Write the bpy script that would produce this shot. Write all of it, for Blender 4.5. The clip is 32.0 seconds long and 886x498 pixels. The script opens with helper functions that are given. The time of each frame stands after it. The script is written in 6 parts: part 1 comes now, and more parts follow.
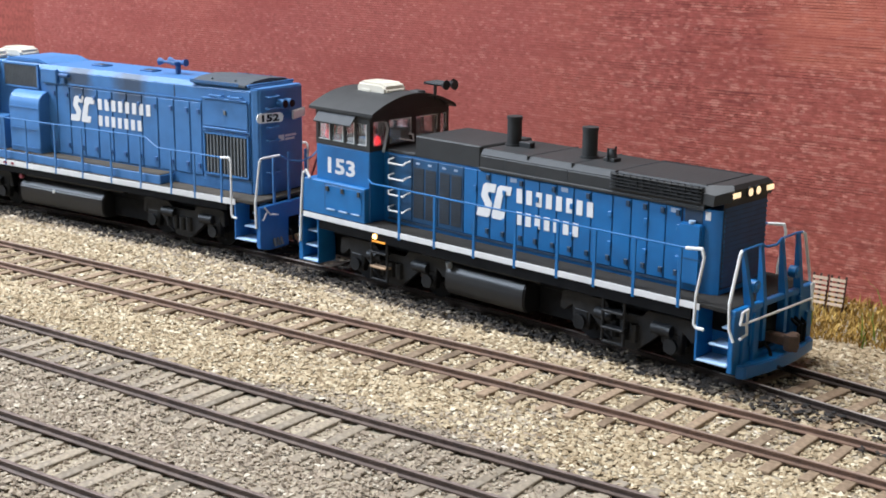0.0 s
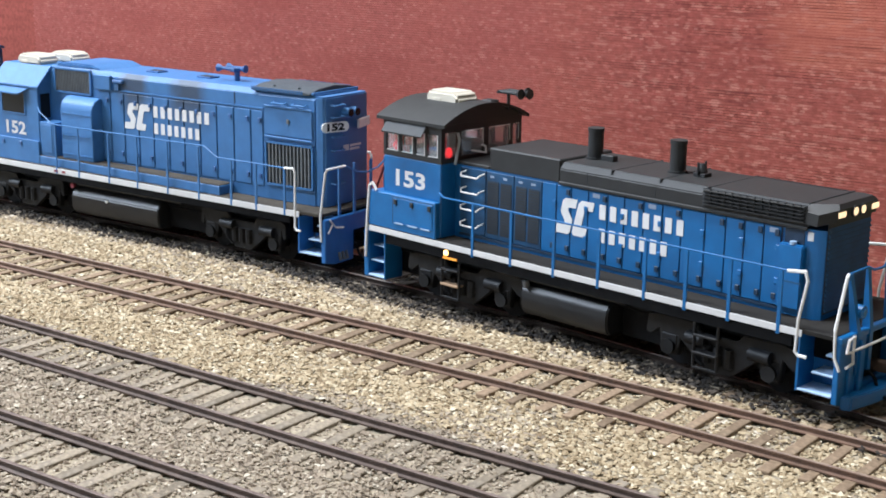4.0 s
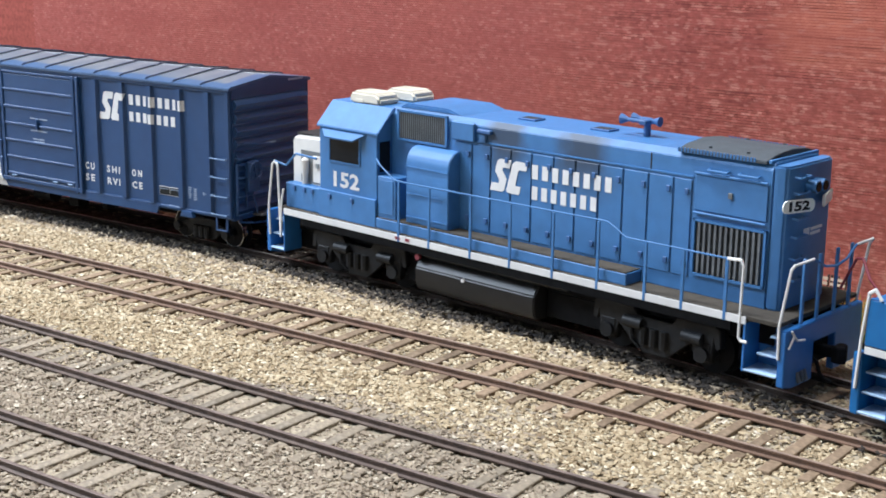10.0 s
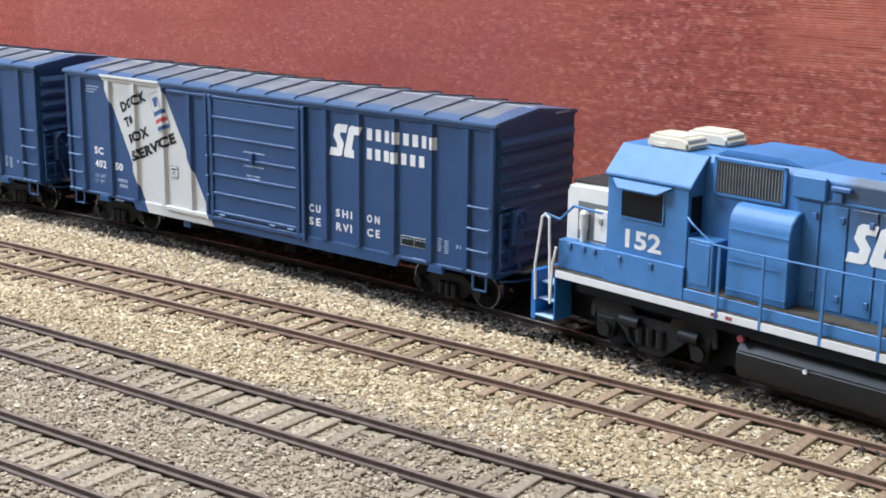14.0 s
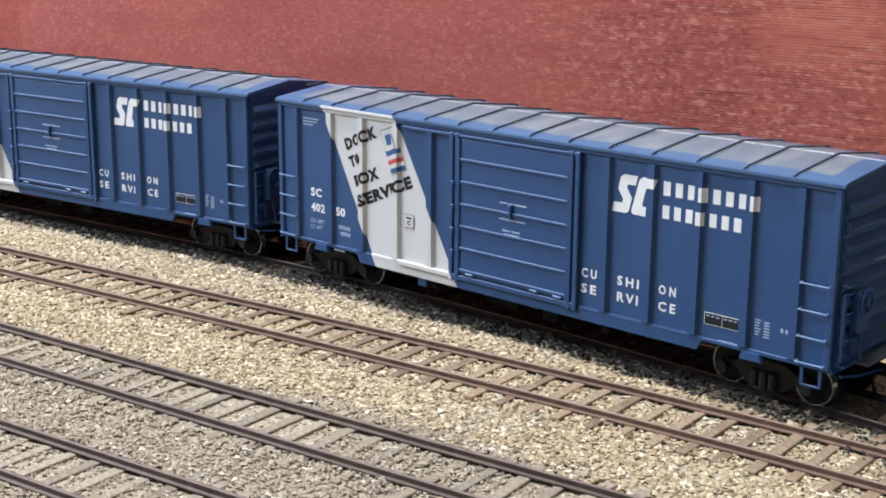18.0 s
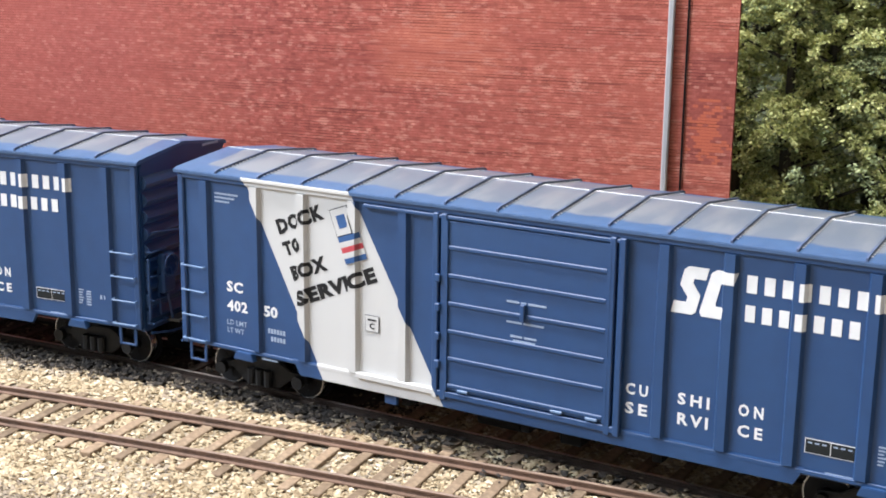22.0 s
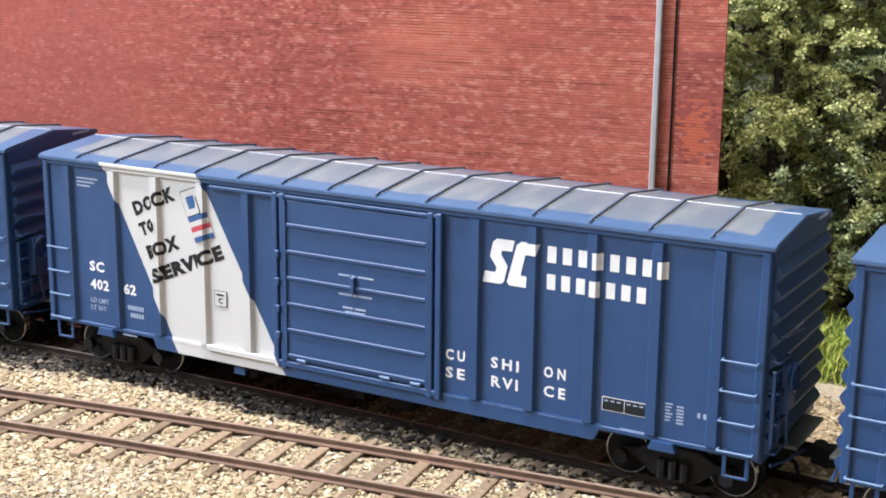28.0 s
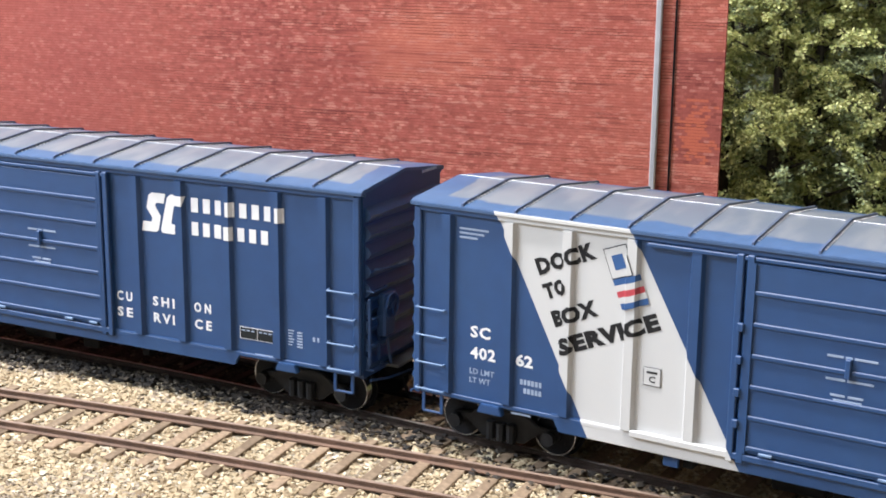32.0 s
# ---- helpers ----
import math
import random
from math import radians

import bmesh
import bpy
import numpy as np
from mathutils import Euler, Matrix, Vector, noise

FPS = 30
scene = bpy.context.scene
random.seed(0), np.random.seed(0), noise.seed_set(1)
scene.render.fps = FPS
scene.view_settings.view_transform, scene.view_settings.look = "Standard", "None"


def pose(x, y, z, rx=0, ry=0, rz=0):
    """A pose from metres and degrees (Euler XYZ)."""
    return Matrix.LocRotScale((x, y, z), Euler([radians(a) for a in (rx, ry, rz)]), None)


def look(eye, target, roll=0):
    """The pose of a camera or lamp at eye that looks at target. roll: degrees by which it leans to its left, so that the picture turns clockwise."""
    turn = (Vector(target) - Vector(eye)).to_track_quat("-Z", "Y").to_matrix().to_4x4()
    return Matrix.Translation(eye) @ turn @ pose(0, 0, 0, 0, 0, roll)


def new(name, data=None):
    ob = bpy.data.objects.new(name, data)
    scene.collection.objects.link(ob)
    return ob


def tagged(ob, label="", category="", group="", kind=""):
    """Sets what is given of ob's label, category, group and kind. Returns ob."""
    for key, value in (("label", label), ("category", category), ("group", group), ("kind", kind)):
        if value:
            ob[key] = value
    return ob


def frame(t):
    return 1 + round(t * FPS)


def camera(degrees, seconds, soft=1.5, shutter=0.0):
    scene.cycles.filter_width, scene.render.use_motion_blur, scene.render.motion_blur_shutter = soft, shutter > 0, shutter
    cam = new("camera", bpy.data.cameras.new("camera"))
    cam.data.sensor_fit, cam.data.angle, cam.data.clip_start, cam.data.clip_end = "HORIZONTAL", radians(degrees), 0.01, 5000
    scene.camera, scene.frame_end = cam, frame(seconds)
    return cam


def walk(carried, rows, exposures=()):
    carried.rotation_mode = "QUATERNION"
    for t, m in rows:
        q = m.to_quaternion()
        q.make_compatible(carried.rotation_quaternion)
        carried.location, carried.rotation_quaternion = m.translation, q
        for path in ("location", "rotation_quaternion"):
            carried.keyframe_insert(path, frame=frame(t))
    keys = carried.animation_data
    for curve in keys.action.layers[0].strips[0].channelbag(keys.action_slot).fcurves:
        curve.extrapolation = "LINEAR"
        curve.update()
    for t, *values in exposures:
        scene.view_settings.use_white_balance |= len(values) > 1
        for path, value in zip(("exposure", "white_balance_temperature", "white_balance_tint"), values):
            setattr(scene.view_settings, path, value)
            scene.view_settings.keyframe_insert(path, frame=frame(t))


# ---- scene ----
cam = camera(35.74, 32.0, soft=1.8)

# ---- the camera's walk: held still, then swung to the right, then held again ----
# seconds, eye in millimetres, turn to the left, tilt down, lean to the left in degrees
SWING = [
    (0.0, 202.41, -275.64, 106.44, 44.66, 13.96, 0.66),
    (17.3, 202.41, -275.64, 106.44, 44.66, 13.96, 0.66),
    (18.0, 202.97, -275.24, 107.75, 44.22, 14.09, 0.45),
    (18.5, 201.66, -272.68, 107.98, 42.58, 14.06, 0.39),
    (19.0, 200.55, -270.10, 107.93, 40.14, 13.96, 0.34),
    (19.5, 199.12, -265.31, 107.96, 37.34, 13.84, 0.39),
    (20.0, 198.28, -262.83, 107.70, 34.69, 13.67, 0.51),
    (20.5, 198.06, -260.83, 107.94, 32.61, 13.59, 0.55),
    (21.0, 197.81, -259.23, 108.14, 31.09, 13.57, 0.57),
    (21.5, 197.46, -258.10, 108.49, 29.90, 13.56, 0.70),
    (22.0, 198.09, -257.54, 108.75, 29.36, 13.57, 0.66),
    (22.5, 198.89, -257.70, 108.69, 29.12, 13.52, 0.65),
    (23.0, 198.76, -257.80, 108.51, 28.99, 13.49, 0.63),
    (23.5, 198.53, -257.96, 107.86, 28.92, 13.39, 0.59),
    (32.0, 198.53, -257.96, 107.86, 28.92, 13.39, 0.59),
]


def eye_pose(x, y, z, turn, down, lean):
    a, d = radians(turn), radians(down)
    way = Vector((-math.sin(a) * math.cos(d), math.cos(a) * math.cos(d), -math.sin(d)))
    e = Vector((x, y, z)) * 0.001
    return look(e, e + way, lean)


walk(cam, [(r[0], eye_pose(*r[1:])) for r in SWING], exposures=[(0, 0.10, 5740, 9), (17.5, 0.10, 5740, 9), (20.0, 0.40, 5880, 10), (23.0, 0.56, 6060, 12), (32.0, 0.56, 6060, 12)])

# ---- light: the ceiling lamps of the layout room ----
world = bpy.data.worlds.new("room_air")
world.use_nodes = True
world.node_tree.nodes["Background"].inputs[0].default_value = (0.75, 0.85, 1.0, 1)
world.node_tree.nodes["Background"].inputs[1].default_value = 0.27
scene.world = world


def lamp_panel(x, y, z, sx, sy, watts, colour):
    """A ceiling lamp: a white tray with a glowing area lamp just under it."""
    data = bpy.data.lights.new("lamp_light", "AREA")
    data.shape, data.size, data.size_y, data.energy, data.color = "RECTANGLE", sx, sy, watts, colour
    ob = new("lamp_light", data)
    ob.matrix_world = pose(x, y, z)
    return ob


lamp_panel(-0.42, -0.25, 1.35, 1.04, 0.16, 37.0, (1.0, 0.94, 0.87))
lamp_panel(-1.20, -0.85, 1.00, 1.0, 0.5, 56.0, (0.90, 0.95, 1.0))
scene.view_settings.exposure = 0.0

# ---- materials ----
MM = 0.001


def material(name, colour, rough=0.5, metal=0.0, vary=0.12, size=400.0, bump=0.0, bump_size=3000.0, second=None, second_size=90.0, second_amount=0.5, island=None, objects=0.0, spec=0.5, per_object=False):
    """A paint or raw surface: base colour, a fine and a coarse variation, fine relief."""
    m = bpy.data.materials.new(name)
    m.use_nodes = True
    nt = m.node_tree
    n, l = nt.nodes, nt.links
    b = n["Principled BSDF"]
    b.inputs["Roughness"].default_value, b.inputs["Metallic"].default_value = rough, metal
    b.inputs["Specular IOR Level"].default_value = spec
    tc = n.new("ShaderNodeTexCoord")
    fine = n.new("ShaderNodeTexNoise")
    fine.inputs["Scale"].default_value, fine.inputs["Detail"].default_value = size, 5
    l.new(tc.outputs["Object"], fine.inputs["Vector"])
    ramp = n.new("ShaderNodeMapRange")
    ramp.inputs[1].default_value, ramp.inputs[2].default_value = 0.3, 0.7
    ramp.inputs[3].default_value, ramp.inputs[4].default_value = 1 - vary, 1 + vary
    l.new(fine.outputs["Fac"], ramp.inputs[0])
    base = n.new("ShaderNodeRGB")
    base.outputs[0].default_value = (*colour, 1)
    out = base.outputs[0]
    if island:
        geo = n.new("ShaderNodeObjectInfo" if per_object else "ShaderNodeNewGeometry")
        cr = n.new("ShaderNodeValToRGB")
        cr.color_ramp.interpolation = "LINEAR"
        els = cr.color_ramp.elements
        for i, (p, c) in enumerate(island):
            e = els[i] if i < 2 else els.new(p)
            e.position, e.color = p, (*c, 1)
        l.new(geo.outputs["Random" if per_object else "Random Per Island"], cr.inputs[0])
        out = cr.outputs[0]
    if objects:
        info = n.new("ShaderNodeObjectInfo")
        r2 = n.new("ShaderNodeMapRange")
        r2.inputs[3].default_value, r2.inputs[4].default_value = 1 - objects, 1 + objects
        l.new(info.outputs["Random"], r2.inputs[0])
        mu = n.new("ShaderNodeVectorMath")
        mu.operation = "SCALE"
        l.new(out, mu.inputs[0])
        l.new(r2.outputs[0], mu.inputs["Scale"])
        out = mu.outputs[0]
    if second:
        coarse = n.new("ShaderNodeTexNoise")
        coarse.inputs["Scale"].default_value, coarse.inputs["Detail"].default_value = second_size, 4
        l.new(tc.outputs["Object"], coarse.inputs["Vector"])
        r3 = n.new("ShaderNodeMapRange")
        r3.inputs[1].default_value, r3.inputs[2].default_value = 0.42, 0.72
        r3.inputs[4].default_value = second_amount
        l.new(coarse.outputs["Fac"], r3.inputs[0])
        mx = n.new("ShaderNodeMix")
        mx.data_type = "RGBA"
        l.new(r3.outputs[0], mx.inputs[0])
        l.new(out, mx.inputs[6])
        mx.inputs[7].default_value = (*second, 1)
        out = mx.outputs[2]
    mul = n.new("ShaderNodeVectorMath")
    mul.operation = "SCALE"
    l.new(out, mul.inputs[0])
    l.new(ramp.outputs[0], mul.inputs["Scale"])
    l.new(mul.outputs[0], b.inputs["Base Color"])
    if bump:
        bn = n.new("ShaderNodeTexNoise")
        bn.inputs["Scale"].default_value, bn.inputs["Detail"].default_value = bump_size, 3
        l.new(tc.outputs["Object"], bn.inputs["Vector"])
        bp = n.new("ShaderNodeBump")
        bp.inputs["Strength"].default_value, bp.inputs["Distance"].default_value = bump, 0.0003
        l.new(bn.outputs["Fac"], bp.inputs["Height"])
        l.new(bp.outputs[0], b.inputs["Normal"])
    return m


def glow(name, colour, strength):
    m = bpy.data.materials.new(name)
    m.use_nodes = True
    b = m.node_tree.nodes["Principled BSDF"]
    b.inputs["Base Color"].default_value = (*colour, 1)
    b.inputs["Emission Color"].default_value = (*colour, 1)
    b.inputs["Emission Strength"].default_value = strength
    return m


def node(nt, kind, **inputs):
    nd = nt.nodes.new(kind)
    for k, v in inputs.items():
        nd.inputs[int(k[1:])].default_value = v
    return nd


def math_node(nt, op, a, b=None, clamp=False):
    nd = nt.nodes.new("ShaderNodeMath")
    nd.operation, nd.use_clamp = op, clamp
    for i, v in enumerate((a, b)):
        if v is None:
            continue
        if isinstance(v, (int, float)):
            nd.inputs[i].default_value = v
        else:
            nt.links.new(v, nd.inputs[i])
    return nd.outputs[0]


def paint_over(m, colour, mask_of):
    """Lays a second paint over a material's base colour where mask_of(nt, x, y, z) is 1; x, y, z in millimetres of the thing."""
    nt = m.node_tree
    b = nt.nodes["Principled BSDF"]
    old = b.inputs["Base Color"].links[0].from_socket
    tc = nt.nodes.new("ShaderNodeTexCoord")
    sc = nt.nodes.new("ShaderNodeVectorMath")
    sc.operation = "SCALE"
    sc.inputs["Scale"].default_value = 1000
    nt.links.new(tc.outputs["Object"], sc.inputs[0])
    sp = nt.nodes.new("ShaderNodeSeparateXYZ")
    nt.links.new(sc.outputs[0], sp.inputs[0])
    mx = nt.nodes.new("ShaderNodeMix")
    mx.data_type = "RGBA"
    nt.links.new(mask_of(nt, *sp.outputs), mx.inputs[0])
    nt.links.new(old, mx.inputs[6])
    mx.inputs[7].default_value = (*colour, 1)
    nt.links.new(mx.outputs[2], b.inputs["Base Color"])
    return m


def noise_mm(nt, size):
    tc = nt.nodes.new("ShaderNodeTexCoord")
    nd = nt.nodes.new("ShaderNodeTexNoise")
    nd.inputs["Scale"].default_value, nd.inputs["Detail"].default_value = size, 4
    nt.links.new(tc.outputs["Object"], nd.inputs["Vector"])
    return nd.outputs["Fac"]


CAR_BLUE = (0.012, 0.046, 0.136)
car_paint = material("car_blue_paint", CAR_BLUE, 0.5, vary=0.06, size=260, bump=0.05, second=(0.019, 0.058, 0.148), second_size=40, spec=0.5)
car_side = material("car_side_paint", CAR_BLUE, 0.5, vary=0.06, size=260, bump=0.05, second=(0.019, 0.058, 0.148), second_size=40, spec=0.5)


def stripe_mask(nt, x, y, z):
    up = math_node(nt, "SUBTRACT", 51.0, z)
    lo = math_node(nt, "GREATER_THAN", math_node(nt, "SUBTRACT", x, math_node(nt, "MULTIPLY", up, 0.5036)), -70.2)
    hi = math_node(nt, "LESS_THAN", math_node(nt, "SUBTRACT", x, math_node(nt, "MULTIPLY", up, 0.548)), -41.0)
    return math_node(nt, "MULTIPLY", lo, hi)


paint_over(car_side, (0.475, 0.472, 0.464), stripe_mask)
roof_blue = (0.040, 0.082, 0.175)
car_roof = material("car_roof_paint", roof_blue, 0.38, vary=0.08, size=300, bump=0.05)


def bare_mask(nt, x, y, z):
    n = math_node(nt, "MULTIPLY", math_node(nt, "SUBTRACT", noise_mm(nt, 110), 0.5), 5.5)
    ay = math_node(nt, "ADD", math_node(nt, "ABSOLUTE", y), n)
    ax = math_node(nt, "ADD", math_node(nt, "ABSOLUTE", x), n)
    a = math_node(nt, "MULTIPLY", math_node(nt, "SUBTRACT", 15.2, ay), 0.75, True)
    b = math_node(nt, "MULTIPLY", math_node(nt, "SUBTRACT", 85.0, ax), 1.6, True)
    return math_node(nt, "MULTIPLY", a, b)


paint_over(car_roof, (0.104, 0.122, 0.158), bare_mask)


def rub_mask(nt, x, y, z):
    """Paler rubbed patches across the bare roof panels."""
    co = nt.nodes.new("ShaderNodeCombineXYZ")
    nt.links.new(math_node(nt, "MULTIPLY", x, 0.16), co.inputs[0])
    nt.links.new(math_node(nt, "MULTIPLY", y, 0.05), co.inputs[1])
    nd = nt.nodes.new("ShaderNodeTexNoise")
    nd.inputs["Scale"].default_value, nd.inputs["Detail"].default_value = 1.0, 5
    nt.links.new(co.outputs[0], nd.inputs["Vector"])
    k = math_node(nt, "MULTIPLY", math_node(nt, "SUBTRACT", nd.outputs["Fac"], 0.46), 6.0, True)
    return math_node(nt, "MULTIPLY", math_node(nt, "MULTIPLY", k, 0.8), bare_mask(nt, x, y, z))


paint_over(car_roof, (0.165, 0.174, 0.194), rub_mask)


def eave_mask(nt, x, y, z):
    edge = math_node(nt, "GREATER_THAN", math_node(nt, "ABSOLUTE", y), 19.02)
    return math_node(nt, "MULTIPLY", edge, stripe_mask(nt, x, y, z))


paint_over(car_roof, (0.50, 0.497, 0.488), eave_mask)
white_paint = material("white_lettering", (0.64, 0.64, 0.64), 0.5, vary=0.05)
black_letter = material("black_lettering", (0.010, 0.010, 0.011), 0.6, vary=0.05, spec=0.25)
flag_red = material("flag_red", (0.40, 0.045, 0.06), 0.5, vary=0.05)
flag_blue = material("flag_blue", (0.022, 0.075, 0.21), 0.5, vary=0.05)
pale_black = material("thin_grey_stencil", (0.10, 0.10, 0.105), 0.6, vary=0.1)
placard_black = material("placard_black", (0.012, 0.014, 0.015), 0.6, vary=0.1, spec=0.2)
faint_letter = material("faded_lettering", (0.26, 0.32, 0.43), 0.5, vary=0.1)
under_black = material("underframe_black", (0.0055, 0.006, 0.0072), 0.6, vary=0.3, size=500, bump=0.15, second=(0.010, 0.010, 0.011), second_size=120, spec=0.08)
truck_black = material("truck_black", (0.011, 0.012, 0.014), 0.5, vary=0.3, size=500, bump=0.2, second=(0.024, 0.023, 0.022), second_size=160, spec=0.22)
tank_black = material("tank_black", (0.010, 0.011, 0.013), 0.45, vary=0.15, size=300, bump=0.05, second=(0.015, 0.015, 0.016), second_size=90, spec=0.4)
wheel_steel = material("wheel_steel", (0.34, 0.35, 0.37), 0.24, metal=0.9, vary=0.15)
wheel_dark = material("wheel_dark", (0.010, 0.0105, 0.012), 0.5, vary=0.2, spec=0.12)

# ---- builders: all lengths in millimetres ----
def bm_new():
    return bmesh.new()


def box(bm, x0, x1, y0, y1, z0, z1, bevel=0.0, segs=1):
    made = bmesh.ops.create_cube(bm, size=1.0, matrix=Matrix.Translation(((x0 + x1) / 2, (y0 + y1) / 2, (z0 + z1) / 2)) @ Matrix.Diagonal((abs(x1 - x0), abs(y1 - y0), abs(z1 - z0), 1)))
    if bevel:
        edges = {e for v in made["verts"] for e in v.link_edges}
        bmesh.ops.bevel(bm, geom=list(edges), offset=bevel, segments=segs, affect="EDGES", clamp_overlap=True)
    return bm


def rod(bm, a, b, r, n=8, r2=None):
    a, b = Vector(a), Vector(b)
    d = b - a
    m = Matrix.Translation((a + b) / 2) @ d.to_track_quat("Z", "Y").to_matrix().to_4x4()
    bmesh.ops.create_cone(bm, cap_ends=True, segments=n, radius1=r, radius2=r if r2 is None else r2, depth=d.length, matrix=m)
    return bm


def wire(bm, pts, r, n=6):
    for a, b in zip(pts, pts[1:]):
        rod(bm, a, b, r, n)
    for p in pts[1:-1]:
        bmesh.ops.create_icosphere(bm, subdivisions=1, radius=r * 1.04, matrix=Matrix.Translation(p))
    return bm


def prism(bm, outline, axis, lo, hi, bevel=0.0):
    """A closed outline pushed along an axis: axis 'x': outline is (y, z); 'y': (x, z); 'z': (x, y)."""
    def at(p, k):
        return {"x": (k, p[0], p[1]), "y": (p[0], k, p[1]), "z": (p[0], p[1], k)}[axis]
    a = [bm.verts.new(at(p, lo)) for p in outline]
    b = [bm.verts.new(at(p, hi)) for p in outline]
    fs = [bm.faces.new(a), bm.faces.new(b[::-1])]
    n = len(a)
    for i in range(n):
        fs.append(bm.faces.new((a[i], b[i], b[(i + 1) % n], a[(i + 1) % n])))
    bmesh.ops.recalc_face_normals(bm, faces=fs)
    if bevel:
        bmesh.ops.bevel(bm, geom=list({e for f in fs for e in f.edges}), offset=bevel, segments=2, affect="EDGES", clamp_overlap=True)
    return bm


def finish(bm, name, mat, smooth=32):
    bmesh.ops.scale(bm, vec=(MM, MM, MM), verts=bm.verts)
    me = bpy.data.meshes.new(name)
    bm.to_mesh(me)
    bm.free()
    me.materials.append(mat)
    if smooth:
        me.shade_smooth()
        me.set_sharp_from_angle(angle=radians(smooth))
    return me


def part(name, bm, mat, parent, label="", smooth=32):
    ob = new(name, finish(bm, name, mat, smooth))
    ob.parent = parent
    return tagged(ob, label)


def share(name, mesh, parent, m):
    """One more object on a mesh that is already there."""
    ob = new(name, mesh)
    ob.parent = parent
    ob.matrix_basis = m
    return ob


def at(x, y, z, rx=0, ry=0, rz=0):
    return pose(x * MM, y * MM, z * MM, rx, ry, rz)


def empty(name, label, category, group="", kind=""):
    ob = new(name)
    ob.empty_display_size = 0.01
    return tagged(ob, label, category, group, kind)


def boxes(name, mat, parent, *rows, bevel=0.0, label=""):
    bm = bm_new()
    for r in rows:
        box(bm, *r, bevel=bevel)
    return part(name, bm, mat, parent, label)


POSTS = (-81.9, -67.5, -54.6, -41.0, -28.2, 29.6, 42.3, 55.2, 68.4, 80.6)


def over_posts(ob):
    """Paint that runs over the side posts: the shape is cut at the posts' edges and laid over their faces."""
    me = ob.data
    c = bmesh.new()
    c.from_mesh(me)
    lo, hi = min(v.co.x for v in c.verts) / MM, max(v.co.x for v in c.verts) / MM
    near = [x for x in POSTS if x + 1.5 > lo and x - 1.5 < hi]
    for x in near:
        for d in (-1.45, -0.95, 0.95, 1.45):
            bmesh.ops.bisect_plane(c, geom=c.verts[:] + c.edges[:] + c.faces[:], plane_co=((x + d) * MM, 0, 0), plane_no=(1, 0, 0))
    for v in c.verts:
        rise = max([min(1.0, max(0.0, (1.45 - abs(v.co.x / MM - x)) / 0.5)) for x in near] + [0.0])
        v.co.y -= 1.0 * rise * MM
    c.to_mesh(me)
    c.free()


GLYPHS = {}


def glyph(text, bold):
    """Corners and faces of a text in the built-in font."""
    if (text, bold) not in GLYPHS:
        cu = bpy.data.curves.new("glyph", "FONT")
        cu.body, cu.size, cu.offset, cu.extrude, cu.resolution_u = text, 1.0, bold, 0.01, 2
        tmp = bpy.data.objects.new("glyph", cu)
        scene.collection.objects.link(tmp)
        me = bpy.data.meshes.new_from_object(tmp.evaluated_get(bpy.context.evaluated_depsgraph_get()))
        bpy.data.objects.remove(tmp)
        co = np.empty(len(me.vertices) * 3)
        me.vertices.foreach_get("co", co)
        GLYPHS[text, bold] = (co.reshape(-1, 3), [tuple(p.vertices) for p in me.polygons])
        bpy.data.meshes.remove(me)
    return GLYPHS[text, bold]


def lettering(name, text, x0, z0, width, height, y, mat, parent, tilt=0.0, bold=0.03, label="", posts=False, slim=1.0):
    """Raised letters, each a part, on a side that faces -y: left foot of the text at (x0, z0), tilted in the side's plane."""
    whole = glyph(text, bold)[0]
    lo, hi = whole.min(0), whole.max(0)
    c, s = math.cos(radians(tilt)), math.sin(radians(tilt))
    for i, ch in enumerate(text):
        if ch == " ":
            continue
        co, faces = glyph(ch, bold)
        right = glyph(text[:i + 1], bold)[0][:, 0].max()
        u = (co[:, 0] - co[:, 0].max() + right - lo[0]) / (hi[0] - lo[0]) * width
        mid = (u.min() + u.max()) / 2
        u = mid + (u - mid) * slim
        v = (co[:, 1] - lo[1]) / (hi[1] - lo[1]) * height
        w = (co[:, 2] - lo[2]) / (hi[2] - lo[2]) * 0.03
        pts = np.stack([x0 + u * c - v * s, y - w, z0 + u * s + v * c], 1) * MM
        me = bpy.data.meshes.new(name)
        me.from_pydata([tuple(q) for q in pts], [], faces)
        me.materials.append(mat)
        ob = new(name, me)
        ob.parent = parent
        tagged(ob, label)
        if posts:
            over_posts(ob)
    return ob


def poly_plate(name, outline, y, mat, parent, thick=0.08, label="", posts=False):
    """A flat painted shape on a side that faces -y; outline in (x, z)."""
    ob = part(name, prism(bm_new(), outline, "y", y, y - thick), mat, parent, label, smooth=0)
    if posts:
        over_posts(ob)
    return ob


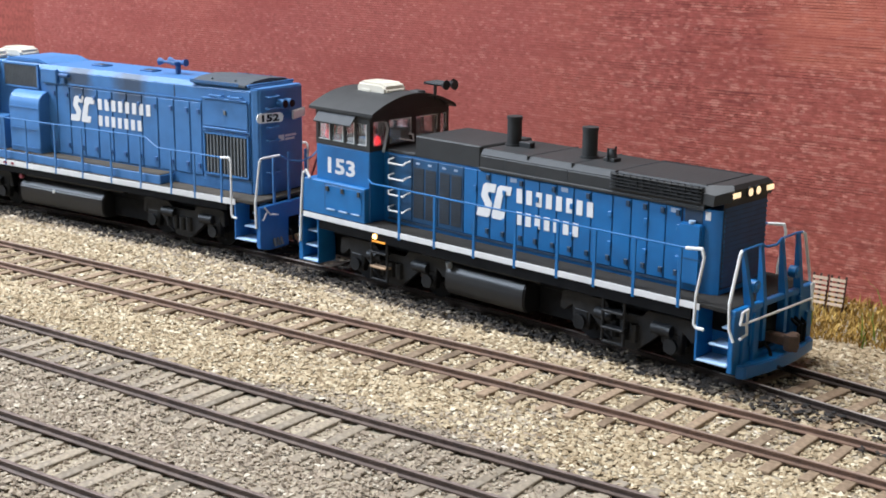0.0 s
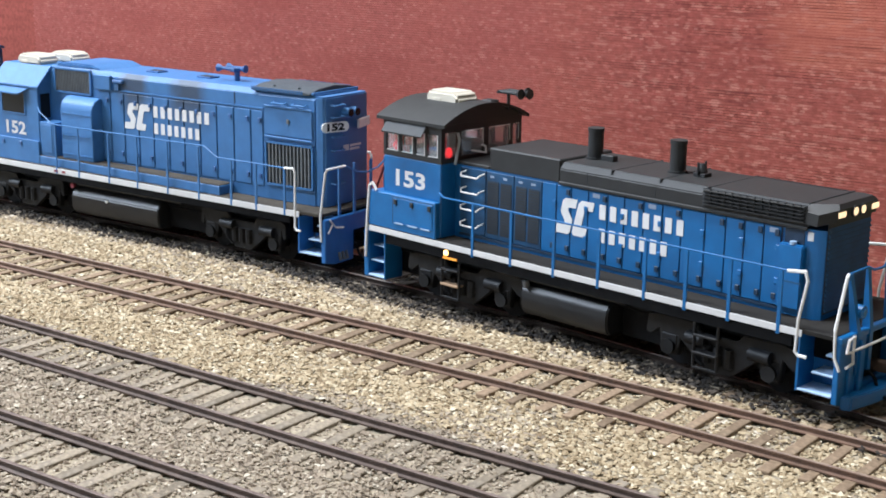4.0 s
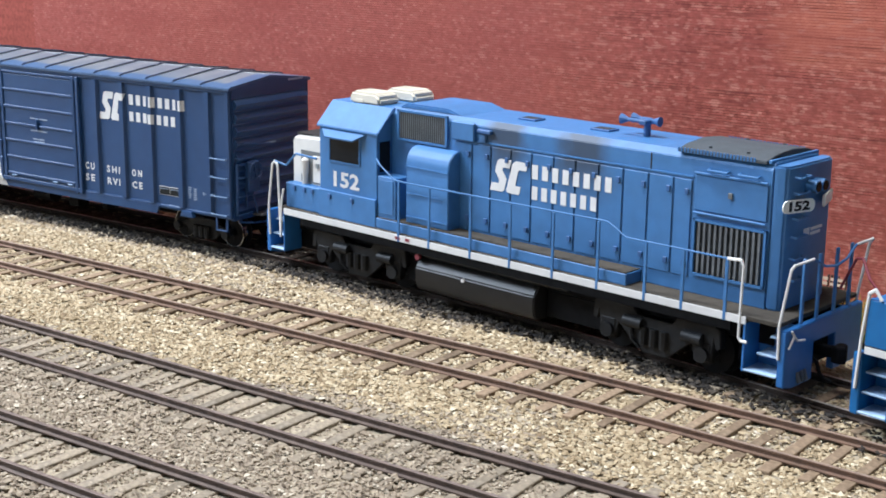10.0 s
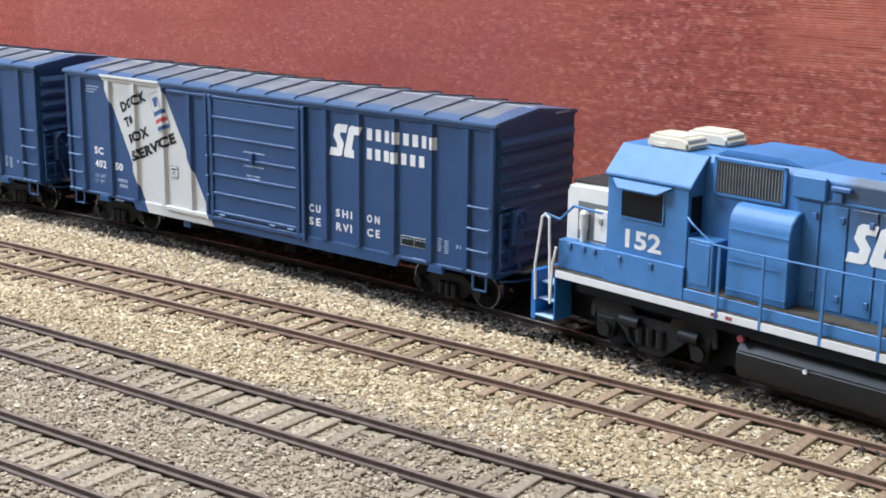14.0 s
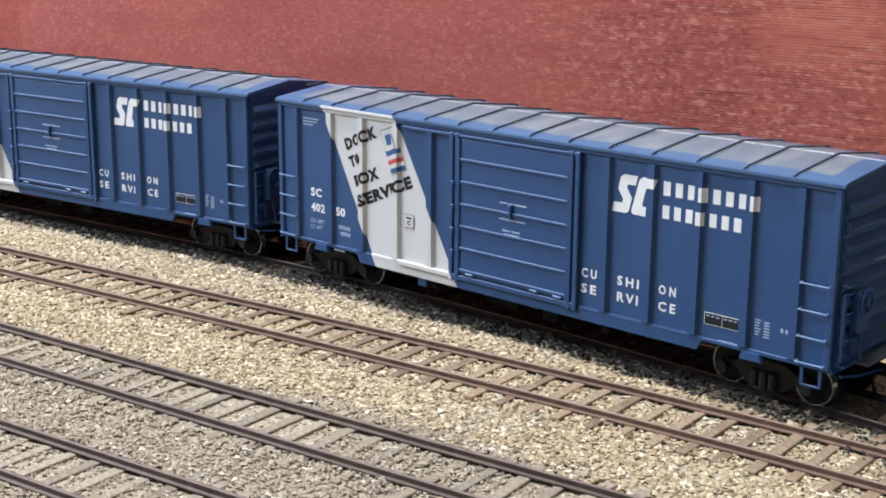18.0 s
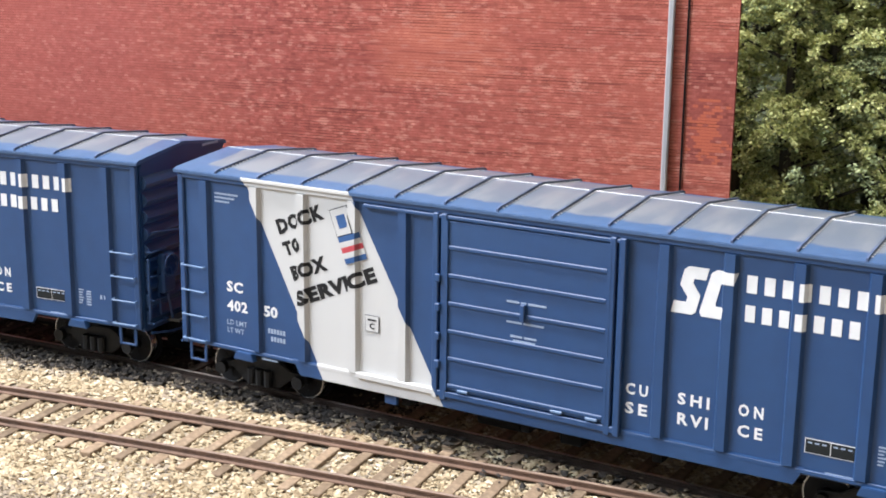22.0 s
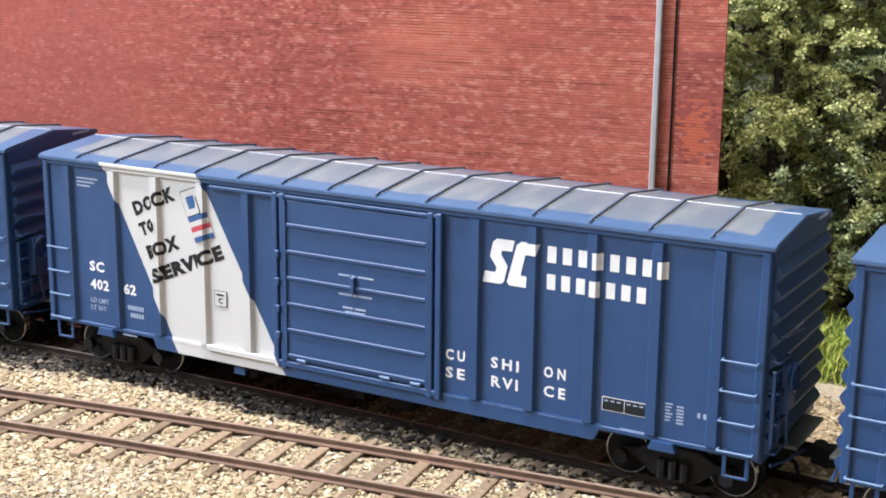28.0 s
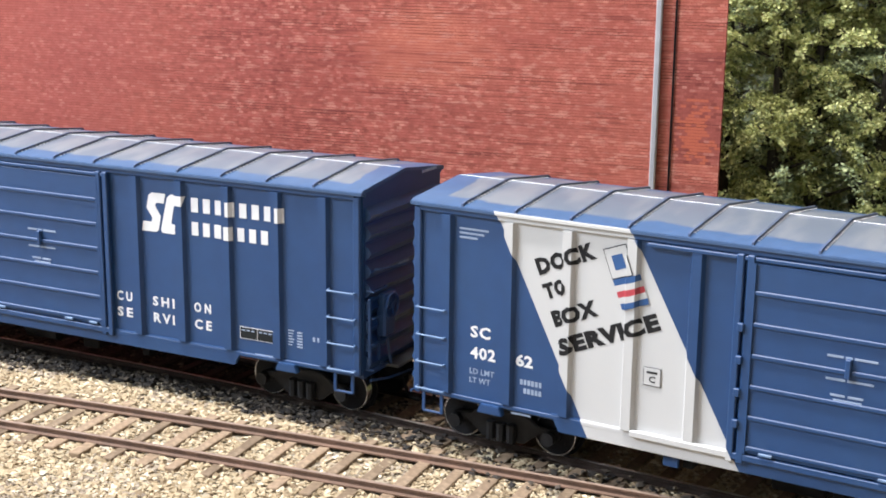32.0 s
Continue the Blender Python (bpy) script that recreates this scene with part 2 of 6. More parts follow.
def emblem(x0, z0, w, h, y, mat, parent, posts=False):
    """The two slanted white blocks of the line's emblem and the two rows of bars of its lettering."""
    def sh(pts):
        return [(x0 + (px + 0.20 * pz) * w / 1.2, z0 + pz * h) for px, pz in pts]
    first = [(0.0, 0.0), (0.38, 0.0), (0.44, 0.06), (0.44, 0.42), (0.25, 0.66), (0.25, 0.75), (0.46, 0.75), (0.46, 1.0), (0.10, 1.0), (0.03, 0.92), (0.03, 0.60), (0.22, 0.36), (0.22, 0.25), (0.0, 0.25)]
    second = [(0.56, 0.0), (0.92, 0.0), (0.92, 0.25), (0.76, 0.25), (0.74, 0.30), (0.74, 0.70), (0.77, 0.75), (0.98, 0.75), (0.98, 1.0), (0.60, 1.0), (0.52, 0.92), (0.50, 0.08)]
    poly_plate("emblem", sh(first), y, mat, parent, posts=posts)
    poly_plate("emblem", sh(second), y, mat, parent, posts=posts)


def word_bars(x0, z0, w, h, count, y, mat, parent, wide=0.58, posts=False):
    """A name as a row of plain bars, one for each letter."""
    step = w / count
    for i in range(count):
        a = x0 + i * step
        ob = part("letter_bar", box(bm_new(), a, a + wide * step, y - 0.08, y, z0, z0 + h), mat, parent, smooth=0)
        if posts:
            over_posts(ob)


# ---- the lines of the tracks ----
BEND_AT = (-550, -450, -360, -280, -210, -150, -100, -50, 0, 50, 110, 180)
BEND = (0.101, 0.103, 0.108, -0.011, -0.27, -1.029, -0.861, -1.042, -0.529, -0.327, -0.381, 0.3)
RUN = np.arange(-1100, 900, 2.0)
_th = np.cumsum(np.interp(RUN, BEND_AT, BEND, right=0.0) * 1e-3) * 2.0
_z = int(np.searchsorted(RUN, 0))
_th -= _th[_z]
RUN_X, RUN_Y = np.cumsum(np.cos(_th)) * 2.0, np.cumsum(np.sin(_th)) * 2.0
RUN_X, RUN_Y = RUN_X - RUN_X[_z], RUN_Y - RUN_Y[_z]


def main_line(s):
    return np.array([np.interp(s, RUN, RUN_X), np.interp(s, RUN, RUN_Y)])


def main_y(x):
    return np.interp(x, RUN_X, RUN_Y)


def second_y(x):
    c = np.clip(x, -250, 120)
    v = -42.08 + 0.1487 * c - 2.23e-4 * c ** 2 - 5.3e-7 * c ** 3
    slope = 0.1487 - 4.46e-4 * c - 1.59e-6 * c ** 2
    return v + (x - c) * slope


def third_y(x):
    return -97.3 + 0.163 * x


def fourth_y(x):
    return -141.5 + 0.178 * x


def wall_y(x):
    return 74.4 + 0.143 * x


LINES = (main_y, second_y, third_y, fourth_y)

# ---- materials of the ground and the setting ----
stone_cream = material("ballast_cream", (0.4, 0.36, 0.28), 0.85, vary=0.15, size=900, spec=0.3,
                       island=((0.0, (0.150, 0.106, 0.062)), (0.12, (0.270, 0.205, 0.122)), (0.5, (0.348, 0.275, 0.172)), (0.85, (0.420, 0.345, 0.228)), (1.0, (0.590, 0.525, 0.390))))
stone_grey = material("ballast_grey", (0.3, 0.28, 0.25), 0.85, vary=0.15, size=900, spec=0.3,
                      island=((0.0, (0.115, 0.088, 0.064)), (0.10, (0.218, 0.174, 0.128)), (0.5, (0.275, 0.224, 0.164)), (0.9, (0.325, 0.272, 0.203)), (1.0, (0.56, 0.50, 0.40))))
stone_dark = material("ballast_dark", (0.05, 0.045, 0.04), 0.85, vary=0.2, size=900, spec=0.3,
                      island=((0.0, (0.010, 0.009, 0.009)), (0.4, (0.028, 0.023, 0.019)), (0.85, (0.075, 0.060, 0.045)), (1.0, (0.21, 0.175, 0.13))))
ground_mat = material("ballast_bed", (0.30, 0.255, 0.185), 0.95, vary=0.25, size=900, bump=0.6, bump_size=900, second=(0.22, 0.19, 0.145), second_size=30, spec=0.2)
tie_brown = material("tie_brown", (0.175, 0.125, 0.082), 0.85, vary=0.3, size=700, bump=0.4, bump_size=1500, second=(0.27, 0.205, 0.14), second_size=120, objects=0.38, spec=0.2)
tie_grey = material("tie_grey", (0.215, 0.178, 0.132), 0.85, vary=0.3, size=700, bump=0.4, bump_size=1500, second=(0.22, 0.19, 0.155), second_size=120, objects=0.3, spec=0.2)
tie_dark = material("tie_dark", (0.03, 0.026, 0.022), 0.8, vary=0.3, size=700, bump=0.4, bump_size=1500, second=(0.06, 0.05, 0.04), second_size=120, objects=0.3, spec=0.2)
rail_rust = material("rail_rust", (0.105, 0.060, 0.038), 0.6, vary=0.25, size=300, bump=0.1, second=(0.15, 0.085, 0.06), second_size=60)
rail_dull = material("rail_dull", (0.070, 0.046, 0.036), 0.55, vary=0.25, size=300, bump=0.1, second=(0.10, 0.07, 0.055), second_size=60)
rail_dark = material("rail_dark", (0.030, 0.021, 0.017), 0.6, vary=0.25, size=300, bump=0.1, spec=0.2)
rail_head = material("rail_head_steel", (0.34, 0.31, 0.285), 0.38, metal=0.45, vary=0.3, size=120)
rail_top_rust = material("rail_top_rust", (0.27, 0.195, 0.150), 0.42, metal=0.2, vary=0.2, size=400)
rail_top_dull = material("rail_top_dull", (0.165, 0.122, 0.105), 0.45, metal=0.2, vary=0.25, size=300)

# ---- the ground: one sheet of ballast bed ----
bm = bm_new()
NX, NY = 60, 40
grid = [[bm.verts.new((-1400 + 2400 * i / NX, -330 + 800 * j / NY, -2.52 - (2.5 if j == 0 else 0))) for j in range(NY + 1)] for i in range(NX + 1)]
for i in range(NX):
    for j in range(NY):
        bm.faces.new((grid[i][j], grid[i + 1][j], grid[i + 1][j + 1], grid[i][j + 1]))
tagged(new("ground", finish(bm, "ground", ground_mat, 0)), "sand-coloured ballast bed of the model railway yard", "ground", kind="structure")

# the dark bed of the main track
bed_dark = material("dark_bed", (0.020, 0.018, 0.016), 0.85, vary=0.4, size=500, bump=0.5, bump_size=900, second=(0.040, 0.033, 0.026), second_size=60, spec=0.2)
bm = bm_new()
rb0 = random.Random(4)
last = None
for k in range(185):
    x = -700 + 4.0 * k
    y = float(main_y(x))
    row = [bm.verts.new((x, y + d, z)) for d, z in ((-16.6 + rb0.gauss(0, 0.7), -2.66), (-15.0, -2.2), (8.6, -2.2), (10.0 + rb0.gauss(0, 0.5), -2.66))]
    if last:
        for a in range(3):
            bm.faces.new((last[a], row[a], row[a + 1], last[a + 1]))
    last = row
tagged(new("roadbed", finish(bm, "roadbed", bed_dark, 0)), "dark bed of the main track", "roadbed", kind="structure")


def stones(name, mat, xs, ys, zs, sizes, label):
    """Crushed stones: each a six-cornered chip of its own, all in one mesh."""
    n = len(xs)
    rng = np.random.default_rng(len(name))
    base = np.array([[1, 0, 0], [-1, 0, 0], [0, 1, 0], [0, -1, 0], [0, 0, 1], [0, 0, -1.0]])
    v = base[None] * (0.75 + 0.5 * rng.random((n, 6, 1))) + rng.normal(0, 0.22, (n, 6, 3))
    a = rng.random(n) * 6.283
    t = rng.normal(0, 0.5, n)
    ca, sa, ct, st = np.cos(a), np.sin(a), np.cos(t), np.sin(t)
    zero, one = np.zeros(n), np.ones(n)
    ra = np.stack([np.stack([ca, -sa, zero], 1), np.stack([sa, ca, zero], 1), np.stack([zero, zero, one], 1)], 1)
    rt = np.stack([np.stack([one, zero, zero], 1), np.stack([zero, ct, -st], 1), np.stack([zero, st, ct], 1)], 1)
    v = np.einsum("nij,nkj->nki", ra @ rt, v) * (sizes * 0.5)[:, None, None] * np.array([1.15, 0.95, 0.55])
    v += np.stack([xs, ys, zs], 1)[:, None]
    tri = np.array([[0, 2, 4], [2, 1, 4], [1, 3, 4], [3, 0, 4], [2, 0, 5], [1, 2, 5], [3, 1, 5], [0, 3, 5]])
    f = (tri[None] + (np.arange(n) * 6)[:, None, None]).reshape(-1)
    me = bpy.data.meshes.new(name)
    me.vertices.add(n * 6)
    me.vertices.foreach_set("co", (v * MM).astype(np.float32).ravel())
    me.loops.add(len(f))
    me.loops.foreach_set("vertex_index", f.astype(np.int32))
    me.polygons.add(n * 8)
    me.polygons.foreach_set("loop_start", np.arange(0, n * 24, 3, dtype=np.int32))
    me.materials.append(mat)
    me.update(calc_edges=True)
    me.validate()
    me.shade_flat()
    return tagged(new(name, me), label, "ballast", kind="stuff")


rng = np.random.default_rng(5)
N = 235000
px = rng.uniform(-300, 175, N)
pv = rng.uniform(-178, 52, N)
py = pv + 0.15 * px
dist = np.stack([np.abs(py - f(px)) for f in LINES])
near = dist.min(0)
which = dist.argmin(0)
# no stones on the rails' feet; low between the rails, so that the ties show
on_rail = np.abs(near - 8.25) < 0.9
between = near < 8.25
shoulder = (near > 8.25) & (near < 16.5)
keep = ~on_rail
thin = np.where(between, np.where(which == 1, 0.85, 0.75), np.where(shoulder, 0.75, 1.0))
keep &= rng.random(N) < thin
keep &= py < wall_y(px) - 36 - rng.normal(0, 2.5, N)
drift = np.array([noise.noise((a * 0.035, b * 0.06, 8.2)) for a, b in zip(px, py)])
lift = np.where(between, -2.25, np.where(shoulder, -2.2, -2.3)) + rng.normal(0, 0.13, N) + 0.25 * drift
yard = which >= 2
lift += np.where(yard & shoulder, 0.22 + 0.55 * drift, np.where(yard & between, -0.02 + 0.55 * drift, 0.0))
size = np.clip(rng.lognormal(0.14, 0.33, N), 0.5, 2.2) * np.where(between, 0.85, 1.0) * np.where(py < 0.4 * second_y(px) + 0.6 * third_y(px), 0.86, 1.0)
dirt = np.array([noise.noise((a * 0.02, b * 0.035, 1.7)) for a, b in zip(px[keep], py[keep])])
kx, ky, kz, ks = px[keep], py[keep], lift[keep], size[keep]
d1 = ky - main_y(kx)
jit = rng.normal(0, 1.6, len(kx))
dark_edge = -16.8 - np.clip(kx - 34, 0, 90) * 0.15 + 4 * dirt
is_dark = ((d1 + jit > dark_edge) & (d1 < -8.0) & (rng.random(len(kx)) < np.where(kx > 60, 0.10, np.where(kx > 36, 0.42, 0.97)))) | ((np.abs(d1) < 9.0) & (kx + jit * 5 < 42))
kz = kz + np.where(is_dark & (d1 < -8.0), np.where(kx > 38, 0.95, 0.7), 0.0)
grey_edge = 0.18 * second_y(kx) + 0.82 * third_y(kx) + dirt * 20 + jit * 2
is_grey = ~is_dark & ((ky < grey_edge) | ((dirt > 0.22) & (rng.random(len(kx)) < 0.25)) | ((d1 < -12) & (d1 > -24) & (kx < -40) & (rng.random(len(kx)) < 0.55)))
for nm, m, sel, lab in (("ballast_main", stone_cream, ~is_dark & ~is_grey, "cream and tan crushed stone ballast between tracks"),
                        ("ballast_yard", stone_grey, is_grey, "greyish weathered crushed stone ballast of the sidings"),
                        ("ballast_dark", stone_dark, is_dark, "dark ballast under and beside the main track")):
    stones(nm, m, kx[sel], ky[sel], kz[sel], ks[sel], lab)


# ---- tracks: two rails and single ties each ----
def track(label, fy, tie_mat, rail_mat, head_mat, x0, x1, gap, tie_top, seed, tie_len=31.0):
    root = empty("railway_track", label, "track", kind="structure")
    r = random.Random(seed)
    xs = np.arange(x0, x1 + 1, 8.0)
    for side in (-1, 1):
        # rail of I section swept along the line
        prof = [(-1.15, -2.1), (1.15, -2.1), (1.15, -1.75), (0.35, -1.5), (0.3, -0.75), (0.5, -0.6), (0.5, 0.0 - 0.06), (0.42, 0.0), (-0.42, 0.0), (-0.5, -0.06), (-0.5, -0.6), (-0.3, -0.75), (-0.35, -1.5), (-1.15, -1.75)]
        bm = bm_new()
        rings = []
        for x in xs:
            y = float(fy(x))
            t = math.atan(float(fy(x + 1) - fy(x - 1)) / 2)
            nx, ny = -math.sin(t), math.cos(t)
            o = side * 8.7
            rings.append([bm.verts.new((x + nx * (o + a), y + ny * (o + a), b * 0.76)) for a, b in prof])
        for a, b in zip(rings, rings[1:]):
            for i in range(len(prof)):
                j = (i + 1) % len(prof)
                f = bm.faces.new((a[i], b[i], b[j], a[j]))
                f.material_index = 1 if i == 7 else 0
        bm.faces.new(rings[0])
        bm.faces.new(rings[-1][::-1])
        bmesh.ops.recalc_face_normals(bm, faces=bm.faces)
        ob = part("rail", bm, rail_mat, root)
        ob.data.materials.append(head_mat)
    tie = finish(box(bm_new(), -1.35, 1.35, -tie_len / 2, tie_len / 2, -2.0, 0, 0.18), "tie", tie_mat, 0)
    other = finish(box(bm_new(), -1.35, 1.35, -tie_len / 2, tie_len / 2, -2.0, 0, 0.18), "tie", tie_brown, 0) if tie_mat is tie_dark else None
    x = x0 + 3.0
    while x < x1:
        t = math.degrees(math.atan(float(fy(x + 1) - fy(x - 1)) / 2)) + r.gauss(0, 0.8)
        m = at(x, float(fy(x)) + r.gauss(0, 0.5), tie_top + r.gauss(0, 0.07), r.gauss(0, 0.4), r.gauss(0, 1.2), t)
        share("tie", other if other and x > 42 + r.gauss(0, 4) else tie, root, m @ Matrix.Diagonal((r.uniform(0.88, 1.12), r.uniform(0.97, 1.03), 1, 1)))
        x += gap + r.gauss(0, 0.25)
    return root


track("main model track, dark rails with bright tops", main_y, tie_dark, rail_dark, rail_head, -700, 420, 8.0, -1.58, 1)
track("rust-brown model track on brown wooden ties", second_y, tie_brown, rail_rust, rail_top_rust, -420, 130, 7.6, -1.60, 2)
track("dull brown siding track on weathered ties", third_y, tie_grey, rail_dull, rail_top_dull, -330, 190, 7.2, -1.86, 3)
track("dull brown siding track half buried in ballast", fourth_y, tie_grey, rail_dull, rail_top_dull, -260, 170, 7.2, -1.94, 4)

# ---- the brick building behind the tracks ----
BRICK_TONES = ((0.0, (0.205, 0.053, 0.043)), (0.15, (0.295, 0.078, 0.065)), (0.65, (0.348, 0.098, 0.080)), (0.90, (0.415, 0.130, 0.102)), (1.0, (0.52, 0.215, 0.170)))
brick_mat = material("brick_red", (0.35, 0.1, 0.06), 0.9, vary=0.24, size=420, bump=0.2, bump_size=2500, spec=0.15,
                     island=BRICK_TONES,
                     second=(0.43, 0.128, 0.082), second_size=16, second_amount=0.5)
brick_single = material("brick_red_single", (0.33, 0.088, 0.066), 0.9, vary=0.24, size=420, bump=0.2, bump_size=2500, spec=0.15, island=BRICK_TONES, per_object=True, second=(0.43, 0.128, 0.082), second_size=60, second_amount=0.5)
# bricks inside the orange highlight, its glow put into their colour
brick_glare = material("brick_glare_orange", (0.50, 0.132, 0.078), 0.9, vary=0.24, size=420, bump=0.2, bump_size=2500, spec=0.15, second=(0.60, 0.178, 0.100), second_size=60, second_amount=0.6)


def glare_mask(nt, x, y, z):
    """Orange highlights on the wall, painted into the brick colour as ragged ovals."""
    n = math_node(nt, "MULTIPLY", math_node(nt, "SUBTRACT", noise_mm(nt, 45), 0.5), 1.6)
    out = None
    for cx, cz, rx, rz in GLARES:
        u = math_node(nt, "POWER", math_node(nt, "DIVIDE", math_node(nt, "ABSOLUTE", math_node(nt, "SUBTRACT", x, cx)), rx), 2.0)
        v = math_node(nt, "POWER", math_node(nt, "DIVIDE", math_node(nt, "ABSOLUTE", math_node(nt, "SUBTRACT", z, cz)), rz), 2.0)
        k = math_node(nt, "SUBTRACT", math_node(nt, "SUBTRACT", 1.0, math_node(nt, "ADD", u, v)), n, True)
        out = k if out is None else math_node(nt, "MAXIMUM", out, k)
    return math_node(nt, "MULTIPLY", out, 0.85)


GLARES = ((-82.0, 73.0, 22.0, 13.0), (-7.0, 54.0, 6.5, 11.0))
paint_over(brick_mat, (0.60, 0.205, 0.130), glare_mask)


def streak(nt, x, z, fx, fz, at_least, gain, most):
    """Long level patches of a worn, sooted wall: 1 where a stretched noise rises over a level."""
    co = nt.nodes.new("ShaderNodeCombineXYZ")
    nt.links.new(math_node(nt, "MULTIPLY", x, fx), co.inputs[0])
    nt.links.new(math_node(nt, "MULTIPLY", z, fz), co.inputs[2])
    nd = nt.nodes.new("ShaderNodeTexNoise")
    nd.inputs["Scale"].default_value, nd.inputs["Detail"].default_value = 1.0, 3
    nt.links.new(co.outputs[0], nd.inputs["Vector"])
    k = math_node(nt, "MULTIPLY", math_node(nt, "SUBTRACT", nd.outputs["Fac"], at_least), gain, True)
    return math_node(nt, "MULTIPLY", k, most)


def past(nt, x, start, end, least):
    """Runs from least to 1 along the wall between two places: its far stretch is painted even, for soft focus."""
    k = math_node(nt, "DIVIDE", math_node(nt, "SUBTRACT", x, start), end - start, True)
    return math_node(nt, "ADD", math_node(nt, "MULTIPLY", k, 1.0 - least), least)


# pinkish coat on the far stretch: its hazy blur put into the colour
paint_over(brick_mat, (0.365, 0.108, 0.090), lambda nt, x, y, z: math_node(nt, "MULTIPLY", math_node(nt, "SUBTRACT", 1.0, past(nt, x, -188.0, -128.0, 0.0)), 0.55))
paint_over(brick_mat, (0.56, 0.178, 0.118), lambda nt, x, y, z: math_node(nt, "MULTIPLY", math_node(nt, "DIVIDE", math_node(nt, "ADD", x, 130.0), 110.0, True), 0.42))
paint_over(brick_mat, (0.175, 0.045, 0.038), lambda nt, x, y, z: math_node(nt, "MULTIPLY", streak(nt, x, z, 0.05, 1.05, 0.54, 9.0, 0.62), past(nt, x, -188.0, -128.0, 0.15)))
paint_over(brick_mat, (0.56, 0.24, 0.185), lambda nt, x, y, z: math_node(nt, "MULTIPLY", streak(nt, x, z, 0.20, 0.60, 0.54, 9.0, 0.72), past(nt, x, -188.0, -128.0, 0.2)))
paint_over(brick_mat, (0.27, 0.062, 0.052), lambda nt, x, y, z: streak(nt, x, z, 0.014, 0.06, 0.47, 5.0, 0.45))
mortar = material("mortar", (0.30, 0.080, 0.062), 0.95, vary=0.2, size=600, spec=0.1, second=(0.22, 0.058, 0.046), second_size=22, second_amount=1.0)
paint_over(mortar, (0.060, 0.018, 0.015), lambda nt, x, y, z: math_node(nt, "MULTIPLY", streak(nt, x, z, 0.030, 0.32, 0.50, 9.0, 0.9), past(nt, x, -188.0, -128.0, 0.2)))
pipe_grey = material("pipe_grey", (0.38, 0.38, 0.40), 0.45, metal=0.2, vary=0.08)
WALL_TURN = math.degrees(math.atan(0.143))
brick_wall = empty("wall_brick", "red brick wall of a model factory building", "wall", kind="structure")
brick_wall.matrix_basis = at(90.0, wall_y(90.0), 0, 0, 0, WALL_TURN)
# in the wall's own space x runs along it, 0 at its corner; the face looks to -y
boxes("wall_core", mortar, brick_wall, (-900, -0.3, 0.25, 3.0, -4, 98.8), label="")
BL, BH, JT, JX = 1.38, 0.68, 0.14, 0.07


def brick_rows():
    """Left, width and foot of every brick of the face, course by course."""
    row, z = 0, -3.5
    while z < 98:
        x = -0.1 - (0.5 * (BL + JX) if row % 2 else 0.0)
        if row % 2:
            yield -0.1 - 0.5 * BL + 0.1, 0.5 * BL - 0.1, z
        while x - BL > -440:
            yield x - BL, BL, z
            x -= BL + JX
        z += BH + JT
        row += 1


rb = np.random.default_rng(9)
loose, joined = [], []
for bx, bw, bz in brick_rows():
    (loose if bx > -12.6 and 46 < bz < 82 and len(loose) < 300 else joined).append((bx, bw, bz))
n = len(joined)
J = np.array(joined)
out = rb.normal(0.0, 0.02, n)
x0, x1, z0, z1 = J[:, 0], J[:, 0] + J[:, 1], J[:, 2], J[:, 2] + BH
vy0, vy1 = 0.20 - np.abs(out), np.full(n, 0.3)
corn = np.stack([np.stack([a, b, c], 1) for a in (x0, x1) for b in (vy0, vy1) for c in (z0, z1)], 1)
quads = np.array([[0, 4, 5, 1], [0, 1, 3, 2], [4, 6, 7, 5], [1, 5, 7, 3], [0, 2, 6, 4]])
faces = (quads[None] + (np.arange(n) * 8)[:, None, None]).reshape(-1)
me = bpy.data.meshes.new("brickwork")
me.vertices.add(n * 8)
me.vertices.foreach_set("co", (corn * MM).astype(np.float32).ravel())
me.loops.add(len(faces))
me.loops.foreach_set("vertex_index", faces.astype(np.int32))
me.polygons.add(n * 5)
me.polygons.foreach_set("loop_start", np.arange(0, n * 20, 4, dtype=np.int32))
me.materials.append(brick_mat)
me.update(calc_edges=True)
me.shade_flat()
bw_ob = new("brickwork", me)
bw_ob.parent = brick_wall
tagged(bw_ob, "courses of small red bricks", kind="stuff")
pipe = empty("downpipe", "grey metal downpipe fixed to the brick wall", "pipe")
pipe.matrix_basis = at(72.8, wall_y(72.8), 0, 0, 0, WALL_TURN)
part("pipe", box(bm_new(), -0.8, 0.8, -1.5, -0.1, -3, 98.8, 0.3), pipe_grey, pipe)
boxes("joint_strip", under_black, brick_wall, (-13.4, -12.9, -0.25, 0.0, -3, 98.8), label="dark vertical joint of the wall")

# ---- trees and undergrowth past the wall's corner ----
leaf_mat = material("leaf_green", (0.08, 0.13, 0.03), 0.65, vary=0.2, size=300, spec=0.3,
                    island=((0.0, (0.16, 0.20, 0.12)), (0.4, (0.30, 0.35, 0.19)), (0.8, (0.43, 0.48, 0.25)), (1.0, (0.60, 0.62, 0.34))))
# lit copy of the leaf green: sunlight put into a paler colour
leaf_lit = material("leaf_lit", (0.2, 0.25, 0.08), 0.6, vary=0.2, size=300, spec=0.3,
                      island=((0.0, (0.22, 0.26, 0.10)), (0.5, (0.48, 0.50, 0.20)), (1.0, (0.74, 0.72, 0.36))))


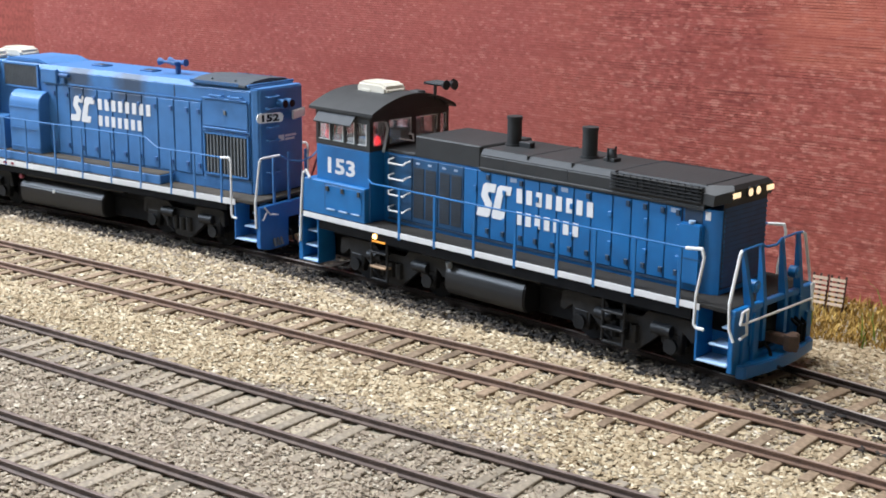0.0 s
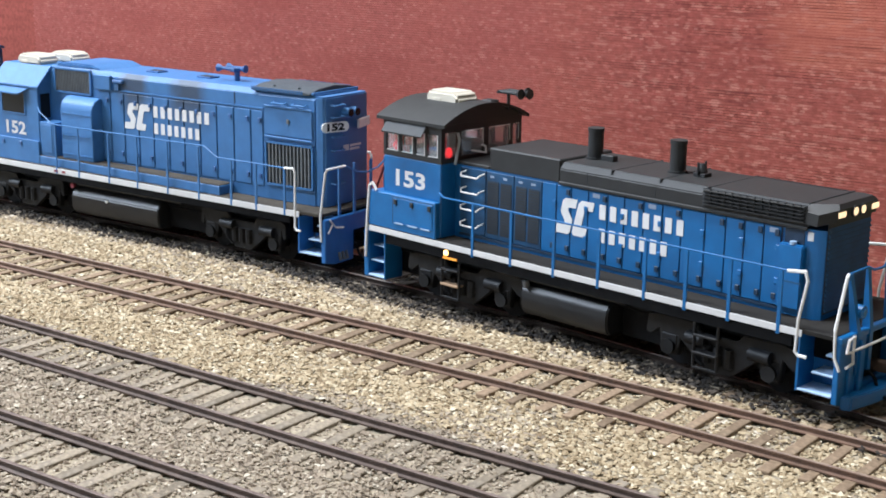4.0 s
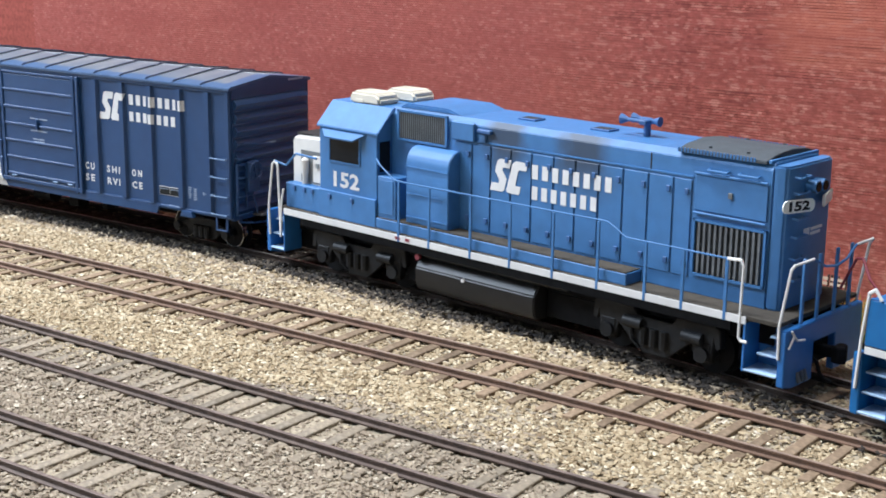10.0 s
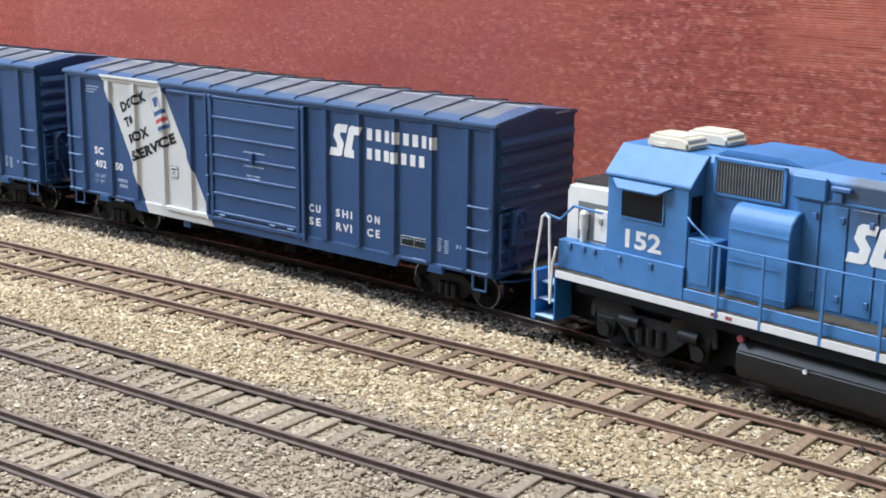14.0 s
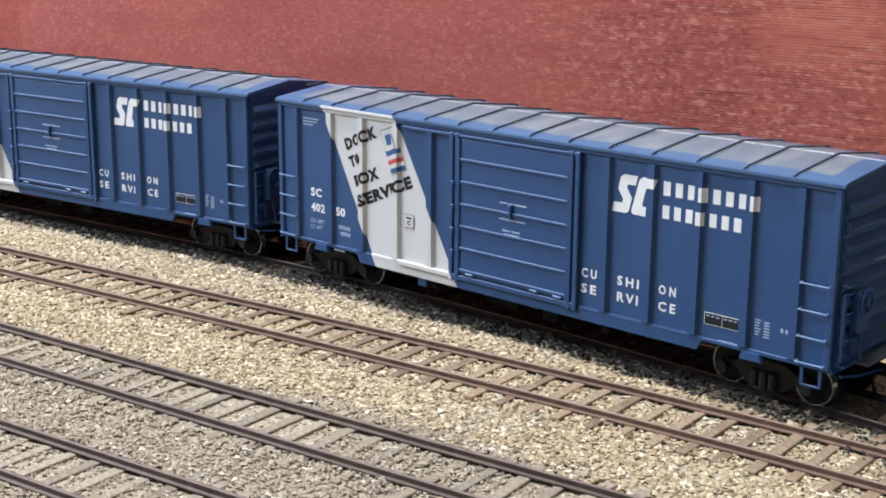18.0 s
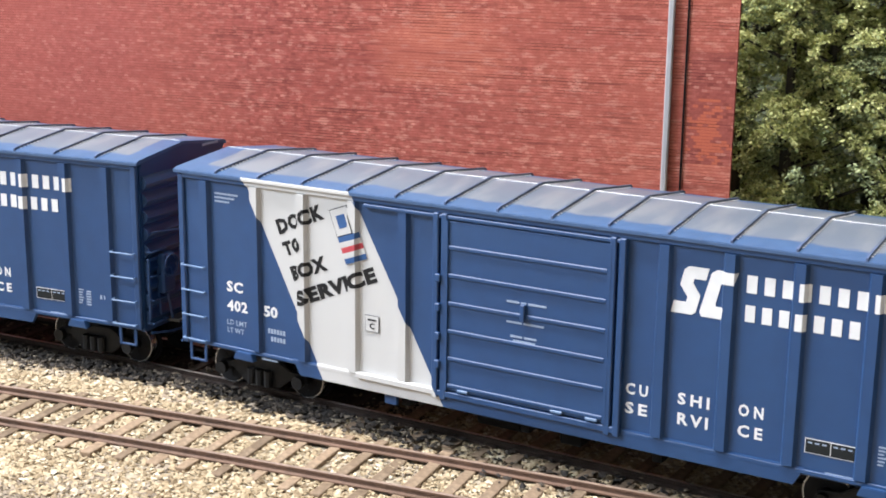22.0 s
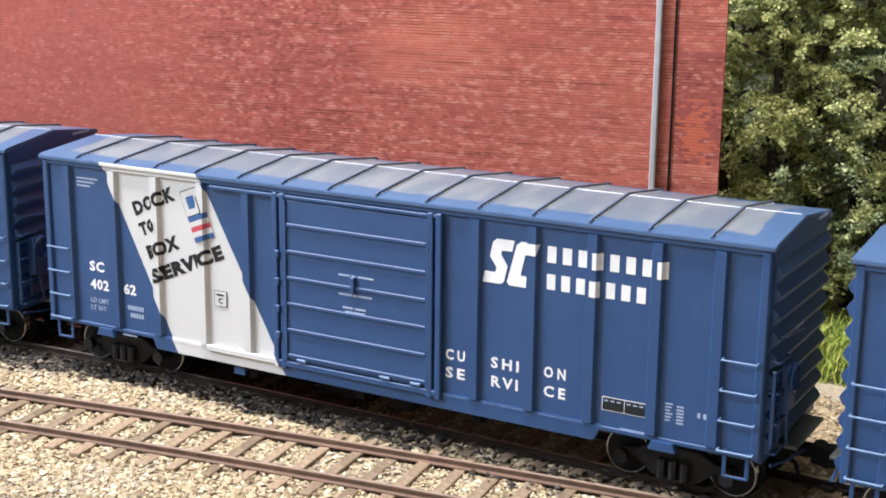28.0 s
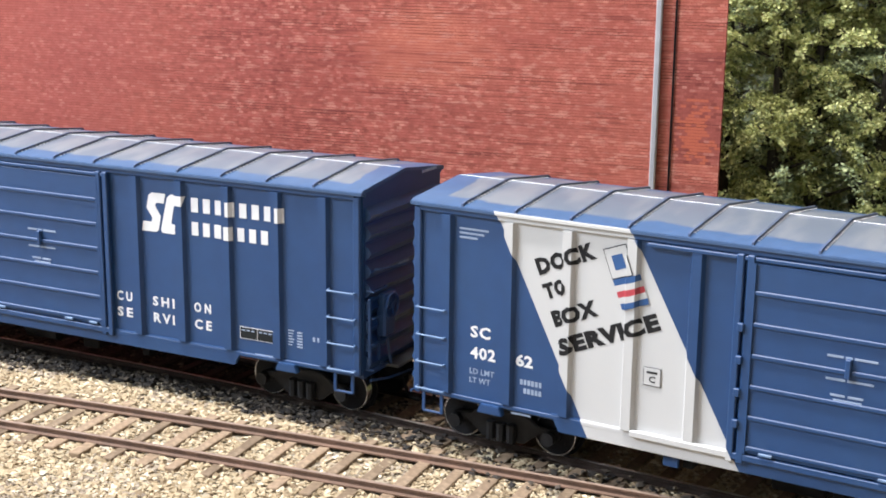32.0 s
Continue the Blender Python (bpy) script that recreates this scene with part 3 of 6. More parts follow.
def see_through(m, share_of):
    """Thin leaves: part of the light passes through them."""
    nt = m.node_tree
    b = nt.nodes["Principled BSDF"]
    thin = nt.nodes.new("ShaderNodeBsdfTranslucent")
    nt.links.new(b.inputs["Base Color"].links[0].from_socket, thin.inputs["Color"])
    mix = nt.nodes.new("ShaderNodeMixShader")
    mix.inputs[0].default_value = share_of
    nt.links.new(b.outputs[0], mix.inputs[1])
    nt.links.new(thin.outputs[0], mix.inputs[2])
    out = [n for n in nt.nodes if n.bl_idname == "ShaderNodeOutputMaterial"][0]
    nt.links.new(mix.outputs[0], out.inputs["Surface"])


see_through(leaf_mat, 0.4)
see_through(leaf_lit, 0.35)
bark = material("bark", (0.045, 0.038, 0.03), 0.9, vary=0.3, size=600, bump=0.4)


def leaf_mesh(name, centres, rr, per, size, mat, seed, squash=0.7):
    g = np.random.default_rng(seed)
    n = len(centres) * per
    c = np.repeat(np.array(centres), per, 0)
    rad = np.repeat(np.array(rr), per)
    d = g.normal(0, 1, (n, 3))
    d /= np.linalg.norm(d, axis=1)[:, None]
    twig = g.normal(0, 1, (len(centres), 3)) * [1, 1, 0.45]
    twig = np.repeat(twig / np.linalg.norm(twig, axis=1)[:, None], per, 0)
    u = g.uniform(-1, 1, n)
    p = c + twig * (rad * u * 1.35)[:, None] + d * (rad * (0.62 - 0.30 * np.abs(u)) * g.random(n) ** 0.5)[:, None] * [1, 1, squash]
    p[:, 2] -= rad * u * u * 0.35
    a = g.normal(0, 1, (n, 3)) * [1, 1, 0.6] + [0, -0.2, -0.15]
    a /= np.linalg.norm(a, axis=1)[:, None]
    b = np.cross(a, g.normal(0, 1, (n, 3)))
    b /= np.linalg.norm(b, axis=1)[:, None]
    nn = np.cross(a, b)
    L = size * g.uniform(0.6, 1.3, n)[:, None]
    v = np.stack([p, p + a * L * 0.5 + b * L * 0.28 + nn * L * 0.1, p + a * L, p + a * L * 0.5 - b * L * 0.28 + nn * L * 0.1], 1)
    f = (np.array([0, 1, 2, 0, 2, 3])[None] + (np.arange(n) * 4)[:, None]).reshape(-1)
    me = bpy.data.meshes.new(name)
    me.vertices.add(n * 4)
    me.vertices.foreach_set("co", (v * MM).astype(np.float32).ravel())
    me.loops.add(len(f))
    me.loops.foreach_set("vertex_index", f.astype(np.int32))
    me.polygons.add(n * 2)
    me.polygons.foreach_set("loop_start", np.arange(0, n * 6, 3, dtype=np.int32))
    me.materials.append(mat)
    me.update(calc_edges=True)
    return me


def tree(x, y, height, spread, seed, low=0.06):
    r = random.Random(seed)
    root = empty("broadleaf_tree", "dense green broadleaf tree in the scenery behind the tracks", "tree", "trees behind the yard")
    root.matrix_basis = at(x, y, -3)
    bm = rod(bm_new(), (0, 0, 0), (0, 0, height * 0.75), 2.6, 9, 0.8)
    part("trunk", bm, bark, root)
    cents, rads, tips, trad = [], [], [], []
    bm = bm_new()
    for i in range(56):
        h = height * (low + (1 - low) * (i + r.random()) / 56)
        a = r.uniform(0, 6.283)
        reach = spread * (0.45 + 0.55 * r.random()) * (1 - 0.45 * (h / height) ** 2)
        e = Vector((math.cos(a) * reach, math.sin(a) * reach, h + reach * 0.12))
        s = Vector((0, 0, max(2, h - reach * 0.35)))
        if s.z < height * 0.72:
            rod(bm, s, e, 0.7, 5, 0.2)
        for k in range(4):
            f = r.uniform(0.45, 1.0)
            q = s.lerp(e, f) + Vector((r.gauss(0, 3), r.gauss(0, 3), r.gauss(0, 2.5)))
            # the painted-bright sprays grow more frequent towards the top
            if r.random() < 0.28 + 0.85 * h / height:
                tips.append(q), trad.append(r.uniform(2.4, 5.6))
            else:
                cents.append(q), rads.append(r.uniform(3.5, 7.5))
    tagged(part("branchwork", bm, bark, root), kind="stuff")
    for nm, cc, rr, per, sz, mat, lab in (("crown", cents, rads, 100, 1.3, leaf_mat, ""), ("outer_leaves", tips, trad, 140, 1.25, leaf_lit, "yellow-green outer leaves, sunlight painted into their colour")):
        ob = new(nm, leaf_mesh(nm, [tuple(q) for q in cc], rr, per, sz, mat, seed))
        ob.parent = root
        tagged(ob, lab)
    return root


for i, (tx, ty, th, ts) in enumerate(((97, 113, 118, 18), (106, 121, 118, 19), (124, 122, 128, 22), (147, 116, 118, 21), (135, 142, 135, 24), (96, 140, 130, 20), (113, 146, 138, 22), (83, 113, 124, 18), (79, 137, 132, 20))):
    tree(tx, ty, th, ts, 40 + i)
# backing sheet whose dark green paints the shade in the trees' gaps
backdrop_mat = material("backdrop_shade", (0.075, 0.085, 0.052), 0.9, vary=0.5, size=60, second=(0.03, 0.04, 0.016), second_size=25)
boxes("backdrop", backdrop_mat, None, (-60, 700, 190, 193, -3.6, 240)).matrix_basis = at(0, 0, 0, 0, 0, 3)
tagged(bpy.data.objects["backdrop"], "dark green woodland backdrop sheet, painted as the shade between trees", "backdrop", kind="structure")

grass_dry = material("grass_dry", (0.4, 0.3, 0.08), 0.8, vary=0.2, size=300, spec=0.2, island=((0.0, (0.17, 0.10, 0.024)), (0.5, (0.36, 0.22, 0.048)), (1.0, (0.54, 0.37, 0.11))))
grass_green = material("grass_green", (0.2, 0.3, 0.05), 0.8, vary=0.2, size=300, spec=0.2, island=((0.0, (0.09, 0.14, 0.02)), (0.5, (0.24, 0.30, 0.05)), (1.0, (0.48, 0.47, 0.13))))


def grass(name, mat, xs, ys, h, seed, label):
    g = np.random.default_rng(seed)
    n = len(xs)
    a = g.random(n) * 6.283
    hh = h * g.uniform(0.4, 1.25, n)
    w = 0.28
    lean = g.normal(0, 0.45, (n, 2)) * hh[:, None]
    p = np.stack([xs, ys, np.full(n, -2.75)], 1)
    side = np.stack([np.cos(a), np.sin(a), np.zeros(n)], 1) * w
    mid = p + np.stack([lean[:, 0] * 0.3, lean[:, 1] * 0.3, hh * 0.6], 1)
    top = p + np.stack([lean[:, 0], lean[:, 1], hh], 1)
    v = np.stack([p - side, p + side, mid + side * 0.7, mid - side * 0.7, top], 1)
    f = (np.array([0, 1, 2, 0, 2, 3, 3, 2, 4])[None] + (np.arange(n) * 5)[:, None]).reshape(-1)
    me = bpy.data.meshes.new(name)
    me.vertices.add(n * 5)
    me.vertices.foreach_set("co", (v * MM).astype(np.float32).ravel())
    me.loops.add(len(f))
    me.loops.foreach_set("vertex_index", f.astype(np.int32))
    me.polygons.add(n * 3)
    me.polygons.foreach_set("loop_start", np.arange(0, n * 9, 3, dtype=np.int32))
    me.materials.append(mat)
    me.update(calc_edges=True)
    return tagged(new(name, me), label, "grass", kind="stuff")


g2 = np.random.default_rng(12)
gx = g2.uniform(-120, 230, 26000)
edge = np.where(gx < 88, wall_y(np.minimum(gx, 88)), 112)
gy = edge - 1 - g2.random(26000) ** 1.1 * 40
ok = (gy > 34 + 0.1 * gx + g2.normal(0, 2, 26000))
green = gx + g2.normal(0, 14, 26000) > 66
grass("grass_dry", grass_dry, gx[ok & ~green], gy[ok & ~green], 2.7, 3, "dry straw-coloured static grass along the brick wall")
grass("grass_green", grass_green, gx[ok & green], gy[ok & green], 8.5, 4, "bright green and yellow static grass by the trees")

# slatted pallets leaning on the wall's grass
pallet_wood = material("pallet_wood", (0.52, 0.40, 0.29), 0.8, vary=0.2, size=500, second=(0.36, 0.26, 0.17), second_size=150)
pallet_dark = material("pallet_dark", (0.06, 0.03, 0.022), 0.85, vary=0.25, size=500)
for k in range(2):
    pal = empty("pallet", "small pale slatted wooden pallet leaning in dry grass", "pallet", "pallets by the wall")
    pal.matrix_basis = at(13.9 + 5.1 * k, 62.4 + 0.7 * k, -0.6, -10, 0, WALL_TURN)
    for xx in (-0.1, 2.0, 4.1):
        boxes("upright", pallet_dark, pal, (xx, xx + 0.45, 0, 0.7, -2.6, 8.8), label="dark upright")
    for j in range(6):
        boxes("slat", pallet_wood, pal, (0.1, 4.4, -0.35, 0, 0.3 + 1.38 * j, 1.1 + 1.38 * j))

# ---- the room round the layout ----
plaster = material("room_plaster", (0.66, 0.65, 0.62), 0.9, vary=0.04, size=20, bump=0.1, bump_size=400)
carpet = material("room_carpet", (0.16, 0.155, 0.15), 0.95, vary=0.2, size=300, bump=0.3)
fascia = material("bench_wood", (0.20, 0.13, 0.08), 0.7, vary=0.15, size=60)
for nm, rows, mt, lab in (("floor", (-2600, 2200, -2300, 900, -1100, -1050), carpet, "grey carpet floor of the layout room"),
                          ("ceiling", (-2600, 2200, -2300, 900, 1500, 1550), plaster, "white ceiling of the layout room"),
                          ("wall_north", (-2600, 2200, 850, 900, -1050, 1500), plaster, "plain pale wall behind the layout"),
                          ("wall_south", (-2600, 2200, -2300, -2250, -1050, 1500), plaster, "plain pale wall of the room"),
                          ("wall_west", (-2600, -2550, -2250, 850, -1050, 1500), plaster, "plain pale wall of the room"),
                          ("wall_east", (2150, 2200, -2250, 850, -1050, 1500), plaster, "plain pale wall of the room")):
    tagged(boxes(nm, mt, None, rows), lab, nm.split("_")[0], kind="structure")
bench = empty("layout_bench", "wooden benchwork that carries the model railway", "bench")
boxes("fascia_board", fascia, bench, (-1400, 1000, -348, -330, -120, -4))
boxes("bench_top", fascia, bench, (-1400, 1000, -330, 470, -30, -6.5))
for xx in (-1380, -200, 960):
    for yy in (-325, 420):
        boxes("leg", fascia, bench, (xx, xx + 45, yy, yy + 45, -1050, -30))
for lx, ly, sx, sy, nm in ((-420, -250, 1080, 200, "ceiling_lamp"), (-1200, -850, 1040, 540, "ceiling_lamp")):
    lampo = empty(nm, "white lamp tray that hangs from the ceiling", "lamp")
    zz = 1365 if ly == -250 else 1015
    boxes("tray", plaster, lampo, (lx - sx / 2, lx + sx / 2, ly - sy / 2, ly + sy / 2, zz, zz + 25), bevel=3)
    for dx in (-400, 400):
        boxes("hanger", pipe_grey, lampo, (lx + dx - 4, lx + dx + 4, ly - 4, ly + 4, zz + 25, 1500))

# ---- freight cars ----
def wheelset(parent, x, z, r, gauge=7.6, face=wheel_steel):
    """An axle with its two flanged wheels, bright on tread and rim; origin on the axle."""
    bm = rod(bm_new(), (0, -11.5, 0), (0, 11.5, 0), 1.0, 10)
    n = 28
    for s in (-1, 1):
        rod(bm, (0, s * (gauge - 0.4), 0), (0, s * (gauge + 2.2), 0), r, n)
        rod(bm, (0, s * (gauge - 1.0), 0), (0, s * (gauge - 0.4), 0), r + 0.7, n)
        rod(bm, (0, s * (gauge + 2.2), 0), (0, s * (gauge + 2.9), 0), r * 0.3, 12)
        for k in range(5):
            a = k * 1.2566
            c, e = math.cos(a) * r * 0.5, math.sin(a) * r * 0.5
            rod(bm, (c, s * (gauge + 2.2), e), (c, s * (gauge + 2.35), e), r * 0.12, 8)
        y = s * (gauge + 2.28)
        for k in range(n):
            a0, a1 = 6.2832 * k / n, 6.2832 * (k + 1) / n
            for quad in ([(math.cos(a) * q, y, math.sin(a) * q) for a, q in ((a0, r * 0.995), (a1, r * 0.995), (a1, r * 0.93), (a0, r * 0.93))],
                         [(math.cos(a) * r * 1.004, yy, math.sin(a) * r * 1.004) for a, yy in ((a0, s * gauge), (a1, s * gauge), (a1, y), (a0, y))]):
                bm.faces.new([bm.verts.new(p) for p in quad]).material_index = 1
    ob = part("wheelset", bm, wheel_dark, parent)
    ob.data.materials.append(face)
    ob.matrix_basis = at(x, 0, z)
    return ob


def freight_truck(car, x):
    t = new("truck")
    t.empty_display_size = 0.01
    t.parent = car
    t.matrix_basis = at(x, 0, 0)
    for s in (-1, 1):
        # cast side frame with its two pedestals and the spring window
        prof = [(-13.0, 4.4), (-12.4, 6.2), (-8, 6.6), (-5, 8.4), (5, 8.4), (8, 6.6), (12.4, 6.2), (13.0, 4.4), (11.9, 3.9), (10.0, 3.9), (8.6, 5.0), (4.8, 1.9), (-4.8, 1.9), (-8.6, 5.0), (-10.0, 3.9), (-11.9, 3.9)]
        part("side_frame", prism(bm_new(), prof, "y", s * 11.0, s * 12.3, 0.25), truck_black, t)
        bm = bm_new()
        for k in (-2.4, 0, 2.4):
            rod(bm, (k, s * 13.1, 2.2), (k, s * 13.1, 6.0), 1.0, 8)
        part("spring_pack", bm, truck_black, t)
        for k in (-11, 11):
            part("bearing_cap", rod(bm_new(), (k, s * 12.6, 4.7), (k, s * 13.9, 4.7), 1.5, 12), truck_black, t)
    boxes("bolster", truck_black, t, (-2.6, 2.6, -11.4, 11.4, 3.6, 7.6), bevel=0.3)
    boxes("brake_beam", truck_black, t, (-5.6, -4.6, -9, 9, 3.5, 4.6), (4.6, 5.6, -9, 9, 3.5, 4.6))
    wheels.extend(((wheelset(t, -11, 4.8, 4.8), 4.8), (wheelset(t, 11, 4.8, 4.8), 4.8)))
    return t


def coupler(car, x, s, z=8.6, mat=None):
    """Shank, knuckle head and glad hand hose at one end; s: +1 front, -1 back."""
    mat = mat or under_black
    bm = bm_new()
    box(bm, x - s * 8, x + s * 4.5, -1.2, 1.2, z - 1.2, z + 1.2, 0.2)
    prism(bm, [(x + s * 4.0, -2.0), (x + s * 6.0, -2.6), (x + s * 7.6, -1.4), (x + s * 6.4, -0.2), (x + s * 6.6, 1.2), (x + s * 5.4, 2.2), (x + s * 4.0, 1.6)], "z", z - 1.9, z + 1.9, 0.2)
    part("coupler", bm, mat, car)
    pts = [Vector((x + s * 0.5, -4.5, z - 0.5)), Vector((x + s * 2.0, -4.6, z - 1.5)), Vector((x + s * 2.6, -4.3, z - 4.0)), Vector((x + s * 3.6, -3.8, z - 5.6)), Vector((x + s * 5.2, -3.2, z - 6.0))]
    part("brake_hose", wire(bm_new(), pts, 0.42, 6), under_black, car)


wheels, trucks = [], []


def boxcar(label, last, end_mark=True):
    car = empty("boxcar", label, "boxcar", "boxcars of the train")
    Y = 18.1
    # body between the posts
    part("body", prism(bm_new(), [(-Y, 11.4), (-Y, 51.6), (0, 53.6), (Y, 51.6), (Y, 11.4), (Y - 1.0, 10.8), (-Y + 1.0, 10.8)], "x", -89.2, 89.2), car_side, car)
    for s in (-1, 1):
        for x in POSTS:
            b = bm_new()
            prism(b, [(x - 1.45, s * Y), (x - 0.95, s * (Y + 1.0)), (x + 0.95, s * (Y + 1.0)), (x + 1.45, s * Y)], "z", 12.6, 50.4)
            part("side_post", b, car_side, car)
        for x in (-88.9, 88.9):
            boxes("corner_post", car_side, car, (x - 0.9, x + 0.9, s * (Y - 0.5), s * (Y + 0.7), 11.4, 51.4), bevel=0.3)
        for x in (-18.9, 20.4):
            b = bm_new()
            for dx in (-1.0, 1.0):
                box(b, x + dx - 0.7, x + dx + 0.7, s * Y, s * (Y + 1.3), 11.0, 50.6, 0.2)
            part("door_post", b, car_side, car)
        part("side_sill", prism(bm_new(), [(-57.5, 12.6), (-55.5, 9.0), (56.5, 9.0), (58.5, 12.6)], "y", s * (Y - 0.6), s * (Y + 0.45), 0.15), car_side, car)
        boxes("sill_lip", car_side, car, (-88, 88, s * Y, s * (Y + 0.5), 11.5, 12.4), bevel=0.12)
        boxes("top_chord", car_side, car, (-88.5, 88.5, s * Y, s * (Y + 0.6), 50.4, 52.0), bevel=0.2)
        door = boxes("door", car_side, car, (-17.6, 19.2, s * Y, s * (Y + 0.9), 13.2, 49.2), bevel=0.15, label="ribbed sliding door")
        for k in range(6):
            z = 13.8 + 5.9 * k
            boxes("door_rib", car_side, door, (-16.9, 18.5, s * (Y + 0.9), s * (Y + 1.3), z, z + 0.95), bevel=0.2)
        boxes("door_edge", car_side, door, (-17.6, -16.9, s * (Y + 0.9), s * (Y + 1.35), 13.2, 49.2))
        boxes("door_edge", car_side, door, (18.5, 19.2, s * (Y + 0.9), s * (Y + 1.35), 13.2, 49.2))
        boxes("door_track", car_side, car, (-38, 22.0, s * Y, s * (Y + 1.1), 49.5, 50.3), bevel=0.15)
        boxes("door_track", car_side, car, (-40, 22.0, s * Y, s * (Y + 1.25), 11.6, 12.9), bevel=0.15)
        for xx in (-13.0, 8.6, 16.2):
            boxes("door_roller", rung_highlit, door, (xx - 1.3, xx + 1.3, s * (Y + 0.9), s * (Y + 1.5), 13.3, 13.9), bevel=0.12)
        b = bm_new()
        box(b, 0.2, 1.2, s * (Y + 0.9), s * (Y + 1.9), 31.0, 34.5, 0.15)
        for z in (24.0, 30.2, 36.4, 18.0):
            box(b, -19.6, -18.4, s * (Y + 1.2), s * (Y + 2.0), z, z + 1.6, 0.15)
        part("door_latch", b, car_side, car)
        for xa, xb in ((82.0, 88.6), (-88.6, -82.0)):
            for z in (30.4, 24.5, 18.6, 12.8):
                b = wire(bm_new(), [Vector((xa, s * (Y + 0.3), z)), Vector((xa, s * (Y + 1.5), z - 0.2)), Vector((xb, s * (Y + 1.5), z - 0.2)), Vector((xb, s * (Y + 0.3), z))], 0.21)
                part("ladder_rung", b, rung_highlit, car)
            b = box(bm_new(), xa + 0.7, xa + 1.5, s * Y - 0.2, s * Y + 0.2, 7.2, 12.6, 0.08)
            box(b, xb - 1.5, xb - 0.7, s * Y - 0.2, s * Y + 0.2, 7.2, 12.6, 0.08)
            rod(b, (xa + 1.0, s * Y, 7.3), (xb - 1.0, s * Y, 7.3), 0.3, 6)
            part("stirrup_step", b, car_paint, car)
        for x in (-71, 71):
            part("jacking_pad", prism(bm_new(), [(x - 2.9, 9.9), (x - 2.2, 11.8), (x + 2.2, 11.8), (x + 2.9, 9.9)], "y", s * (Y - 0.4), s * (Y + 1.3), 0.15), car_paint, car)
    # roof with standing seams
    roof = part("roof", prism(bm_new(), [(-19.2, 51.5), (-19.2, 52.3), (-18.2, 52.75), (0, 54.85), (18.2, 52.75), (19.2, 52.3), (19.2, 51.5), (0, 53.7)], "x", -90.5, 90.5, 0.12), car_roof, car, "blue roof with a worn bare metal middle")
    prof = [(-19.0, 52.35), (-18.2, 52.7), (0, 54.8), (18.2, 52.7), (19.0, 52.35)]
    seam = finish(prism(bm_new(), prof + [(y, z + 0.62) for y, z in prof[::-1]], "x", -0.22, 0.22), "roof_seam", seam_paint)
    b = bm_new()
    for k in range(28):
        yy = -17.0 + 34.0 * k / 27
        box(b, 0.22, 0.62, yy - 0.17, yy + 0.17, 54.8 - 2.1 * abs(yy) / 18.2, 54.98 - 2.1 * abs(yy) / 18.2)
    rivets = finish(b, "seam_rivet", rivet_white, 0)
    for i in range(14):
        sm = share("roof_seam", seam, roof, at(-78.2 + 12.05 * i, 0, 0))
        tagged(share("seam_rivet", rivets, sm, at(0, 0, 0)), "row of bare rivet heads", kind="stuff")
    # pale strips added along the ridge as its painted edge highlight
    for i in range(15):
        x = -84.2 + 12.05 * i
        boxes("ridge_glint", glint_pale, roof, (x - 5.7, x + 5.0, -0.16, 0.16, 54.6, 54.99), bevel=0.04)
    for s in (-1, 1):
        # end wall pressed in waves
        end = boxes("end_wall", car_paint, car, (s * 89.0, s * 90.0, -17.6, 17.6, 10.8, 51.6))
        for k in range(9):
            z = 14.2 + 4.1 * k
            b = prism(bm_new(), [(s * 90.0, z - 1.75), (s * 90.9, z - 1.0), (s * 91.4, z), (s * 90.9, z + 1.0), (s * 90.0, z + 1.75)], "y", -16.8, 16.8, 0)
            part("end_rib", b, car_paint, end)
        b = prism(bm_new(), [(-17.6, 51.2), (-17.6, 52.0), (0, 54.2), (17.6, 52.0), (17.6, 51.2)], "x", s * 89.0, s * 90.6)
        part("end_gable", b, car_paint, car)
        for z in (30.4, 24.5, 18.6, 12.8):
            yy = -s * 16.8
            b = wire(bm_new(), [Vector((s * 90.2, yy, z)), Vector((s * 92.0, yy, z)), Vector((s * 92.0, yy + s * 6.0, z)), Vector((s * 90.2, yy + s * 6.0, z))], 0.26)
            part("end_rung", b, car_paint, end)
        boxes("end_platform", platform_grey, car, (s * 90.2, s * 94.2, -9.5, 9.5, 11.6, 12.3), bevel=0.1, label="grey crossover platform")
        b = wire(bm_new(), [Vector((s * 91.5, -17.0, 10.6)), Vector((s * 92.5, -11, 9.6)), Vector((s * 93.5, -3, 9.2)), Vector((s * 93.8, 0, 8.8))], 0.3)
        part("uncoupling_lever", b, car_paint, car)
        boxes("coupler_pocket", under_black, car, (s * 84, s * 91, -3.4, 3.4, 6.6, 10.0), bevel=0.3)
        coupler(car, s * 91, s)
    b = bm_new()
    for k in range(16):
        a0, a1 = k * 0.3927, (k + 1) * 0.3927
        rod(b, (93.4, -11.0 + 2.7 * math.cos(a0), 26.4 + 2.7 * math.sin(a0)), (93.4, -11.0 + 2.7 * math.cos(a1), 26.4 + 2.7 * math.sin(a1)), 0.34, 5)
    for a in (0.3, 1.87, 3.44, 5.0):
        rod(b, (93.2, -11.0, 26.4), (93.4, -11.0 + 2.7 * math.cos(a), 26.4 + 2.7 * math.sin(a)), 0.25, 5)
    rod(b, (91, -11.0, 26.4), (93.6, -11.0, 26.4), 0.7, 8)
    part("brake_wheel", b, car_paint, car)
    boxes("brake_housing", car_paint, car, (91.2, 93.0, -13.6, -8.6, 19.6, 29.4), bevel=0.4)
    b = rod(bm_new(), (92.0, -11.0, 19.8), (92.0, -9.0, 12.4), 0.35, 6)
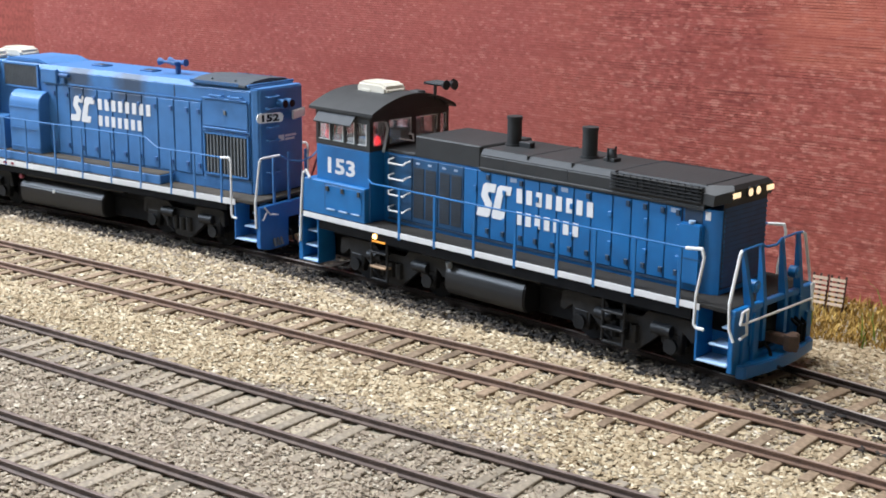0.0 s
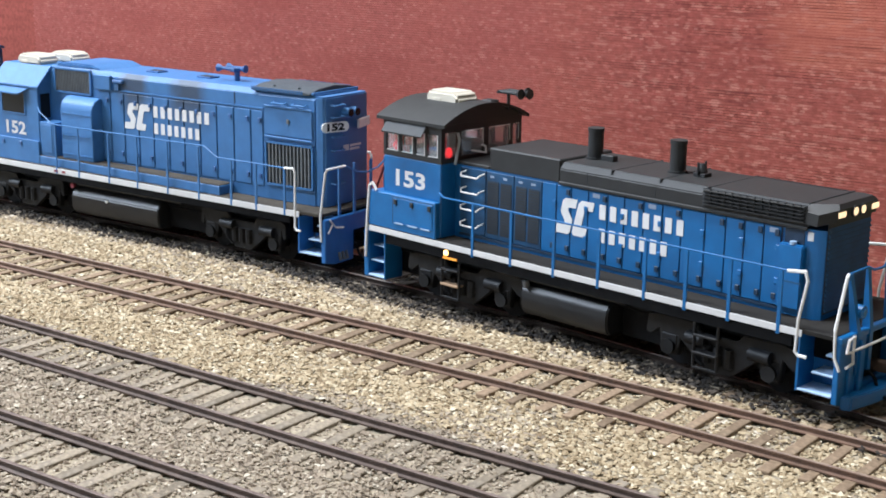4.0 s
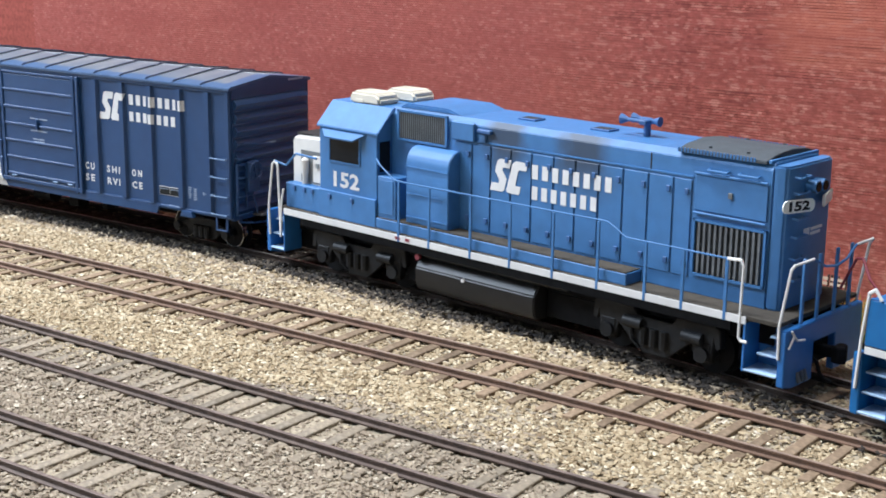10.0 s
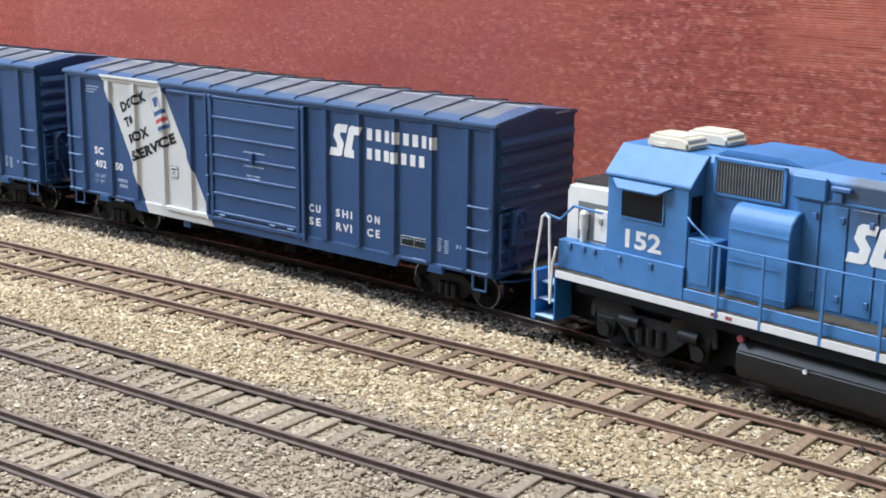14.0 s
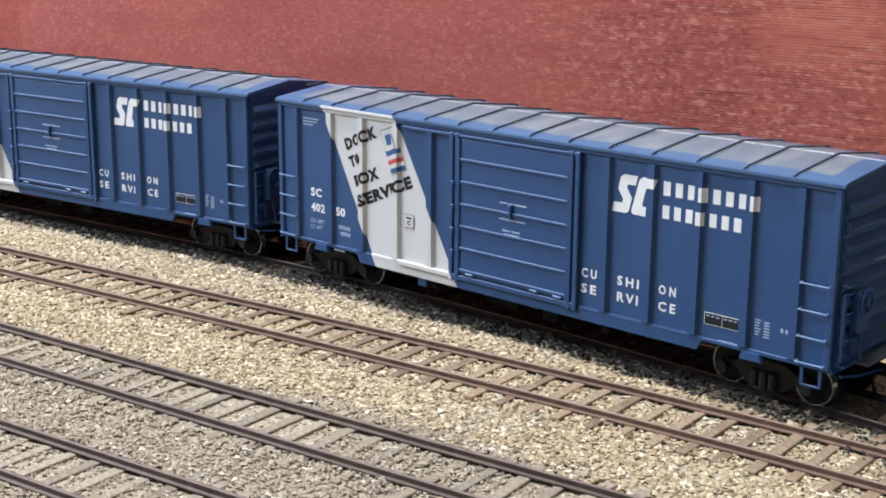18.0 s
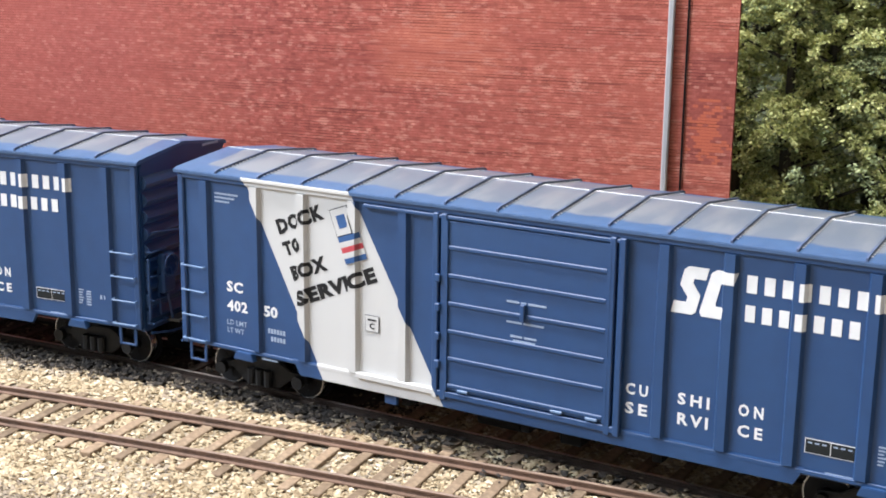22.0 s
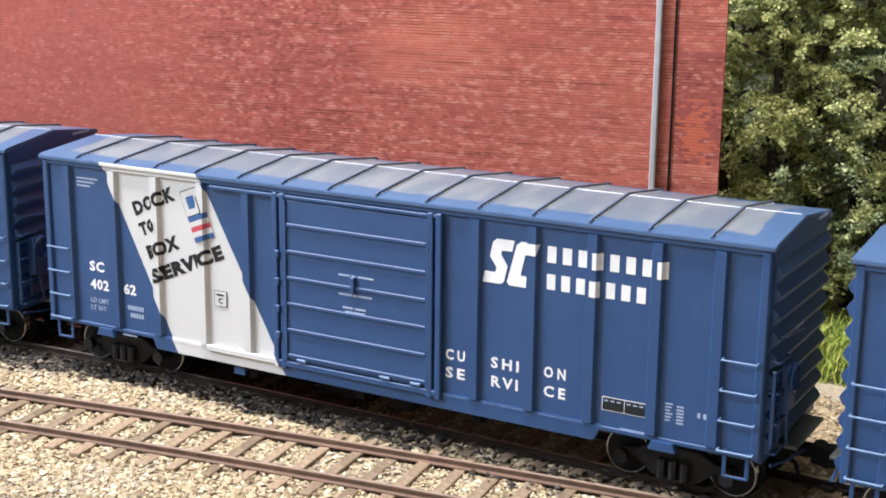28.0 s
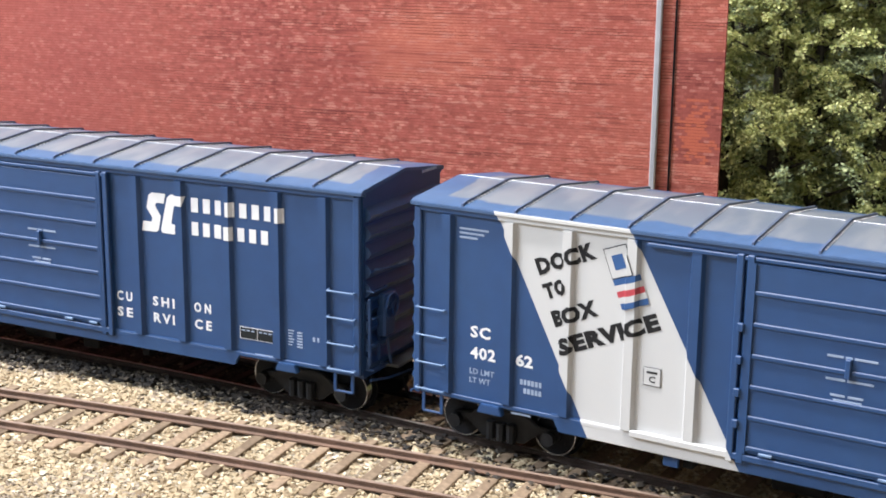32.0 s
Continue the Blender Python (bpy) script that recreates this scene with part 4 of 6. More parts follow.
    wire(b, [Vector((91.4, -15.5, 35.0)), Vector((92.4, -15.0, 35.2)), Vector((92.4, -3.0, 33.8)), Vector((91.4, -2.5, 33.6))], 0.26)
    part("brake_rod", b, car_paint, car)
    boxes("end_panel", car_paint, car, (90.9, 91.6, -17.4, -16.7, 14.0, 28.6), (90.9, 91.6, -13.4, -12.7, 14.0, 28.6), (90.9, 91.6, -17.4, -12.7, 28.2, 28.9), bevel=0.1)
    boxes("centre_sill", under_black, car, (-86, 86, -4.2, 4.2, 5.6, 9.0), bevel=0.2)
    for x in (-29, 0, 29):
        boxes("cross_bearer", under_black, car, (x - 1, x + 1, -16, 16, 6.4, 9.0))
    b = bm_new()
    rod(b, (-14, -9, 5.6), (-4, -9, 5.6), 2.2, 14)
    box(b, 6, 11, -12, -7, 4.0, 8.6, 0.3)
    part("brake_gear", b, under_black, car)
    boxes("sill_bracket", car_paint, car, (-33.5, -30.5, -17.4, -16.4, 6.6, 9.6))
    for x in (-71.7, 71.7):
        trucks.append((freight_truck(car, x), car))
    # painted writing on the side
    yl = -Y - 0.02
    emblem(31.1, 37.7, 12.9, 9.2, yl, white_paint, car, True)
    word_bars(45.4, 43.5, 26.4, 3.3, 8, yl, white_paint, car, posts=True)
    word_bars(45.4, 38.1, 22.0, 3.1, 7, yl, white_paint, car, posts=True)
    for txt, x, z, w in (("CU", 22.4, 19.9, 5.3), ("SHI", 33.1, 19.9, 6.7), ("ON", 44.9, 20.0, 5.5), ("SE", 22.4, 16.0, 5.3), ("RVI", 33.1, 15.9, 6.6), ("CE", 44.9, 16.0, 5.5)):
        lettering("slogan", txt, x, z, w, 2.35, yl, white_paint, car, 0, 0.03, slim=0.72)
    for txt, x, z, w, h in (("DOCK", -60.9, 40.4, 13.6, 3.5), ("TO", -59.2, 35.7, 5.6, 3.3), ("BOX", -57.1, 30.4, 10.4, 3.4), ("SERVICE", -55.5, 24.9, 22.6, 3.5)):
        lettering("slogan", txt, x, z, w, h, yl - 0.02, black_letter, car, 22.6, 0.06, posts=True, slim=0.92)
    lettering("road_number", "SC", -76.4, 25.3, 4.9, 2.5, yl, white_paint, car, 0, 0.03, slim=0.9)
    lettering("road_number", "402", -76.4, 20.8, 6.1, 2.6, yl, white_paint, car, 0, 0.03, slim=0.9)
    if last:
        lettering("road_number", last, -65.7, 21.0, 3.9, 2.6, yl, white_paint, car, 0, 0.035)
    lettering("weight_mark", "LD LMT", -76.4, 17.5, 5.8, 1.2, yl, faint_letter, car, 0, 0.01)
    lettering("weight_mark", "LT WT", -76.4, 15.6, 4.9, 1.2, yl, faint_letter, car, 0, 0.01)
    bars = [(-64.6 + 0.85 * k, -64.0 + 0.85 * k, 17.3, 18.4) for k in range(6)] + [(-63.75 + 0.85 * k, -63.15 + 0.85 * k, 15.5, 16.6) for k in range(5)] + [(-81.0 + 1.8, -72.5, 47.6, 48.0), (-79.2, -73.5, 46.7, 47.1), (-79.2, -75.0, 45.8, 46.2), (77.4, 78.0, 17.6, 18.6), (78.6, 80.0, 17.6, 18.6), (62.0, 67.0, 12.2, 12.6), (-66.5, -62.0, 10.7, 11.1), (86.2 - 3, 87.2 - 3, 12, 12.3)]
    for k in range(6):
        bars += [(71.0, 72.0 + 0.25 * (k % 3), 15.9 + 0.66 * k, 16.2 + 0.66 * k), (73.3, 74.7, 15.6 + 0.66 * k, 15.95 + 0.66 * k)]
    for a, c, z0, z1 in bars:
        part("stencil_bar", box(bm_new(), a, c, yl - 0.06, yl, z0, z1), faint_letter, car, smooth=0)
    for a, c, z0, z1 in ((-3.2, -0.4, 34.4, 34.8), (0.0, 1.2, 34.4, 34.8), (1.6, 5.6, 34.4, 34.8), (-3.2, 0.2, 30.2, 30.6), (0.6, 5.2, 30.2, 30.6), (-2.2, 0.4, 27.3, 27.7), (0.9, 3.6, 27.3, 27.7), (-1.6, 3.4, 26.4, 26.8)):
        part("stencil_bar", box(bm_new(), a, c, -Y - 1.0, -Y - 0.9, z0, z1), faint_letter, car, smooth=0)
    pl = boxes("data_panel", white_paint, car, (58.0, 67.4, yl - 0.06, yl, 15.6, 18.4), label="black data panel with thin white border")
    for a, c in ((58.14, 62.62), (62.78, 67.26)):
        boxes("panel_field", placard_black, pl, (a, c, yl - 0.10, yl - 0.06, 15.74, 18.26))
        for k in range(3):
            boxes("stencil_bar", faint_letter, pl, (a + 0.4 + 1.3 * k, a + 1.2 + 1.3 * k, yl - 0.13, yl - 0.10, 17.5, 17.8))
    sq = poly_plate("plate_mark", [(-38.0, 22.3), (-34.4, 22.3), (-34.4, 26.0), (-38.0, 26.0)], yl - 0.1, pale_black, car)
    boxes("plate_field", stripe_white, sq, (-37.86, -34.54, yl - 0.22, yl - 0.18, 22.44, 25.86))
    lettering("plate_letter", "C", -36.8, 23.0, 1.3, 1.3, yl - 0.24, black_letter, sq, 0, 0.02)
    boxes("plate_letter", black_letter, sq, (-37.3, -35.1, yl - 0.27, yl - 0.22, 24.8, 25.2))
    # the two signal flags
    def quad(u0, u1, v0, v1):
        o, a, d = (-47.2, 47.5), (4.4, 1.6), (4.3, -11.2)
        return [(o[0] + u * a[0] + v * d[0], o[1] + u * a[1] + v * d[1]) for u, v in ((u0, v0), (u1, v0), (u1, v1), (u0, v1))]
    rim = poly_plate("flag_rim", quad(-0.03, 1.03, -0.015, 0.50), yl - 0.08, black_letter, car, 0.05, "two signal flags painted on the stripe", True)
    poly_plate("flag_field", quad(0, 1, 0, 0.48), yl - 0.13, stripe_white, rim, 0.05, posts=True)
    poly_plate("flag_square", quad(0.25, 0.75, 0.12, 0.36), yl - 0.18, flag_blue, rim, 0.05, posts=True)
    for v0, v1, m in ((0.50, 0.60, flag_blue), (0.60, 0.70, stripe_white), (0.70, 0.80, flag_red), (0.80, 0.90, stripe_white), (0.90, 1.0, flag_blue)):
        poly_plate("flag_band", quad(0, 1.25, v0, v1), yl - 0.18, m, rim, 0.05, posts=True)
    if end_mark:
        boxes("end_stencil", faint_letter, car, (90.6, 90.7, 8, 15, 52.4, 53.0))
        boxes("end_stencil", faint_letter, car, (91.0, 91.1, -4, 1, 33.6, 34.2))
    return car


# paler blue: highlights on rungs and door rollers painted into the colour
rung_highlit = material("highlit_blue_rung", (0.11, 0.18, 0.31), 0.4, vary=0.2, size=400)
seam_paint = material("roof_seam_paint", (0.08, 0.095, 0.13), 0.45, vary=0.25, size=250, second=(0.03, 0.08, 0.25), second_size=80, second_amount=0.7)
# highlight of the roof ridge, put into a pale colour
glint_pale = material("ridge_glint_pale", (0.40, 0.41, 0.43), 0.42, metal=0.3, vary=0.15, size=300)
rivet_white = material("worn_rivet_heads", (0.70, 0.70, 0.69), 0.4, vary=0.25, size=300)
platform_grey = material("platform_grey", (0.085, 0.09, 0.095), 0.5, vary=0.15, size=300)
stripe_white = material("stripe_white", (0.475, 0.472, 0.464), 0.5, vary=0.04)

# ---- paint of the engines ----
switch_blue = material("engine_deep_blue", (0.008, 0.112, 0.315), 0.42, vary=0.10, size=250, bump=0.08, second=(0.010, 0.085, 0.235), second_size=70)
switch_sooty = material("engine_sooty_blue", (0.008, 0.060, 0.150), 0.55, vary=0.3, size=200, bump=0.08, second=(0.010, 0.028, 0.055), second_size=90)
road_blue = material("engine_light_blue", (0.046, 0.149, 0.352), 0.5, vary=0.10, size=250, bump=0.08, second=(0.037, 0.123, 0.302), second_size=60)


def soot_mask(nt, x, y, z):
    """Two soot stains that run down from the exhaust openings."""
    n = math_node(nt, "MULTIPLY", math_node(nt, "SUBTRACT", noise_mm(nt, 110), 0.5), 11.0)
    xx = math_node(nt, "ADD", x, n)
    out = None
    for c, w in ((0.0, 9.0), (25.0, 10.5)):
        d = math_node(nt, "DIVIDE", math_node(nt, "ABSOLUTE", math_node(nt, "SUBTRACT", xx, c)), w)
        k = math_node(nt, "SUBTRACT", 1.0, d, True)
        k = math_node(nt, "MULTIPLY", k, 1.7, True)
        out = k if out is None else math_node(nt, "MAXIMUM", out, k)
    fade = math_node(nt, "DIVIDE", math_node(nt, "SUBTRACT", z, 34.0), 11.0, True)
    side = math_node(nt, "GREATER_THAN", 51.9, z)
    return math_node(nt, "MULTIPLY", math_node(nt, "MULTIPLY", out, fade), math_node(nt, "MULTIPLY", side, 0.85))


road_hood = material("engine_hood_blue", (0.046, 0.149, 0.352), 0.5, vary=0.10, size=250, bump=0.08, second=(0.037, 0.123, 0.302), second_size=60)
paint_over(road_hood, (0.03, 0.04, 0.06), soot_mask)
cab_black = material("cab_black", (0.011, 0.012, 0.013), 0.6, vary=0.2, size=300, bump=0.08, second=(0.017, 0.018, 0.019), second_size=70)
road_deck = material("dusty_deck_grey", (0.050, 0.045, 0.038), 0.9, vary=0.2, size=500, bump=0.2, second=(0.085, 0.072, 0.055), second_size=45, spec=0.15)
walk_grey = material("walkway_grey", (0.016, 0.015, 0.014), 0.85, vary=0.2, size=500, bump=0.2, second=(0.030, 0.026, 0.021), second_size=50, spec=0.2)
sill_white = material("sill_white", (0.58, 0.58, 0.58), 0.5, vary=0.06, size=250)
rail_white = material("handrail_white", (0.66, 0.66, 0.65), 0.45, vary=0.05)
ac_white = material("cooler_white", (0.60, 0.56, 0.47), 0.5, vary=0.06, size=250)
mesh_dark = material("grille_dark", (0.018, 0.021, 0.025), 0.6, vary=0.2, size=400)
bar_grey = material("grille_bar", (0.11, 0.12, 0.13), 0.5, vary=0.2)
fan_grey = material("fan_cover_grey", (0.044, 0.054, 0.066), 0.65, vary=0.15, size=300, bump=0.15)
glass = bpy.data.materials.new("cab_glass")
glass.use_nodes = True
_g = glass.node_tree.nodes["Principled BSDF"]
_g.inputs["Transmission Weight"].default_value, _g.inputs["Roughness"].default_value, _g.inputs["IOR"].default_value = 0.86, 0.06, 1.3
_g.inputs["Base Color"].default_value = (0.80, 0.82, 0.83, 1)
dark_glass = material("dark_window", (0.008, 0.010, 0.013), 0.2, vary=0.1, spec=0.2)
seat_red = material("seat_red", (0.75, 0.05, 0.04), 0.6, vary=0.1)
cab_lining = material("cab_lining", (0.30, 0.33, 0.34), 0.7, vary=0.1)
lamp_warm = glow("headlight_glow", (1.0, 0.72, 0.40), 1.0)
step_amber = glow("step_lamp_glow", (1.0, 0.58, 0.16), 4.0)
board_white = material("number_board", (0.75, 0.77, 0.74), 0.4, vary=0.03)
coupler_rust = material("coupler_rust", (0.085, 0.052, 0.034), 0.7, vary=0.3, size=400, bump=0.2)
hose_red = material("cable_red", (0.20, 0.03, 0.045), 0.6, vary=0.1)
tread_lit = material("step_tread_lamplit", (0.26, 0.17, 0.10), 0.7, vary=0.2, size=300)


screen_dark = material("door_screen_dark", (0.012, 0.026, 0.048), 0.6, vary=0.25, size=300)
latch_dark = material("latch_blue_black", (0.010, 0.030, 0.065), 0.5, vary=0.15, size=300)
switch_dark = material("louvre_blue_dark", (0.012, 0.07, 0.17), 0.5, vary=0.15, size=300)
road_dark = material("hinge_blue_dark", (0.035, 0.10, 0.26), 0.5, vary=0.15, size=300)
road_blue_deep = material("pilot_blue", (0.025, 0.13, 0.38), 0.45, vary=0.08, size=300)
recess_grey = material("recess_grey", (0.14, 0.15, 0.155), 0.6, vary=0.12, size=250)
nose_white = material("nose_white", (0.62, 0.61, 0.58), 0.5, vary=0.06, size=250)
step_light = material("step_tread_pale", (0.30, 0.42, 0.58), 0.5, vary=0.15, size=300)
amber_spill = glow("lamp_spill_glow", (0.9, 0.36, 0.04), 0.16)
cab_red = glow("seat_shine_glow", (1.0, 0.012, 0.02), 1.3)
cab_red_dim = glow("seat_shine_glow_dim", (1.0, 0.02, 0.03), 0.35)


def engine_truck(car, x, r=5.6, half=14.0, span=19.0):
    t = new("truck")
    t.empty_display_size = 0.01
    t.parent = car
    t.matrix_basis = at(x, 0, 0)
    for s in (-1, 1):
        prof = [(-span, 7.2), (-span + 0.5, 10.6), (-half - 3, 11.2), (-6.5, 11.0), (-5, 9.6), (5, 9.6), (6.5, 11.0), (half + 3, 11.2), (span - 0.5, 10.6), (span, 7.2), (span - 1.5, 6.8), (half + 3, 8.4), (half + 2.4, 3.8), (half - 2.4, 3.8), (half - 3.2, 7.2), (6.2, 4.2), (3.5, 2.6), (-3.5, 2.6), (-6.2, 4.2), (-half + 3.2, 7.2), (-half + 2.4, 3.8), (-half - 2.4, 3.8), (-half - 3, 8.4), (-span + 1.5, 6.8)]
        part("side_frame", prism(bm_new(), [(x, 2.0 + (z - 2.6) * 1.28) for x, z in prof], "y", s * 12.6, s * 14.8, 0.2), truck_black, t)
        for k in (-half, half):
            b = rod(bm_new(), (k, s * 14.0, 5.6), (k, s * 15.8, 5.6), 1.9, 14)
            box(b, k - 2.2, k + 2.2, s * 14.2, s * 15.0, 4.2, 8.6, 0.2)
            part("journal_box", b, truck_black, t)
            b = rod(bm_new(), (k * 0.62, s * 15.2, 9.2), (k * 0.62 + 5.5, s * 15.2, 9.2), 1.5, 12)
            part("brake_cylinder", b, truck_black, t)
        b = bm_new()
        for k in (-3.0, 0, 3.0):
            rod(b, (k, s * 14.9, 4.2), (k, s * 14.9, 8.6), 1.15, 8)
        part("spring_pack", b, truck_black, t)
        part("brake_hanger", wire(bm_new(), [Vector((-half + 7, s * 15.2, 9.0)), Vector((-half + 8, s * 15.6, 5.0)), Vector((-half + 10, s * 15.0, 3.0))], 0.5), truck_black, t)
    boxes("bolster", truck_black, t, (-3.5, 3.5, -12.6, 12.6, 5.0, 10.6), bevel=0.3)
    boxes("motor", truck_black, t, (-10, -4.5, -6.5, 6.5, 2.4, 8.6), (4.5, 10, -6.5, 6.5, 2.4, 8.6), bevel=0.4)
    wheels.extend(((wheelset(t, -half, r, r, face=wheel_dark), r), (wheelset(t, half, r, r, face=wheel_dark), r)))
    trucks.append((t, car))


def latch_row(name, xs, zs, y, mat, parent):
    b = bm_new()
    for x in xs:
        for z in zs:
            box(b, x - 0.55, x + 0.55, y - 0.45, y, z - 0.7, z + 0.7, 0.1)
    return part(name, b, mat, parent)


def steps_well(car, x0, x1, s, blue, z_bot, tread, top=17.2):
    """A corner stepwell with open side: back plate, side plate and treads, at both sides of the engine."""
    for side in (-1, 1):
        yo, yi = side * 18.2, side * 11.5
        well = boxes("step_well", blue, car, (x0 - 0.5 if s > 0 else x1 - 0.0, x0 + 0.1 if s > 0 else x1 + 0.5, min(yo, yi), max(yo, yi), z_bot, top), (x0, x1, min(yi, yi - side * 0.6), max(yi, yi - side * 0.6), z_bot, top), bevel=0.1)
        for k in range(3):
            z = z_bot + 0.2 + k * 4.2
            xa, xb = (x0 + 2.6 * k, x1) if s > 0 else (x0, x1)
            boxes("step_tread", tread, well, (xa, xb, min(yo - side * 1.1 * k, yi), max(yo - side * 1.1 * k, yi), z, z + 0.5), bevel=0.1)


# ---- the yard engine, deep blue with a black top ----
switcher = empty("switcher_locomotive", "deep blue model switcher locomotive with black cab top, number 153", "locomotive", "engines of the train")
E1 = switcher
boxes("frame", under_black, E1, (-74, 70.2, -12, 12, 11.0, 16.6), bevel=0.3)
boxes("walkway", walk_grey, E1, (-77.5, 70.4, -18.0, 18.0, 17.6, 18.7), bevel=0.15, label="grey walkway deck")
for s in (-1, 1):
    boxes("side_sill", sill_white, E1, (-76, 62.5, s * 18.0, s * 18.35, 17.0, 18.5), label="white side sill stripe")
    boxes("sill_web", under_black, E1, (-70, 60, s * 17.2, s * 17.9, 14.2, 16.6))
# cab
cab = part("cab", box(bm_new(), -72.3, -49.6, -16.2, 16.2, 18.7, 39.2, 0.3), switch_blue, E1, "deep blue lower cab")
# upper cab walls with window openings, as posts and rails
zb, zt = 39.2, 49.6
b = bm_new()
for s in (-1, 1):
    y0, y1 = sorted((s * 15.4, s * 16.2))
    box(b, -72.3, -49.6, y0, y1, zb, 40.8)
    box(b, -72.3, -49.6, y0, y1, 46.9, zt)
    for xa, xb in ((-72.3, -71.2), (-66.3, -65.4), (-60.6, -59.6), (-55.9, -54.9), (-50.9, -49.6)):
        box(b, xa, xb, y0, y1, 40.8, 46.9)
for x in (-72.3, -50.3):
    box(b, x, x + 0.7, -15.4, 15.4, zb, 40.6)
    box(b, x, x + 0.7, -15.4, 15.4, 47.6, zt)
    for ya, yb in ((-15.4, -14.8), (-10.0, -8.4), (0.3, 2.4), (11.2, 12.6), (15.0, 15.4)):
        box(b, x, x + 0.7, ya, yb, 40.6, 47.6)
upper = part("cab_upper", b, cab_black, E1, "black upper cab with window openings")
for s in (-1, 1):
    for xa, xb in ((-71.2, -66.3), (-65.4, -60.6), (-59.6, -55.9), (-54.9, -50.9)):
        boxes("window_pane", glass, upper, (xa, xb, s * 15.7, s * 15.85, 40.8, 46.9)).visible_shadow = False
        boxes("window_rim", rail_white, upper, (xb - 0.22, xb, s * 16.2, s * 16.28, 40.8, 46.9), (xa + 0.4, xb, s * 16.2, s * 16.28, 40.75, 40.95))
for x in (-72.0, -50.0):
    for ya, yb in ((-14.8, -10.0), (-8.4, 0.3), (2.4, 11.2), (12.6, 15.0)):
        boxes("window_pane", glass, upper, (x, x + 0.12, ya, yb, 40.6, 47.6)).visible_shadow = False
for ya, yb in ((-8.4, 0.3), (2.4, 11.2), (12.6, 15.0)):
    boxes("window_rim", rail_white, upper, (-49.6, -49.5, yb - 0.22, yb, 43.0, 47.6), (-49.6, -49.5, ya + 1.2, yb, 47.35, 47.55))
b = box(bm_new(), -66, -58, -12, -7, 39.2, 40.6)
box(b, -63, -58.5, 5, 11, 39.2, 42)
part("cab_console", b, cab_lining, E1)
# glowing red balls added at the seats for their brightly lit red
for x, y, z, lit in ((-51.0, -11.9, 41.8, cab_red), (-69.6, -13.6, 41.8, cab_red_dim)):
    b = bm_new()
    bmesh.ops.create_uvsphere(b, u_segments=12, v_segments=8, radius=1.2, matrix=Matrix.Translation((x, y, z)) @ Matrix.Diagonal((0.6, 1.0, 1.3, 1)))
    part("cab_seat_shine", b, lit, E1, "red glow added at the cab seat")
for y, x, cover in ((-11.6, -52.6, seat_red), (9.0, -55.0, cab_lining), (-11.5, -69.6, seat_red), (-2.0, -58.0, cab_lining)):
    b = box(bm_new(), x - 1.6, x + 1.6, y - 1.8, y + 1.8, 39.2, 41.2, 0.4)
    box(b, x - 1.8, x - 0.8, y - 1.8, y + 1.8, 41.0, 45.4, 0.4)
    part("cab_seat", b, cover, E1, "red cab seat" if cover is seat_red else "grey cab seat")
# arched roof
arch = []
for i in range(17):
    a = -1 + i / 8
    arch.append((a * 17.2, 49.2 + 4.6 * (1 - a * a)))
outer = [(y, z + 0.9) for y, z in arch]
part("cab_roof", prism(bm_new(), arch + outer[::-1], "x", -74.2, -47.6), cab_black, E1, "arched black cab roof")
part("roof_gable", prism(bm_new(), arch[1:-1] + [(15.0, 49.4), (-15.0, 49.4)], "x", -50.3, -49.7), cab_black, E1)
part("roof_gable", prism(bm_new(), arch[1:-1] + [(15.0, 49.4), (-15.0, 49.4)], "x", -72.2, -71.6), cab_black, E1)
visor = part("sun_visor", prism(bm_new(), [(-16.2, 49.0), (-16.3, 49.4), (-18.7, 46.3), (-18.6, 45.9)], "x", -70.6, -55.0), cab_black, E1)


def cooler(parent, x, y, z, label="white roof air conditioner"):
    b = prism(bm_new(), [(x - 6.2, z), (x - 6.2, z + 2.4), (x - 5.2, z + 3.5), (x + 4.6, z + 3.5), (x + 6.2, z + 2.2), (x + 6.2, z)], "y", y - 4.3, y + 4.3, 1.0)
    ob = part("roof_cooler", b, ac_white, parent, label)
    bb = bm_new()
    for k in range(5):
        box(bb, x - 4.6 + 1.1 * k, x - 4.2 + 1.1 * k, y - 2.8, y + 2.8, z + 3.42, z + 3.6, 0.06)
    box(bb, x - 3.6, x - 0.2, y - 4.45, y - 4.25, z + 0.5, z + 1.5, 0.05)
    part("cooler_louvre", bb, ac_white, ob)
    return ob


cooler(E1, -60.8, -0.8, 53.5)
b = box(bm_new(), -53.5, -49.5, 3.0, 6.5, 53.6, 54.8, 0.3)
part("roof_hatch", b, cab_black, E1)
b = rod(bm_new(), (-47.9, 8.5, 52.0), (-47.9, 8.5, 57.0), 0.5, 6)
for dy, ln in ((-1.8, 6.0), (0.2, 7.5), (2.2, 5.0)):
    rod(b, (-49.5, 8.5 + dy, 57.0), (-49.5 + ln, 8.5 + dy, 57.0), 0.5, 8)
    rod(b, (-49.5 + ln, 8.5 + dy, 57.0), (-47.7 + ln, 8.5 + dy, 57.0), 0.55, 10, 1.5)
rod(b, (-49.8, 6, 57.0), (-49.8, 11.5, 57.0), 0.45, 6)
part("air_horn", b, cab_black, E1, "black three-chime air horn")
